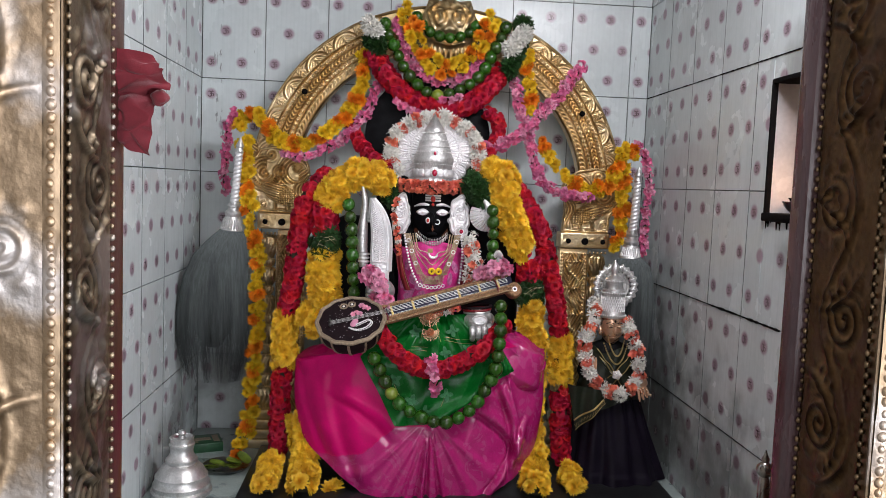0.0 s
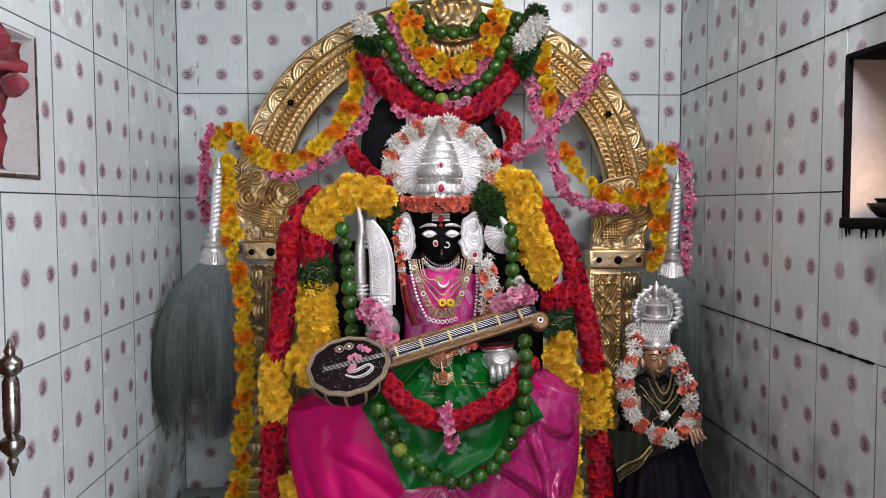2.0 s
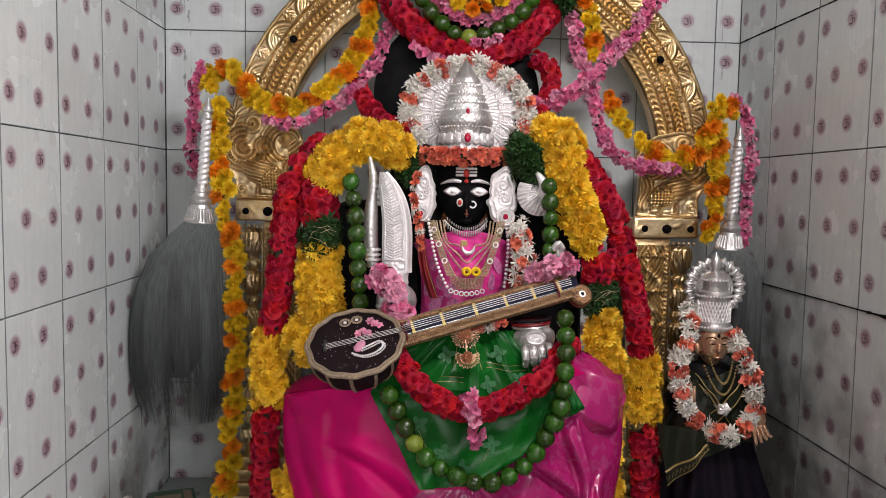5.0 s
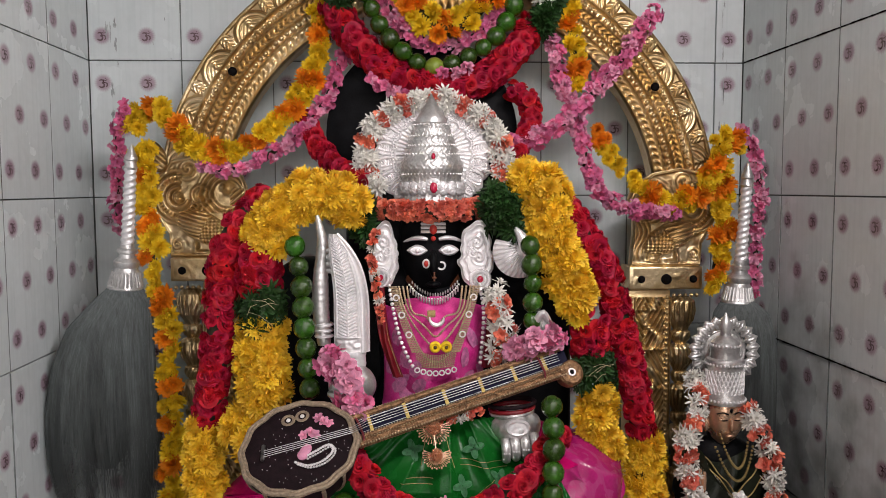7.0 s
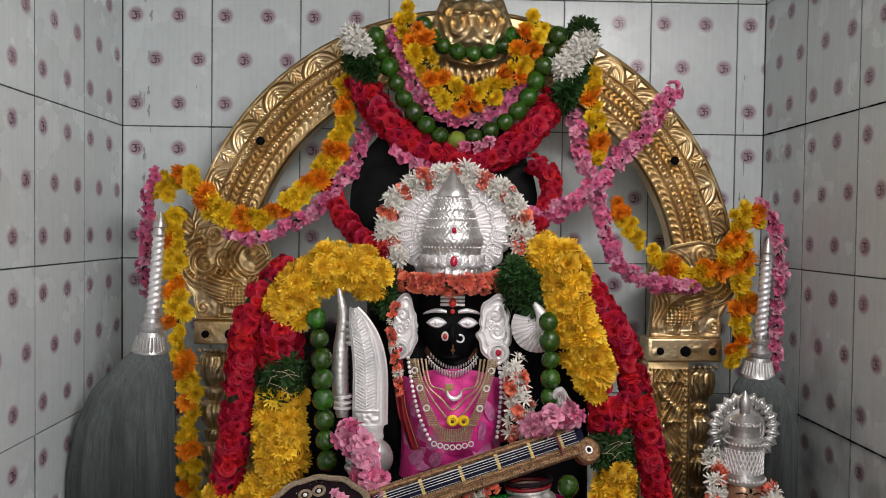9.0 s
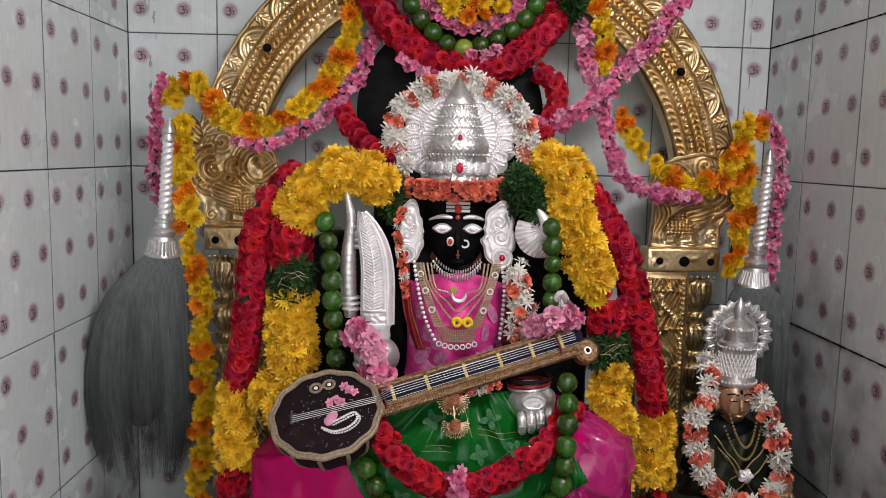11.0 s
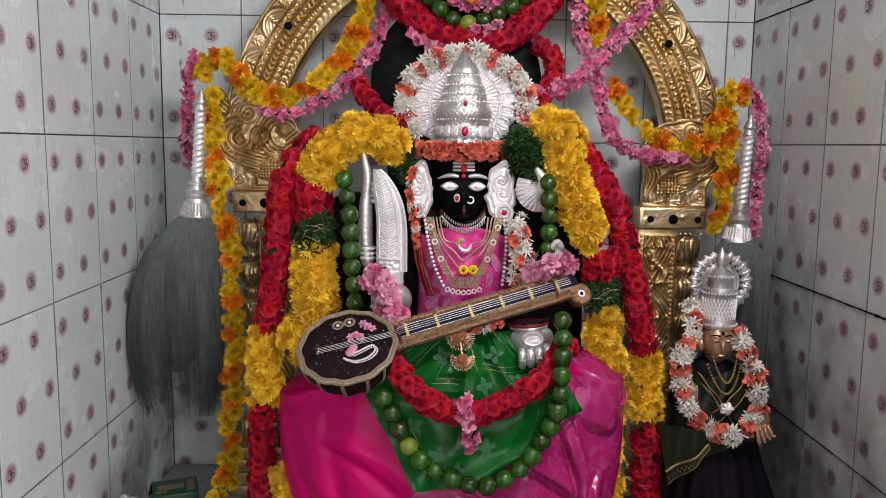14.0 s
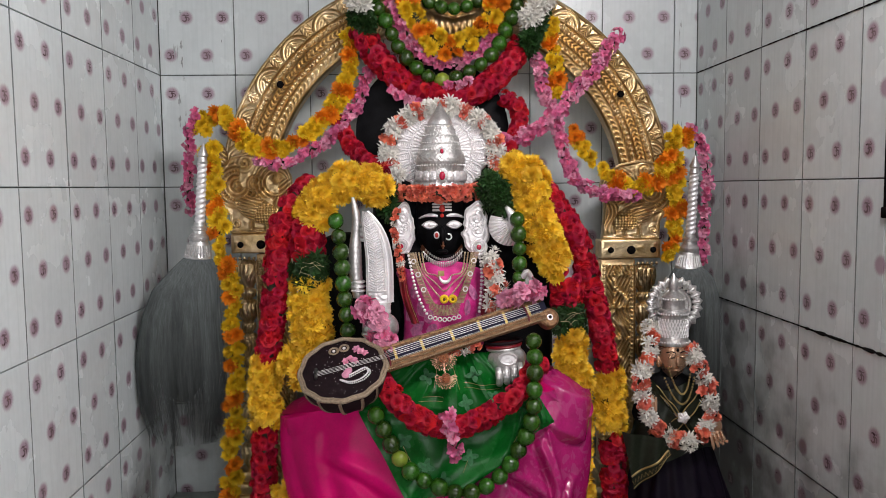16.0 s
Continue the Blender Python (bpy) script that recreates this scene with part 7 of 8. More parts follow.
for label, line, r in (("bunch of pink oleander on a silver wrist", [(-0.052, 1.258, 2.075), (-0.030, 1.245, 2.055), (-0.016, 1.222, 2.045), (-0.010, 1.192, 2.045), (-0.004, 1.172, 2.045)], 0.020), ("bunch of pink oleander behind the lute neck", [(0.250, 1.262, 2.11), (0.275, 1.275, 2.10), (0.298, 1.285, 2.10), (0.318, 1.277, 2.115)], 0.012)):
    ob = garland("oleander_bunch", label, (line[0][0], line[0][2], line[0][1]))
    strung(ob, flat(line, 0), r, [(9, [OLES[2], OLES[0], OLES[2]], 0.0165, 0.010)], ring=4, arc=85, loose=0.008)
# loose petals on the lute
loose = garland("oleander_petals", "few loose pink oleander flowers lying on the lute", (-0.06, 1.92, 1.18))
for x, z in ((-0.079, 1.158), (-0.070, 1.163), (-0.062, 1.157), (-0.050, 1.180), (-0.058, 1.187), (-0.043, 1.175)):
    piece("oleander_flower", OLES[2], aimed(TILT_B @ Vector((x, BY - 0.006, z)), (SEED.uniform(-0.4, 0.4), -0.7, 0.8), 0.0088), loose)


# ---- yak-tail fans ----
def yak_fan(tip, collar, hair, seed):
    """tip and collar: ends of the silver handle; hair: rows (height, middle x, half width, half depth)."""
    ob = thing("yak_tail_fan", (collar[0], collar[1], hair[-1][0]), "grey yak-tail fan hanging from a twisted silver handle", "fan", "yak-tail fans")
    tip, collar = Vector(tip), Vector(collar)
    d = tip - collar
    n = d.length
    q = d.to_track_quat("Z", "Y").to_matrix().to_4x4()
    prof = [(0.032, 0.0), (0.033, 0.003), (0.031, 0.006), (0.028, 0.016), (0.024, 0.034), (0.021, 0.042), (0.0235, 0.045), (0.0235, 0.053), (0.020, 0.057), (0.0155, 0.061), (0.0145, 0.068), (0.018, 0.071), (0.018, 0.076), (0.0135, 0.079), (0.0120, 0.088)]
    part("collar", Geo().lathe(prof, 32, tuple(collar), turn=q), SILVER_OLD, ob)
    g = Geo()
    for k in range(26):
        a = 2 * math.pi * k / 26
        m = Matrix.Translation(collar) @ q
        g.tube([tuple(m @ Vector((r * math.cos(a), r * math.sin(a), z))) for r, z in ((0.0312, 0.007), (0.0282, 0.017), (0.0242, 0.034))], 0.0022, 5)
    part("fluting", g, SILVER_OLD, ob, kind="stuff")

    def twist(u, v):
        a, z = 2 * math.pi * u, 0.086 + (n - 0.132) * v
        r = (0.0118 - 0.0012 * v) * (1 + 0.11 * math.cos(2 * a - z * 520))
        return tuple(Matrix.Translation(collar) @ q @ Vector((r * math.cos(a), r * math.sin(a), z)))
    part("shaft", Geo().surf(twist, 32, 120, wrap_u=True), SILVER, ob)
    part("finial", Geo().lathe([(0.0105, n - 0.048), (0.0128, n - 0.044), (0.0105, n - 0.040), (0.0100, n - 0.032), (0.0126, n - 0.029), (0.0124, n - 0.026), (0.0090, n - 0.019), (0.0040, n - 0.007), (0.0008, n)], 20, tuple(collar), turn=q), SILVER_OLD, ob)

    def body(u, v):
        s = 0.80 * v * (len(hair) - 1)
        i = min(int(s), len(hair) - 2)
        z, x, w, dpt = [hair[i][k] + (hair[i + 1][k] - hair[i][k]) * (s - i) for k in range(4)]
        a = 2 * math.pi * u
        q2 = (0.86 + 0.02 * math.sin(a * 11 + v * 3) + 0.015 * math.sin(a * 23 - v * 5)) * (1 - 0.80 * max(0, (v - 0.62) / 0.38) ** 1.5)
        return (x + w * q2 * math.cos(a), collar.y + dpt * q2 * math.sin(a), z)
    part("hair_core", Geo().surf(body, 90, 24, wrap_u=True), HAIR, ob, smooth=180)
    rng, g = random.Random(seed), Geo()
    for k in range(5200):
        a = rng.uniform(0, 2 * math.pi)
        a = a if math.sin(a) < 0.35 else -a
        rad = rng.uniform(0.84, 1.06)
        v1 = min(1.0, rng.uniform(0.45, 1.05) + 0.30 * noise.noise(Vector((math.cos(a) * 4, math.sin(a) * 4, seed))))
        v0 = 0.0 if rng.random() < 0.6 else rng.uniform(0, 0.3)
        w = rng.uniform(0.0002, 0.0006)
        wob, ph = rng.uniform(0, 0.14), rng.uniform(0, 6)
        verts = []
        for i in range(8):
            v = v0 + (v1 - v0) * i / 7
            s = min(v, 1.0) * (len(hair) - 1)
            j = min(int(s), len(hair) - 2)
            z, x, hw, dpt = [hair[j][c] + (hair[j + 1][c] - hair[j][c]) * (s - j) for c in range(4)]
            aa = a + wob * math.sin(ph + 5 * v)
            px, py = x + hw * rad * math.cos(aa), collar.y + dpt * rad * math.sin(aa)
            px = min(max(px, XL + 0.003), XR - 0.003)
            ww = w * (1 - 0.85 * i / 7)
            verts += [(px - ww, py, z), (px + ww, py, z)]
        g.add(verts, [(2 * i, 2 * i + 1, 2 * i + 3, 2 * i + 2) for i in range(7)])
    part("hair", g, HAIR, ob, kind="stuff", smooth=180)


yak_fan((-0.437, 2.330, 1.617), (-0.463, 2.345, 1.343), [(1.350, -0.463, 0.026, 0.026), (1.318, -0.471, 0.052, 0.046), (1.27, -0.493, 0.075, 0.060), (1.20, -0.508, 0.089, 0.068), (1.10, -0.513, 0.100, 0.074), (1.03, -0.512, 0.102, 0.072), (0.97, -0.510, 0.097, 0.062), (0.895, -0.507, 0.080, 0.046)], 3)
yak_fan((0.757, 2.365, 1.580), (0.750, 2.385, 1.297), [(1.305, 0.750, 0.026, 0.026), (1.275, 0.758, 0.052, 0.046), (1.23, 0.763, 0.060, 0.058), (1.15, 0.766, 0.061, 0.064), (1.05, 0.767, 0.060, 0.064), (0.95, 0.768, 0.058, 0.060), (0.85, 0.768, 0.050, 0.050)], 4)

# ---- the small image beside the arch ----
SX, SY = 0.655, 2.215
g = Geo()
g.lathe([(0.10, PLAT), (0.095, 0.80), (0.075, 0.92), (0.062, 0.98), (0.060, 1.03), (0.052, 1.055), (0.022, 1.068), (0.020, 1.08)], 28, (SX, SY + 0.02, 0), squash=0.7)
g.lathe([(0.001, 1.060), (0.010, 1.062), (0.022, 1.074), (0.032, 1.092), (0.0360, 1.116), (0.0345, 1.138), (0.027, 1.152), (0.001, 1.160)], 28, (SX, SY, 0), squash=0.95, mat=1)
g.ball((SX, SY - 0.0345, 1.104), (0.0046, 0.007, 0.013), 10, 1)
g.ball((SX, SY - 0.0315, 1.084), (0.0085, 0.004, 0.0030), 10, 1)
g.ball((SX, SY - 0.0350, 1.131), (0.0028, 0.002, 0.0045), 8, 0)
for s in (-1, 1):
    g.ball((SX + s * 0.0135, SY - 0.0305, 1.114), (0.0080, 0.003, 0.0034), 10, 1)
    g.tube([(SX + s * 0.006, SY - 0.0340, 1.1135), (SX + s * 0.0135, SY - 0.0335, 1.1125), (SX + s * 0.021, SY - 0.0300, 1.1140)], 0.0011, 5, 0)
    g.tube([(SX + s * 0.005, SY - 0.0345, 1.124), (SX + s * 0.0135, SY - 0.0335, 1.1275), (SX + s * 0.024, SY - 0.0275, 1.124)], 0.0012, 5, 0)
    g.ball((SX + s * 0.034, SY - 0.005, 1.098), (0.007, 0.006, 0.014), 10, 1)
for s, pts in ((-1, [(-0.055, 1.035, 0.0), (-0.085, 0.985, -0.02), (-0.075, 0.985, -0.06)]), (1, [(0.055, 1.035, 0.0), (0.085, 0.98, -0.02), (0.072, 0.965, -0.06)])):
    g.tube(spline([(SX + p[0], SY + p[2], p[1]) for p in pts], 0.01), 0.016, 10)
for k in range(4):   # raised hand
    g.tube([(SX - 0.083 + 0.0075 * k, SY - 0.066, 1.000), (SX - 0.084 + 0.0078 * k, SY - 0.068, 1.018 + 0.004 * (k in (1, 2))), (SX - 0.083 + 0.0078 * k, SY - 0.066, 1.032 + 0.006 * (k in (1, 2)))], [0.0045, 0.0042, 0.003], 8, 1)
g.ball((SX - 0.072, SY - 0.062, 0.992), (0.017, 0.009, 0.018), 12, 1)
for k in range(4):   # open hand, fingers down
    g.tube([(SX + 0.062 + 0.0085 * k, SY - 0.070, 0.952), (SX + 0.066 + 0.0095 * k, SY - 0.078, 0.932), (SX + 0.070 + 0.0105 * k, SY - 0.080, 0.912 + 0.006 * k)], [0.005, 0.0045, 0.003], 8, 1)
g.ball((SX + 0.074, SY - 0.066, 0.962), (0.020, 0.010, 0.017), 12, 1)
solid("bronze_statue", g, [STONE, BRONZE], "small dressed bronze temple image with open palms", "statue", smooth=60)

small_crown = thing("crown", (SX, SY, 1.14), "small tall silver crown with bands of beading", "crown")
part("crown_body", Geo().lathe([(0.036, 1.138), (0.038, 1.142), (0.0365, 1.150), (0.034, 1.154), (0.033, 1.175), (0.032, 1.205), (0.034, 1.209), (0.035, 1.214), (0.033, 1.219), (0.027, 1.222), (0.025, 1.238), (0.027, 1.242), (0.0255, 1.250), (0.018, 1.256), (0.010, 1.262), (0.009, 1.268), (0.012, 1.276), (0.010, 1.286), (0.005, 1.296), (0.001, 1.304)], 36, (SX, SY, 0)), SILVER_OLD, small_crown)
for z, r, k in ((1.146, 0.0375, 34), (1.2115, 0.0345, 32), (1.245, 0.0262, 24)):
    g = Geo()
    for i in range(k):
        g.ball((SX + r * math.cos(2 * math.pi * i / k), SY + r * math.sin(2 * math.pi * i / k), z), 0.0026, 6)
    part("beading", g, SILVER, small_crown, kind="stuff")
g = Geo()
for k in range(15):
    a = radians(-176 + 12.3 * k)
    for lean in (-0.10, 0.10):
        g.tube([(SX + 0.0338 * math.cos(a + lean * (q - 2.5)), SY + 0.0338 * math.sin(a + lean * (q - 2.5)), 1.158 + 0.0085 * q) for q in range(6)], 0.0012, 5)
part("chasing", g, SILVER, small_crown, kind="stuff")
small_halo = thing("halo_plate", (0.672, 2.265, 1.22), "small silver sunburst halo with pointed petals", "halo")
part("plate", Geo().medal((0.674, 1.222), 2.268, lambda a: 0.044, 0.008, lambda r, a, x, z: 0.003 * math.cos(r * 18), 14, 60), SILVER_OLD, small_halo)
RAY = Geo().medal((0, 0.012), 0, lambda a: 1 / (abs(math.cos(a)) / 0.0100 + abs(math.sin(a)) / 0.0195), 0.005, lambda r, a, x, z: 0.0015 * math.cos(x * 1500), 6, 28).mesh("ray", SILVER_OLD, 180)
for k in range(22):
    a = 360 * k / 22
    piece("ray", RAY, Matrix.Translation((0.674 + 0.047 * math.sin(radians(a)), 2.262, 1.222 + 0.047 * math.cos(radians(a)))) @ pose(0, 0, 0, 0, a, 0) @ Matrix.Diagonal((1.5, 1, 0.72, 1)), small_halo)

robe = thing("robe", (SX, SY, PLAT), "dark purple silk robe reaching the platform", "robe")


def robe_point(u, v):
    a = radians(185 + 170 * u)
    z = 0.955 - (0.955 - PLAT - 0.006) * v
    w = 0.075 + 0.070 * v + 0.008 * math.sin(a * 9 + v * 4) * v + 0.004 * math.sin(a * 17)
    x = SX + 0.022 * v + w * 1.05 * math.cos(a)
    return (min(x, XR - 0.01), SY + 0.02 + w * 0.85 * math.sin(a) * (1 if v < 0.9 else 1.03), z)


part("skirt", Geo().surf(robe_point, 110, 50), DARK_CLOTH, robe, smooth=180)


def shawl_point(u, v):
    """Green drape over shoulder and hip, with a woven border."""
    a = radians(190 + 160 * u)
    z = 1.048 - 0.135 * v - 0.03 * (1 - u) * v
    w = 0.062 + 0.045 * v * (1.15 - 0.3 * u) + 0.004 * math.sin(a * 8 + v * 5)
    return (SX + w * 1.02 * math.cos(a), SY + 0.012 + w * 0.82 * math.sin(a), z + 0.010 * math.sin(a * 4))


shawl = part("shawl", Geo().surf(shawl_point, 90, 30), OLIVE_CLOTH, robe, "dark green brocade shawl", smooth=180)
part("sash", Geo().surf(lambda u, v: (SX - 0.065 + 0.085 * u + 0.02 * v, SY - 0.062 - 0.006 * math.sin(math.pi * u), 1.045 - 0.075 * u - 0.030 * v + 0.004 * math.sin(u * 12)), 30, 8), OLIVE_CLOTH, robe, smooth=180)


for k in range(2):
    def band(u, v, k=k):
        m = 1 if k else -1
        return (SX + m * (0.052 - 0.070 * u) + 0.010 * (v - 0.5), SY - 0.058 - 0.012 * math.sin(math.pi * u) - 0.003 * k, 1.058 - 0.085 * u - 0.024 * v + 0.002 * math.sin(u * 14 + v * 5))
    fold_b = part("chest_fold", Geo().surf(band, 30, 8), OLIVE_CLOTH, robe, smooth=180)
    for v in (0.08, 0.92):
        part("border_band", Geo().tube([(p[0], p[1] - 0.001, p[2]) for p in (band(q / 20, v) for q in range(21))], 0.0013, 5), ZARI, fold_b)


def hip_flap(u, v):
    """A fold at the hip: u along its woven edge, v down to it."""
    x = (0.516 + 0.090 * u) * (1 - v) + (0.545 + 0.078 * u) * v
    z = (0.958 - 0.010 * u) * (1 - v) + (0.822 + 0.085 * u) * v
    return (x, 2.120 - 0.010 * math.sin(math.pi * u) + 0.02 * (1 - u) - 0.006 * math.sin(9 * u + 3 * v), z)


flap = part("hip_fold", Geo().surf(hip_flap, 30, 20), OLIVE_CLOTH, robe, "green brocade fold with gold border", smooth=180)
for v, r in ((0.76, 0.0026), (0.97, 0.0008)):
    part("border_band", Geo().tube([(p[0], p[1] - 0.001, p[2]) for p in (hip_flap(k / 30, v) for k in range(31))], r, 6, flat=0.4), ZARI, flap)
zig = [hip_flap(k / 24, 0.84 + 0.09 * (k % 2)) for k in range(25)]
part("zigzag", Geo().tube([(p[0], p[1] - 0.001, p[2]) for p in zig], 0.0006, 4), ZARI, flap)
small_neck = thing("necklace", (SX, 2.14, 1.03), "silver and gold necklace on the small image", "necklace", "necklaces")
for w, low, m in ((0.045, 0.985, SILVER_OLD), (0.034, 1.015, ZARI), (0.026, 1.038, ZARI)):
    g = Geo()
    for k in range(31):
        a = -1 + k / 15
        g.ball((SX + w * a, 2.150 + 0.02 * a * a - 0.004, low + 0.055 * a * a), 0.0026, 6)
    part("bead_chain", g, m, small_neck, kind="stuff")
part("pendant", Geo().medal((SX + 0.002, 0.985), 2.142, lambda a: 0.013 * (1 + 0.15 * math.cos(5 * a)), 0.005, lambda r, a, x, z: 0.002 * math.cos(a * 8), 8, 30), SILVER, small_neck)
small_g = garland("jasmine_garland", "white jasmine and orange crossandra garland on the small image", (SX, 2.15, 0.92))
strung(small_g, flat([(0.605, 1.180, 2.225), (0.594, 1.145, 2.180), (0.568, 1.090, 2.160), (0.562, 1.035, 2.150), (0.582, 0.985, 2.140), (0.618, 0.950, 2.135), (0.662, 0.934, 2.130), (0.702, 0.956, 2.135), (0.717, 1.000, 2.140), (0.713, 1.055, 2.150), (0.698, 1.095, 2.165), (0.690, 1.135, 2.195)], 0), 0.011, [(0.028, JASS, 0.0140, 0.009), (0.022, CROS, 0.0140, 0.009), (0.026, JASS, 0.0140, 0.009), (0.014, CROS, 0.0145, 0.009)], ring=3, arc=85, loose=0.008)


# ---- doorway: embossed metal over the frame ----
door_frame = thing("door_1", (0.1, 0.85, 0), "doorway clad in embossed brass with beaded edges", "doorway", kind="structure")
Z0, Z1 = 0.0, DOOR_TOP


def repousse(x, z, w, pitch):
    """Beaten relief: broad leaves with sharp rims, a vine, and small hammered lumps."""
    h = 0.55 * scrolls(x, z, w, pitch)
    k = math.floor(z / (pitch * 0.8))
    for c in (k - 1, k, k + 1):
        side = 1 if c % 2 == 0 else -1
        dx, dz = x - side * 0.25 * w, z - (c + 0.3) * pitch * 0.8
        turn = 0.6 * side
        p, q = dx * math.cos(turn) + dz * math.sin(turn), -dx * math.sin(turn) + dz * math.cos(turn)
        bow = q + 7.0 * p * p * side
        h += 0.9 * ridge(bow, 0.0045) * ridge(p, 0.6 * w) + 0.55 * ridge(bow - 0.016, 0.007) * ridge(p, 0.5 * w) * (0.6 + 0.4 * math.cos(p * 420))
    h += 0.16 * noise.noise(Vector((x * 40, z * 40, 2.0))) + 0.05 * noise.noise(Vector((x * 150, z * 150, 5.0)))
    return h


def emboss(name, fn, w, z0, z1, mat, pitch, depth, label=""):
    """A strip of relief: fn(across -1..1, height, relief) gives its points."""
    nz = int((z1 - z0) / 0.0028)
    return part(name, Geo().surf(lambda u, v: fn(-1 + 2 * u, z0 + (z1 - z0) * v, depth * repousse((-1 + 2 * u) * w, z0 + (z1 - z0) * v, w, pitch) * min(1, (1 - abs(-1 + 2 * u)) * 6)), 44, nz), mat, door_frame, label, smooth=180)


def bead_line(x, y, size, step, mat, z0=0.7, z1=DOOR_TOP):
    """Worn beads, oblong and uneven, half sunk in their strip."""
    g, r2 = Geo(), random.Random(int(1000 * abs(x)) + 3)
    for i in range(int((z1 - z0) / step)):
        k = r2.uniform(0.75, 1.12)
        g.ball((x + r2.uniform(-0.0006, 0.0006), y, z0 + i * step + r2.uniform(-0.001, 0.001)), (size * k, size * 0.75 * k, size * 1.15 * k), 8)
    part("beading", g, mat, door_frame, kind="stuff")


F = 0.788   # front plane of the cladding
emboss("front_panel", lambda s, z, h: (DOOR_L - 0.076 + 0.057 * s, F - h, z), 0.057, 0.55, Z1, CLAD_FRONT, 0.19, 0.0080, "worn silvery brass panel with large scrolls")
emboss("front_panel", lambda s, z, h: (DOOR_R + 0.098 + 0.060 * s, F - h, z), 0.060, 0.55, Z1, CLAD_FRONT, 0.19, 0.0080, "worn silvery brass panel with large scrolls")
emboss("reveal_panel", lambda s, z, h: (DOOR_L + h, 0.862 + 0.058 * s, z), 0.058, 0.55, Z1, CLAD_LEFT, 0.11, 0.0075, "dull carved brass reveal, its shade in the colour")
emboss("reveal_panel", lambda s, z, h: (DOOR_R - h, 0.868 + 0.060 * s, z), 0.060, 0.55, Z1, CLAD_RIGHT, 0.13, 0.009, "dark carved brass reveal with gold crests, its shade in the colour")
g = Geo().box(DOOR_L - 0.27, DOOR_L - 0.002, F + 0.002, DOOR_Y + 0.02, Z0, Z1).box(DOOR_L - 0.026, DOOR_L - 0.002, DOOR_Y + 0.02, 0.928, Z0, Z1, 0.003)
part("jamb", g, GOLD_DARK, door_frame)
g = Geo().box(DOOR_R + 0.002, DOOR_R + 0.29, F + 0.002, DOOR_Y + 0.02, Z0, Z1).box(DOOR_R + 0.002, DOOR_R + 0.03, DOOR_Y + 0.02, 0.936, Z0, Z1, 0.003)
part("jamb", g, GOLD_DARK, door_frame)
part("lintel", Geo().box(DOOR_L - 0.27, DOOR_R + 0.29, F, 0.936, DOOR_TOP, DOOR_TOP + 0.2, 0.006), GOLD_DARK, door_frame)
part("threshold", Geo().box(DOOR_L, DOOR_R, F, 0.98, 0, 0.06, 0.006), WOOD_DARK, door_frame)
for x in (DOOR_L - 0.0105, DOOR_R + 0.0125):
    part("bead_strip", Geo().surf(lambda u, v, x=x: (x + 0.0085 * (2 * u - 1), F - 0.0015 * math.sin(math.pi * u) - 0.0012 * noise.noise(Vector((u * 3, v * 90, x))), 0.55 + (Z1 - 0.55) * v), 8, 400), CLAD_FRONT, door_frame, smooth=180)
    bead_line(x, F - 0.0010, 0.0050, 0.0125, CLAD_FRONT)
part("edge_strip", Geo().tube([(DOOR_L - 0.0010, F + 0.002, Z0 + k * 0.1) for k in range(21)], 0.0018, 8), CLAD_FRONT, door_frame)
part("edge_strip", Geo().tube([(DOOR_R + 0.0010, F + 0.002, Z0 + k * 0.1) for k in range(21)], 0.0018, 8), CLAD_FRONT, door_frame)
for x, y, m in ((DOOR_L + 0.001, 0.801, CLAD_LEFT), (DOOR_L + 0.001, 0.923, CLAD_LEFT), (DOOR_R - 0.001, 0.803, GOLD_DARK), (DOOR_R - 0.001, 0.931, GOLD_DARK)):
    bead_line(x, y, 0.0034, 0.0125, m)
part("door_stop", Geo().box(DOOR_R - 0.010, DOOR_R + 0.035, 0.938, 0.982, 0.06, DOOR_TOP, 0.010), WOOD_GREY, door_frame, "post with worn purplish paint")
part("door_stop", Geo().box(DOOR_L - 0.035, DOOR_L - 0.004, 0.930, 0.982, 0.06, DOOR_TOP, 0.006), WOOD_DARK, door_frame)


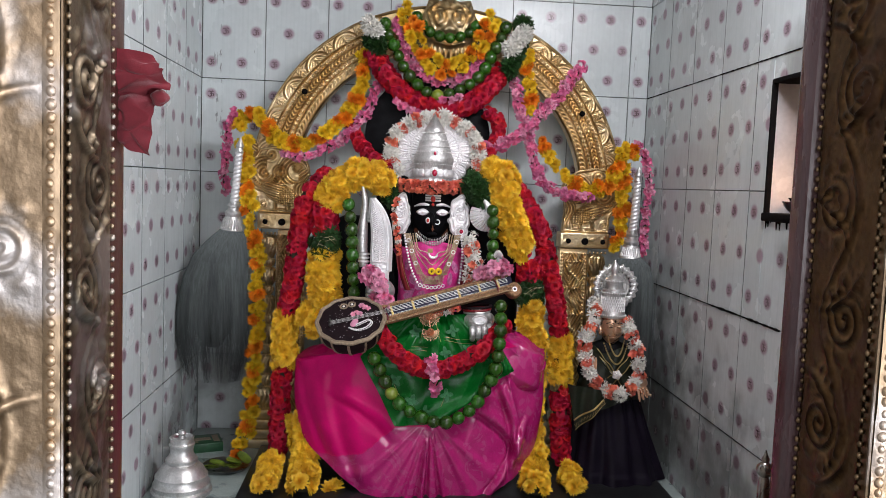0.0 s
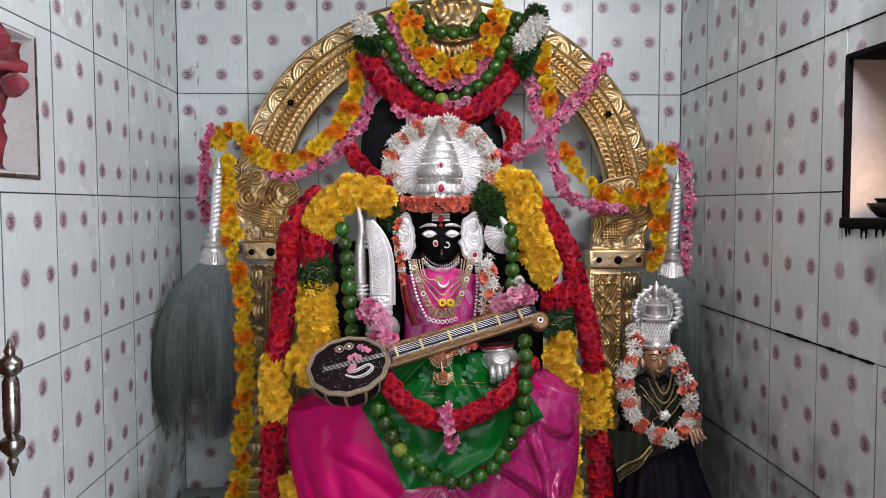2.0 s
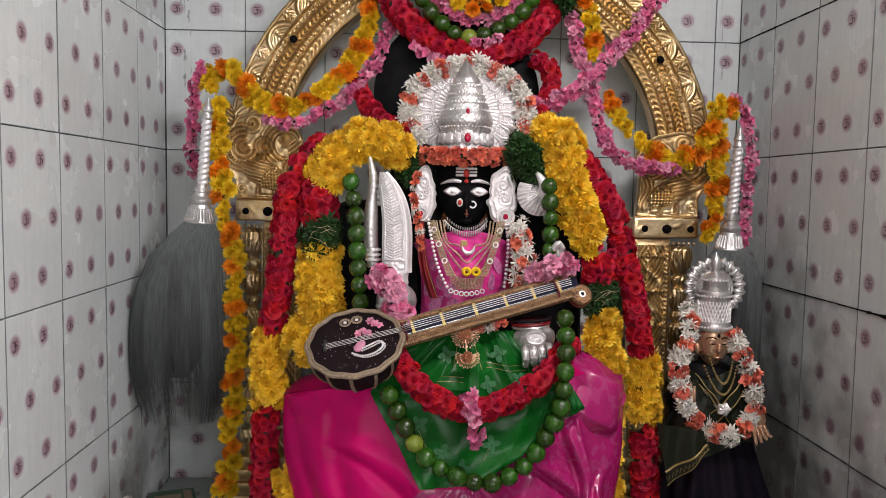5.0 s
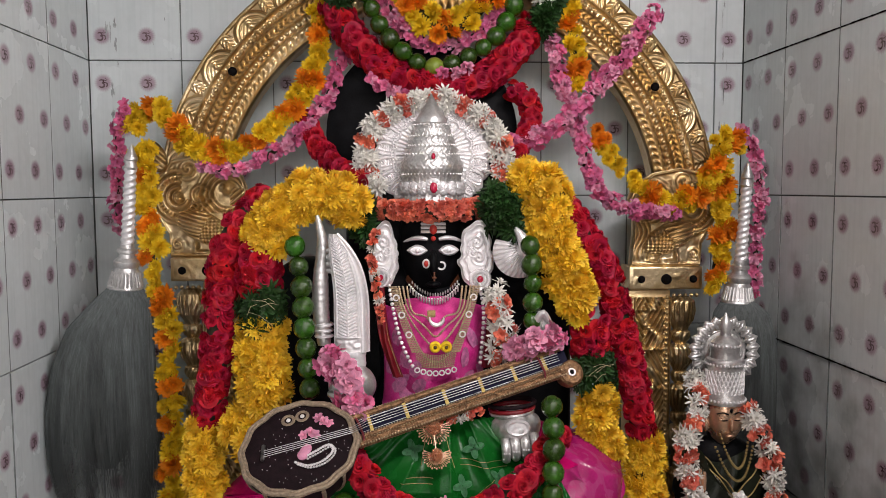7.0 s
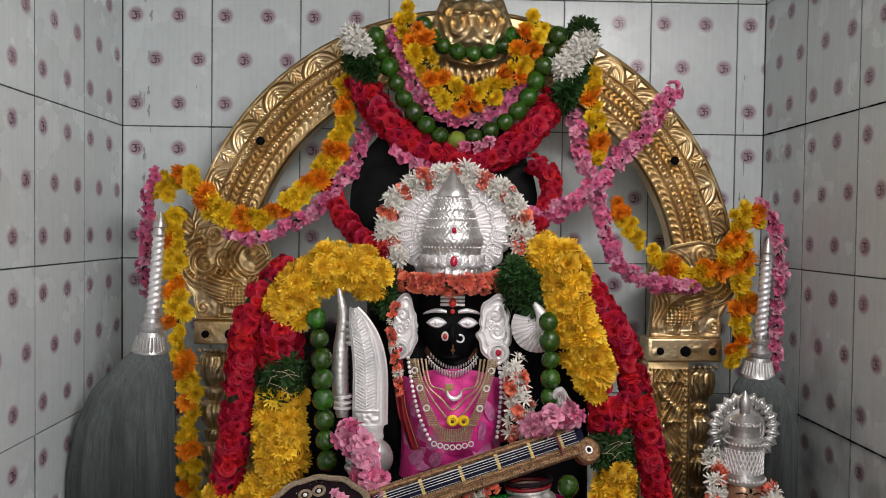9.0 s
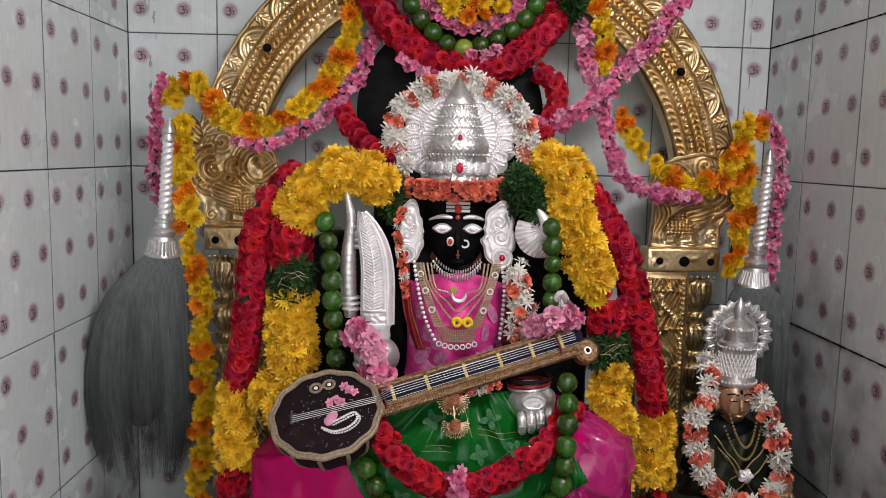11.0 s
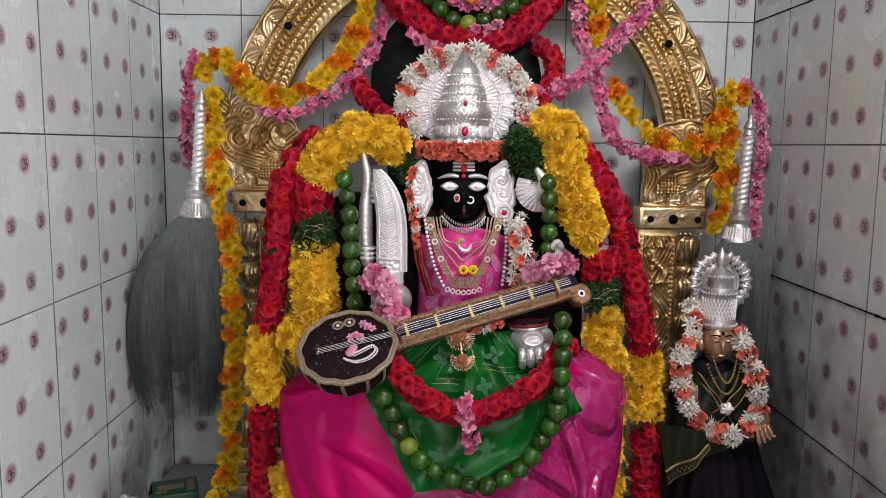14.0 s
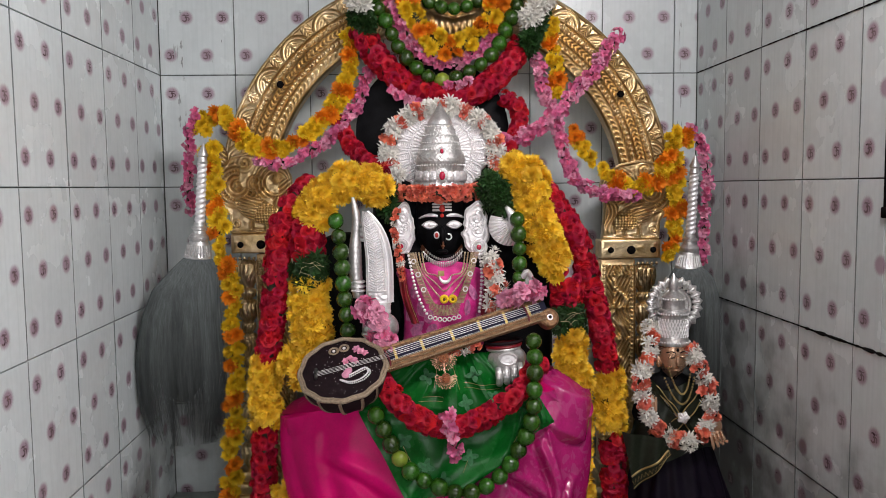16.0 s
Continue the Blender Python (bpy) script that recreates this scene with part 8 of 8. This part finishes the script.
def door_leaf(hinge, angle, handle_z, along_leaf):
    """A leaf opened inwards with a turned iron pull."""
    ob = thing("door_leaf", (hinge[0], hinge[1], 0.07), "brown wooden door leaf folded open, turned iron pull", "door", "door leaves")
    m = Matrix.Translation((hinge[0], hinge[1], 0)) @ pose(0, 0, 0, 0, 0, angle)
    s = 1 if hinge[0] > 0 else -1
    g = Geo().box(0, 0.38, -0.016, 0.016, 0.075, 2.05, 0.003)
    for z0, z1 in ((0.18, 0.95), (1.10, 1.92)):
        g.box(0.06, 0.32, -0.022, 0.022, z0, z1, 0.005)
    g.v = [tuple(m @ Vector(p)) for p in g.v]
    part("panel", g, WOOD, ob)
    prof = [(0.001, -0.061), (0.004, -0.052), (0.006, -0.048), (0.004, -0.044), (0.0115, -0.037), (0.013, -0.032), (0.0115, -0.027), (0.006, -0.024), (0.0075, -0.021), (0.0085, -0.018), (0.0088, 0.0), (0.0085, 0.024), (0.0075, 0.027), (0.006, 0.030), (0.0115, 0.034), (0.013, 0.039), (0.0115, 0.044), (0.005, 0.049), (0.006, 0.053), (0.003, 0.058), (0.001, 0.064)]
    c = m @ Vector((along_leaf, 0.042 * s, handle_z))
    pull = part("pull", Geo().lathe([(r * 1.22, z * 1.46) for r, z in prof], 24, tuple(c)), IRON, ob, "turned iron pull handle")
    for dz in (-0.0474, 0.0577):
        a = m @ Vector((along_leaf, 0, handle_z + dz))
        part("pull_stud", Geo().tube([tuple(a), (c.x, c.y, handle_z + dz)], 0.005, 10), IRON, pull)
    return ob


door_leaf((DOOR_L - 0.032, 1.000), 117, 1.227, 0.365)
door_leaf((DOOR_R + 0.034, 1.002), 61.3, 0.952, 0.365)

cloth = thing("red_cloth", (-0.30, 0.97, 1.66), "crumpled dark red cloth hung over the open door leaf", "cloth")


def fold(corners, depth, seed):
    """A creased four-cornered piece of cloth, corners (x, z) from top left round."""
    tl, tr, br, bl = corners

    def point(u, v):
        x = (tl[0] * (1 - u) + tr[0] * u) * (1 - v) + (bl[0] * (1 - u) + br[0] * u) * v
        z = (tl[1] * (1 - u) + tr[1] * u) * (1 - v) + (bl[1] * (1 - u) + br[1] * u) * v
        n = noise.noise(Vector((u * 2.6, v * 2.6, seed)))
        y = depth - 0.016 * abs(n) - 0.012 * (1 - abs(math.sin(3.2 * u + 2.4 * v + seed)) ** 0.6) - 0.010 * math.sin(math.pi * u) * math.sin(math.pi * v)
        e = 0.006 * noise.noise(Vector((u * 5, v * 5, seed + 3)))
        return (x + e, y, z + 0.006 * noise.noise(Vector((u * 5, v * 5, seed + 7))))
    g = Geo().surf(point, 34, 34)
    g.surf(lambda u, v: (point(u, v)[0], point(u, v)[1] + 0.005, point(u, v)[2]), 34, 34)
    return g


for name, corners, depth, seed in (("upper_fold", [(-0.375, 1.652), (-0.285, 1.636), (-0.262, 1.602), (-0.375, 1.580)], 0.962, 1.3), ("under_fold", [(-0.375, 1.640), (-0.276, 1.626), (-0.288, 1.560), (-0.375, 1.550)], 0.975, 4.1), ("hanging_fold", [(-0.372, 1.605), (-0.282, 1.592), (-0.290, 1.520), (-0.365, 1.555)], 0.970, 2.2)):
    part(name, fold(corners, depth, seed), RED_CLOTH, cloth, smooth=180)


def lobe(u, v):
    a, b = 2 * math.pi * u, math.pi * (v - 0.5)
    q = 1 + 0.35 * noise.noise(Vector((math.cos(a) * 1.5, math.sin(a) * 1.5, v * 4)))
    return (-0.276 + 0.010 * q * math.cos(b) * math.cos(a), 0.962 + 0.008 * math.cos(b) * math.sin(a), 1.590 + 0.009 * q * math.sin(b))


part("knot", Geo().surf(lobe, 20, 12, wrap_u=True), RED_CLOTH, cloth, smooth=180)

# ---- niches ----
GLAZE = material("plain_white_glaze", (0.60, 0.57, 0.57), 0.25, 0, 0.1, 12, 0.05, 60)


def lining(x_front, x_back, niche, parent):
    y0, y1, z0, z1 = niche
    e = 0.004
    g = Geo()
    xa, xb = min(x_front, x_back), max(x_front, x_back)
    g.box(xa, xb, y0, y0 + e, z0, z1).box(xa, xb, y1 - e, y1, z0, z1).box(xa, xb, y0 + e, y1 - e, z0, z0 + e).box(xa, xb, y0 + e, y1 - e, z1 - e, z1)
    xs = x_back
    g.box(min(xs, xs - e if x_back > 0 else xs + e), max(xs, xs - e if x_back > 0 else xs + e), y0 + e, y1 - e, z0 + e, z1 - e)
    return part("niche_lining", g, GLAZE, parent)


lining(XR + 0.001, XR + 0.155, NICHE_R, wall_right)
lining(XL - 0.001, XL - 0.155, NICHE_L, wall_left)
g = Geo().box(XR - 0.0025, XR + 0.010, NICHE_R[1] - 0.005, NICHE_R[1] + 0.002, NICHE_R[2] - 0.012, NICHE_R[3], 0.001)
g.box(XR - 0.002, XR + 0.15, NICHE_R[0], NICHE_R[1], NICHE_R[3] - 0.008, NICHE_R[3] + 0.002, 0.001)
g.box(XR - 0.007, XR + 0.15, NICHE_R[0], NICHE_R[1] + 0.003, NICHE_R[2] - 0.014, NICHE_R[2] + 0.005, 0.003)
rng = random.Random(5)
for k in range(16):
    y = rng.uniform(NICHE_R[0], NICHE_R[1] - 0.01)
    g.tube([(XR - 0.002, y, NICHE_R[2] - 0.011), (XR - 0.0015, y + 0.001, NICHE_R[2] - 0.011 - rng.uniform(0.004, 0.022))], [0.0030, 0.0010], 6)
part("soot_edge", g, SOOT, wall_right, "soot-blackened niche edge with oil drips")
g = Geo()
g.box(XL - 0.01, XL + 0.002, NICHE_L[1] - 0.003, NICHE_L[1] + 0.002, NICHE_L[2] - 0.006, NICHE_L[3], 0.001)
g.box(XL - 0.01, XL + 0.002, NICHE_L[0], NICHE_L[1] + 0.002, NICHE_L[2] - 0.007, NICHE_L[2] + 0.001, 0.001)
part("niche_trim", g, STEEL, wall_left, "dull grey niche edging")
soap = solid("wax_block", Geo().box(XL - 0.10, XL - 0.02, 1.58, 1.66, NICHE_L[2] + 0.004, NICHE_L[2] + 0.022, 0.004), CREAM, "small cream wax block in the niche", "wax block")
lamp = thing("oil_lamp", (XR + 0.055, 1.66, NICHE_R[2] + 0.006), "small dark metal oil lamp with a burning wick", "oil lamp")
LX, LY, LZ = XR + 0.055, 1.66, NICHE_R[2] + 0.006
part("bowl", Geo().lathe([(0.001, 0.0), (0.022, 0.0), (0.030, 0.004), (0.040, 0.014), (0.046, 0.026), (0.044, 0.026), (0.038, 0.016), (0.028, 0.010), (0.001, 0.009)], 28, (LX, LY, LZ)), STEEL, lamp)
part("inner_dish", Geo().lathe([(0.001, 0.012), (0.020, 0.014), (0.030, 0.030), (0.034, 0.034), (0.030, 0.034), (0.018, 0.022), (0.001, 0.020)], 24, (LX, LY, LZ)), SOOT, lamp)
part("wick", Geo().tube([(LX, LY, LZ + 0.022), (LX - 0.012, LY - 0.012, LZ + 0.036), (LX - 0.018, LY - 0.020, LZ + 0.042)], 0.0022, 6), CREAM, lamp)
fire = bpy.data.materials.new("flame_glow")
fire.use_nodes = True
fb = fire.node_tree.nodes["Principled BSDF"]
fb.inputs["Base Color"].default_value = (1, 0.6, 0.2, 1)
fb.inputs["Emission Color"].default_value = (1, 0.62, 0.25, 1)
fb.inputs["Emission Strength"].default_value = 12
part("flame", Geo().lathe([(0.0008, 0.0), (0.004, 0.004), (0.0055, 0.009), (0.004, 0.016), (0.0015, 0.023), (0.0004, 0.028)], 14, (LX - 0.018, LY - 0.020, LZ + 0.042)), fire, lamp, "small yellow flame")
glow = bpy.data.lights.new("flame_light", "POINT")
glow.energy, glow.color, glow.shadow_soft_size = 0.20, (1.0, 0.55, 0.28), 0.008
glow_ob = new("flame_light", glow)
glow_ob.location = (LX - 0.03, LY - 0.022, LZ + 0.062)

# ---- things on the platform ----
PLINTH = Geo().box(-0.375, 0.80, 1.93, 2.44, PLAT + 0.0026, PLAT + 0.013, 0.003)
solid("plinth_slab", PLINTH, material("black_oily_stone", (0.014, 0.014, 0.015), 0.35, 0, 0.5, 25, 0.2, 120, blotch=(0.004, 0.004, 0.004)), "low black oily stone slab under the image", "plinth")
pot = thing("silver_vessel", (-0.525, 2.06, PLAT), "bell-shaped silver vessel with a narrow ringed neck", "vessel")
part("body", Geo().lathe([(r, z * 1.13) for r, z in [(0.001, 0.0), (0.075, 0.0), (0.078, 0.004), (0.078, 0.012), (0.073, 0.016), (0.074, 0.026), (0.070, 0.031), (0.067, 0.042), (0.068, 0.046), (0.062, 0.052), (0.056, 0.062), (0.047, 0.070), (0.040, 0.074)]], 44, (-0.525, 2.06, PLAT)), SILVER_OLD, pot)
part("neck", Geo().lathe([(r, z * 1.13) for r, z in [(0.038, 0.074), (0.041, 0.078), (0.041, 0.084), (0.034, 0.090), (0.029, 0.100), (0.030, 0.112), (0.033, 0.116), (0.033, 0.120), (0.030, 0.123), (0.030, 0.132), (0.032, 0.135), (0.028, 0.137), (0.022, 0.128), (0.001, 0.126)]], 44, (-0.525, 2.06, PLAT)), SILVER_OLD, pot)
part("knob", Geo().lathe([(r, z * 1.13) for r, z in [(0.001, 0.128), (0.010, 0.130), (0.007, 0.138), (0.011, 0.144), (0.008, 0.150), (0.001, 0.153)]], 20, (-0.525, 2.06, PLAT)), SILVER_OLD, pot)
plate = thing("offering_plate", (-0.445, 2.24, PLAT), "shallow metal plate holding green betel leaves", "plate")
part("dish", Geo().lathe([(0.001, 0.0), (0.050, 0.0), (0.062, 0.008), (0.068, 0.014), (0.066, 0.015), (0.058, 0.008), (0.001, 0.004)], 36, (-0.445, 2.24, PLAT)), STEEL, plate)
BETEL = material("yellow_green_betel_leaf", (0.20, 0.28, 0.035), 0.4, 0, 0.3, 40, rand=0.3)
g = Geo()
petal(g, 0.0, 0.1, 1.0, 0.8, 0.3, 0.0, 6, cup=0.3)
BETEL_M = g.mesh("betel_leaf", BETEL, 180)
for k in range(8):
    piece("betel_leaf", BETEL_M, Matrix.Translation((-0.445 + SEED.uniform(-0.035, 0.07), 2.225 + SEED.uniform(-0.03, 0.02), PLAT + 0.012 + 0.002 * k)) @ pose(0, 0, 0, SEED.uniform(-10, 10), SEED.uniform(-25, 5), SEED.uniform(0, 360)) @ Matrix.Scale(0.045, 4), plate)
carton = thing("green_carton", (-0.555, 2.42, PLAT), "small green printed carton lying on the platform", "carton")
g = Geo().box(-0.052, 0.052, -0.045, 0.045, 0, 0.030, 0.002)
mm = Matrix.Translation((-0.548, 2.41, PLAT)) @ pose(0, 0, 0, 0, 0, 20)
g.v = [tuple(mm @ Vector(p)) for p in g.v]
part("box", g, GREEN_CARD, carton)
g = Geo().box(-0.040, 0.020, -0.012, 0.012, 0.0302, 0.0312, 0.0).box(-0.045, -0.02, -0.03, -0.02, 0.0302, 0.0312, 0.0).box(0.026, 0.044, -0.03, 0.03, 0.0302, 0.0312, 0.0)
g.v = [tuple(mm @ Vector(p)) for p in g.v]
part("printed_bar", g, BRAID, carton)
bowl_s = thing("silver_cup", (-0.58, 2.30, PLAT), "two small silver cups beside the carton", "cup")
part("cup", Geo().lathe([(0.001, 0), (0.016, 0), (0.014, 0.006), (0.020, 0.018), (0.026, 0.034), (0.024, 0.034), (0.017, 0.018), (0.001, 0.010)], 24, (-0.58, 2.30, PLAT)), SILVER, bowl_s)
# slabs of the platform's top
platform = bpy.data.objects["platform"]
ORIGIN[platform] = Vector((0, 0, 0))
SLAB = Geo().box(0.002, 0.287, 0.002, 0.287, 0, 0.003, 0.001).mesh("slab", GRANITE)
for i in range(5):
    for j in range(3):
        piece("slab", SLAB, Matrix.Translation((XL + 0.289 * i, YB - 0.289 * (j + 1), PLAT - 0.0005)), platform)

# grey grout in the upright joints, standing a little proud
JOINT = material("grey_grout_line", (0.20, 0.225, 0.22), 0.9, 0, 0.35, 40, 0.3, 200)
for wall, side, niche in ((wall_left, -1, NICHE_L), (wall_right, 1, NICHE_R), (wall_back, 0, None)):
    g = Geo()
    for k in range(1, 7):
        for z0, z1 in ((PLAT, 1.215), (1.215, 1.515), (1.515, 1.815), (1.815, TOP)):
            w = 0.0009
            if side == 0:
                g.box(XL + 0.2 * k - w, XL + 0.2 * k + w, YB - 0.0003, YB + 0.004, z0 + 0.002, z1 - 0.002)
                continue
            y = YB - 0.2 * k
            if niche[0] - 0.01 < y < niche[1] + 0.01 and z1 > niche[2] and z0 < niche[3]:
                continue
            x = XL if side < 0 else XR
            g.box(x - 0.0003 if side > 0 else x - 0.004, x + 0.004 if side > 0 else x + 0.0003, y - w, y + w, z0 + 0.002, z1 - 0.002)
    part("grout_line", g, JOINT, wall, kind="stuff")

# ---- wear on the walls: broken joints and smears of cement ----
MORTAR = material("grey_cement_smear", (0.38, 0.41, 0.41), 0.9, 0, 0.3, 60, 0.4, 200)
rng = random.Random(11)


def crack(points, thick, mat, parent, name, k):
    """A ragged dark line along a joint."""
    line = spline(points, 0.008)
    part(name, Geo().tube(line, [thick * rng.uniform(0.35, 1.25) for _ in line], 6), mat, parent)


crack([(XR - 0.0005, 1.62, 1.2150), (XR - 0.0005, 1.80, 1.2155), (XR - 0.0005, 1.98, 1.2150)], 0.0034, SOOT, wall_right, "joint_crack", 1)
crack([(XR - 0.0005, 1.45, 1.8150), (XR - 0.0005, 2.05, 1.8150), (XR - 0.0005, 2.60, 1.8150)], 0.0016, SOOT, wall_right, "joint_crack", 2)
crack([(XR - 0.0005, 1.98, 1.2150), (XR - 0.0005, 2.60, 1.2150)], 0.0016, SOOT, wall_right, "joint_crack", 3)
crack([(XL + 0.0005, 2.02, 1.8150), (XL + 0.0005, 2.60, 1.8150)], 0.0009, GROUT, wall_left, "joint_crack", 4)
crack([(XL + 0.02, YB - 0.0005, 1.8150), (XL + 0.20, YB - 0.0005, 1.8150), (XL + 0.55, YB - 0.0005, 1.8150)], 0.0013, GROUT, wall_back, "joint_crack", 5)


crack([(XL + 0.0005, 1.30, 0.9150), (XL + 0.0005, 2.60, 0.9150)], 0.0007, GROUT, wall_left, "joint_crack", 6)
crack([(XR - 0.0005, 1.30, 0.9150), (XR - 0.0005, 2.60, 0.9150)], 0.0009, SOOT, wall_right, "joint_crack", 7)


def smear(x, z, w, h, parent, seed):
    """A thin irregular patch on the back wall."""
    r2 = random.Random(seed)
    ph = [r2.uniform(0, 6) for _ in range(4)]
    g = Geo().medal((0, 0), 0, lambda a: 1 + 0.30 * math.sin(3 * a + ph[0]) + 0.25 * math.sin(5 * a + ph[1]) + 0.18 * math.sin(9 * a + ph[2]), 0.0, None, 3, 36, back=False)
    g.v = [(x + p[0] * w, YB - 0.0008, z + p[2] * h) for p in g.v]
    part("cement_smear", g, MORTAR, parent)


for i in range(15):
    smear(XL + rng.gauss(0.058, 0.010), rng.uniform(1.62, 2.12), rng.uniform(0.0008, 0.0032), rng.uniform(0.004, 0.016), wall_back, i)
for i in range(7):
    smear(XL + rng.gauss(0.075, 0.012), rng.gauss(2.135, 0.012), rng.uniform(0.001, 0.003), rng.uniform(0.004, 0.010), wall_back, 40 + i)
for i in range(10):
    smear(XR - 0.046 + rng.gauss(0.0, 0.004), rng.uniform(1.55, 1.95), rng.uniform(0.0006, 0.002), rng.uniform(0.004, 0.020), wall_back, 60 + i)
for i in range(9):
    smear(XL + rng.uniform(0.1, 0.3), rng.uniform(1.45, 2.0), 0.0009, rng.uniform(0.003, 0.006), wall_back, 80 + i)
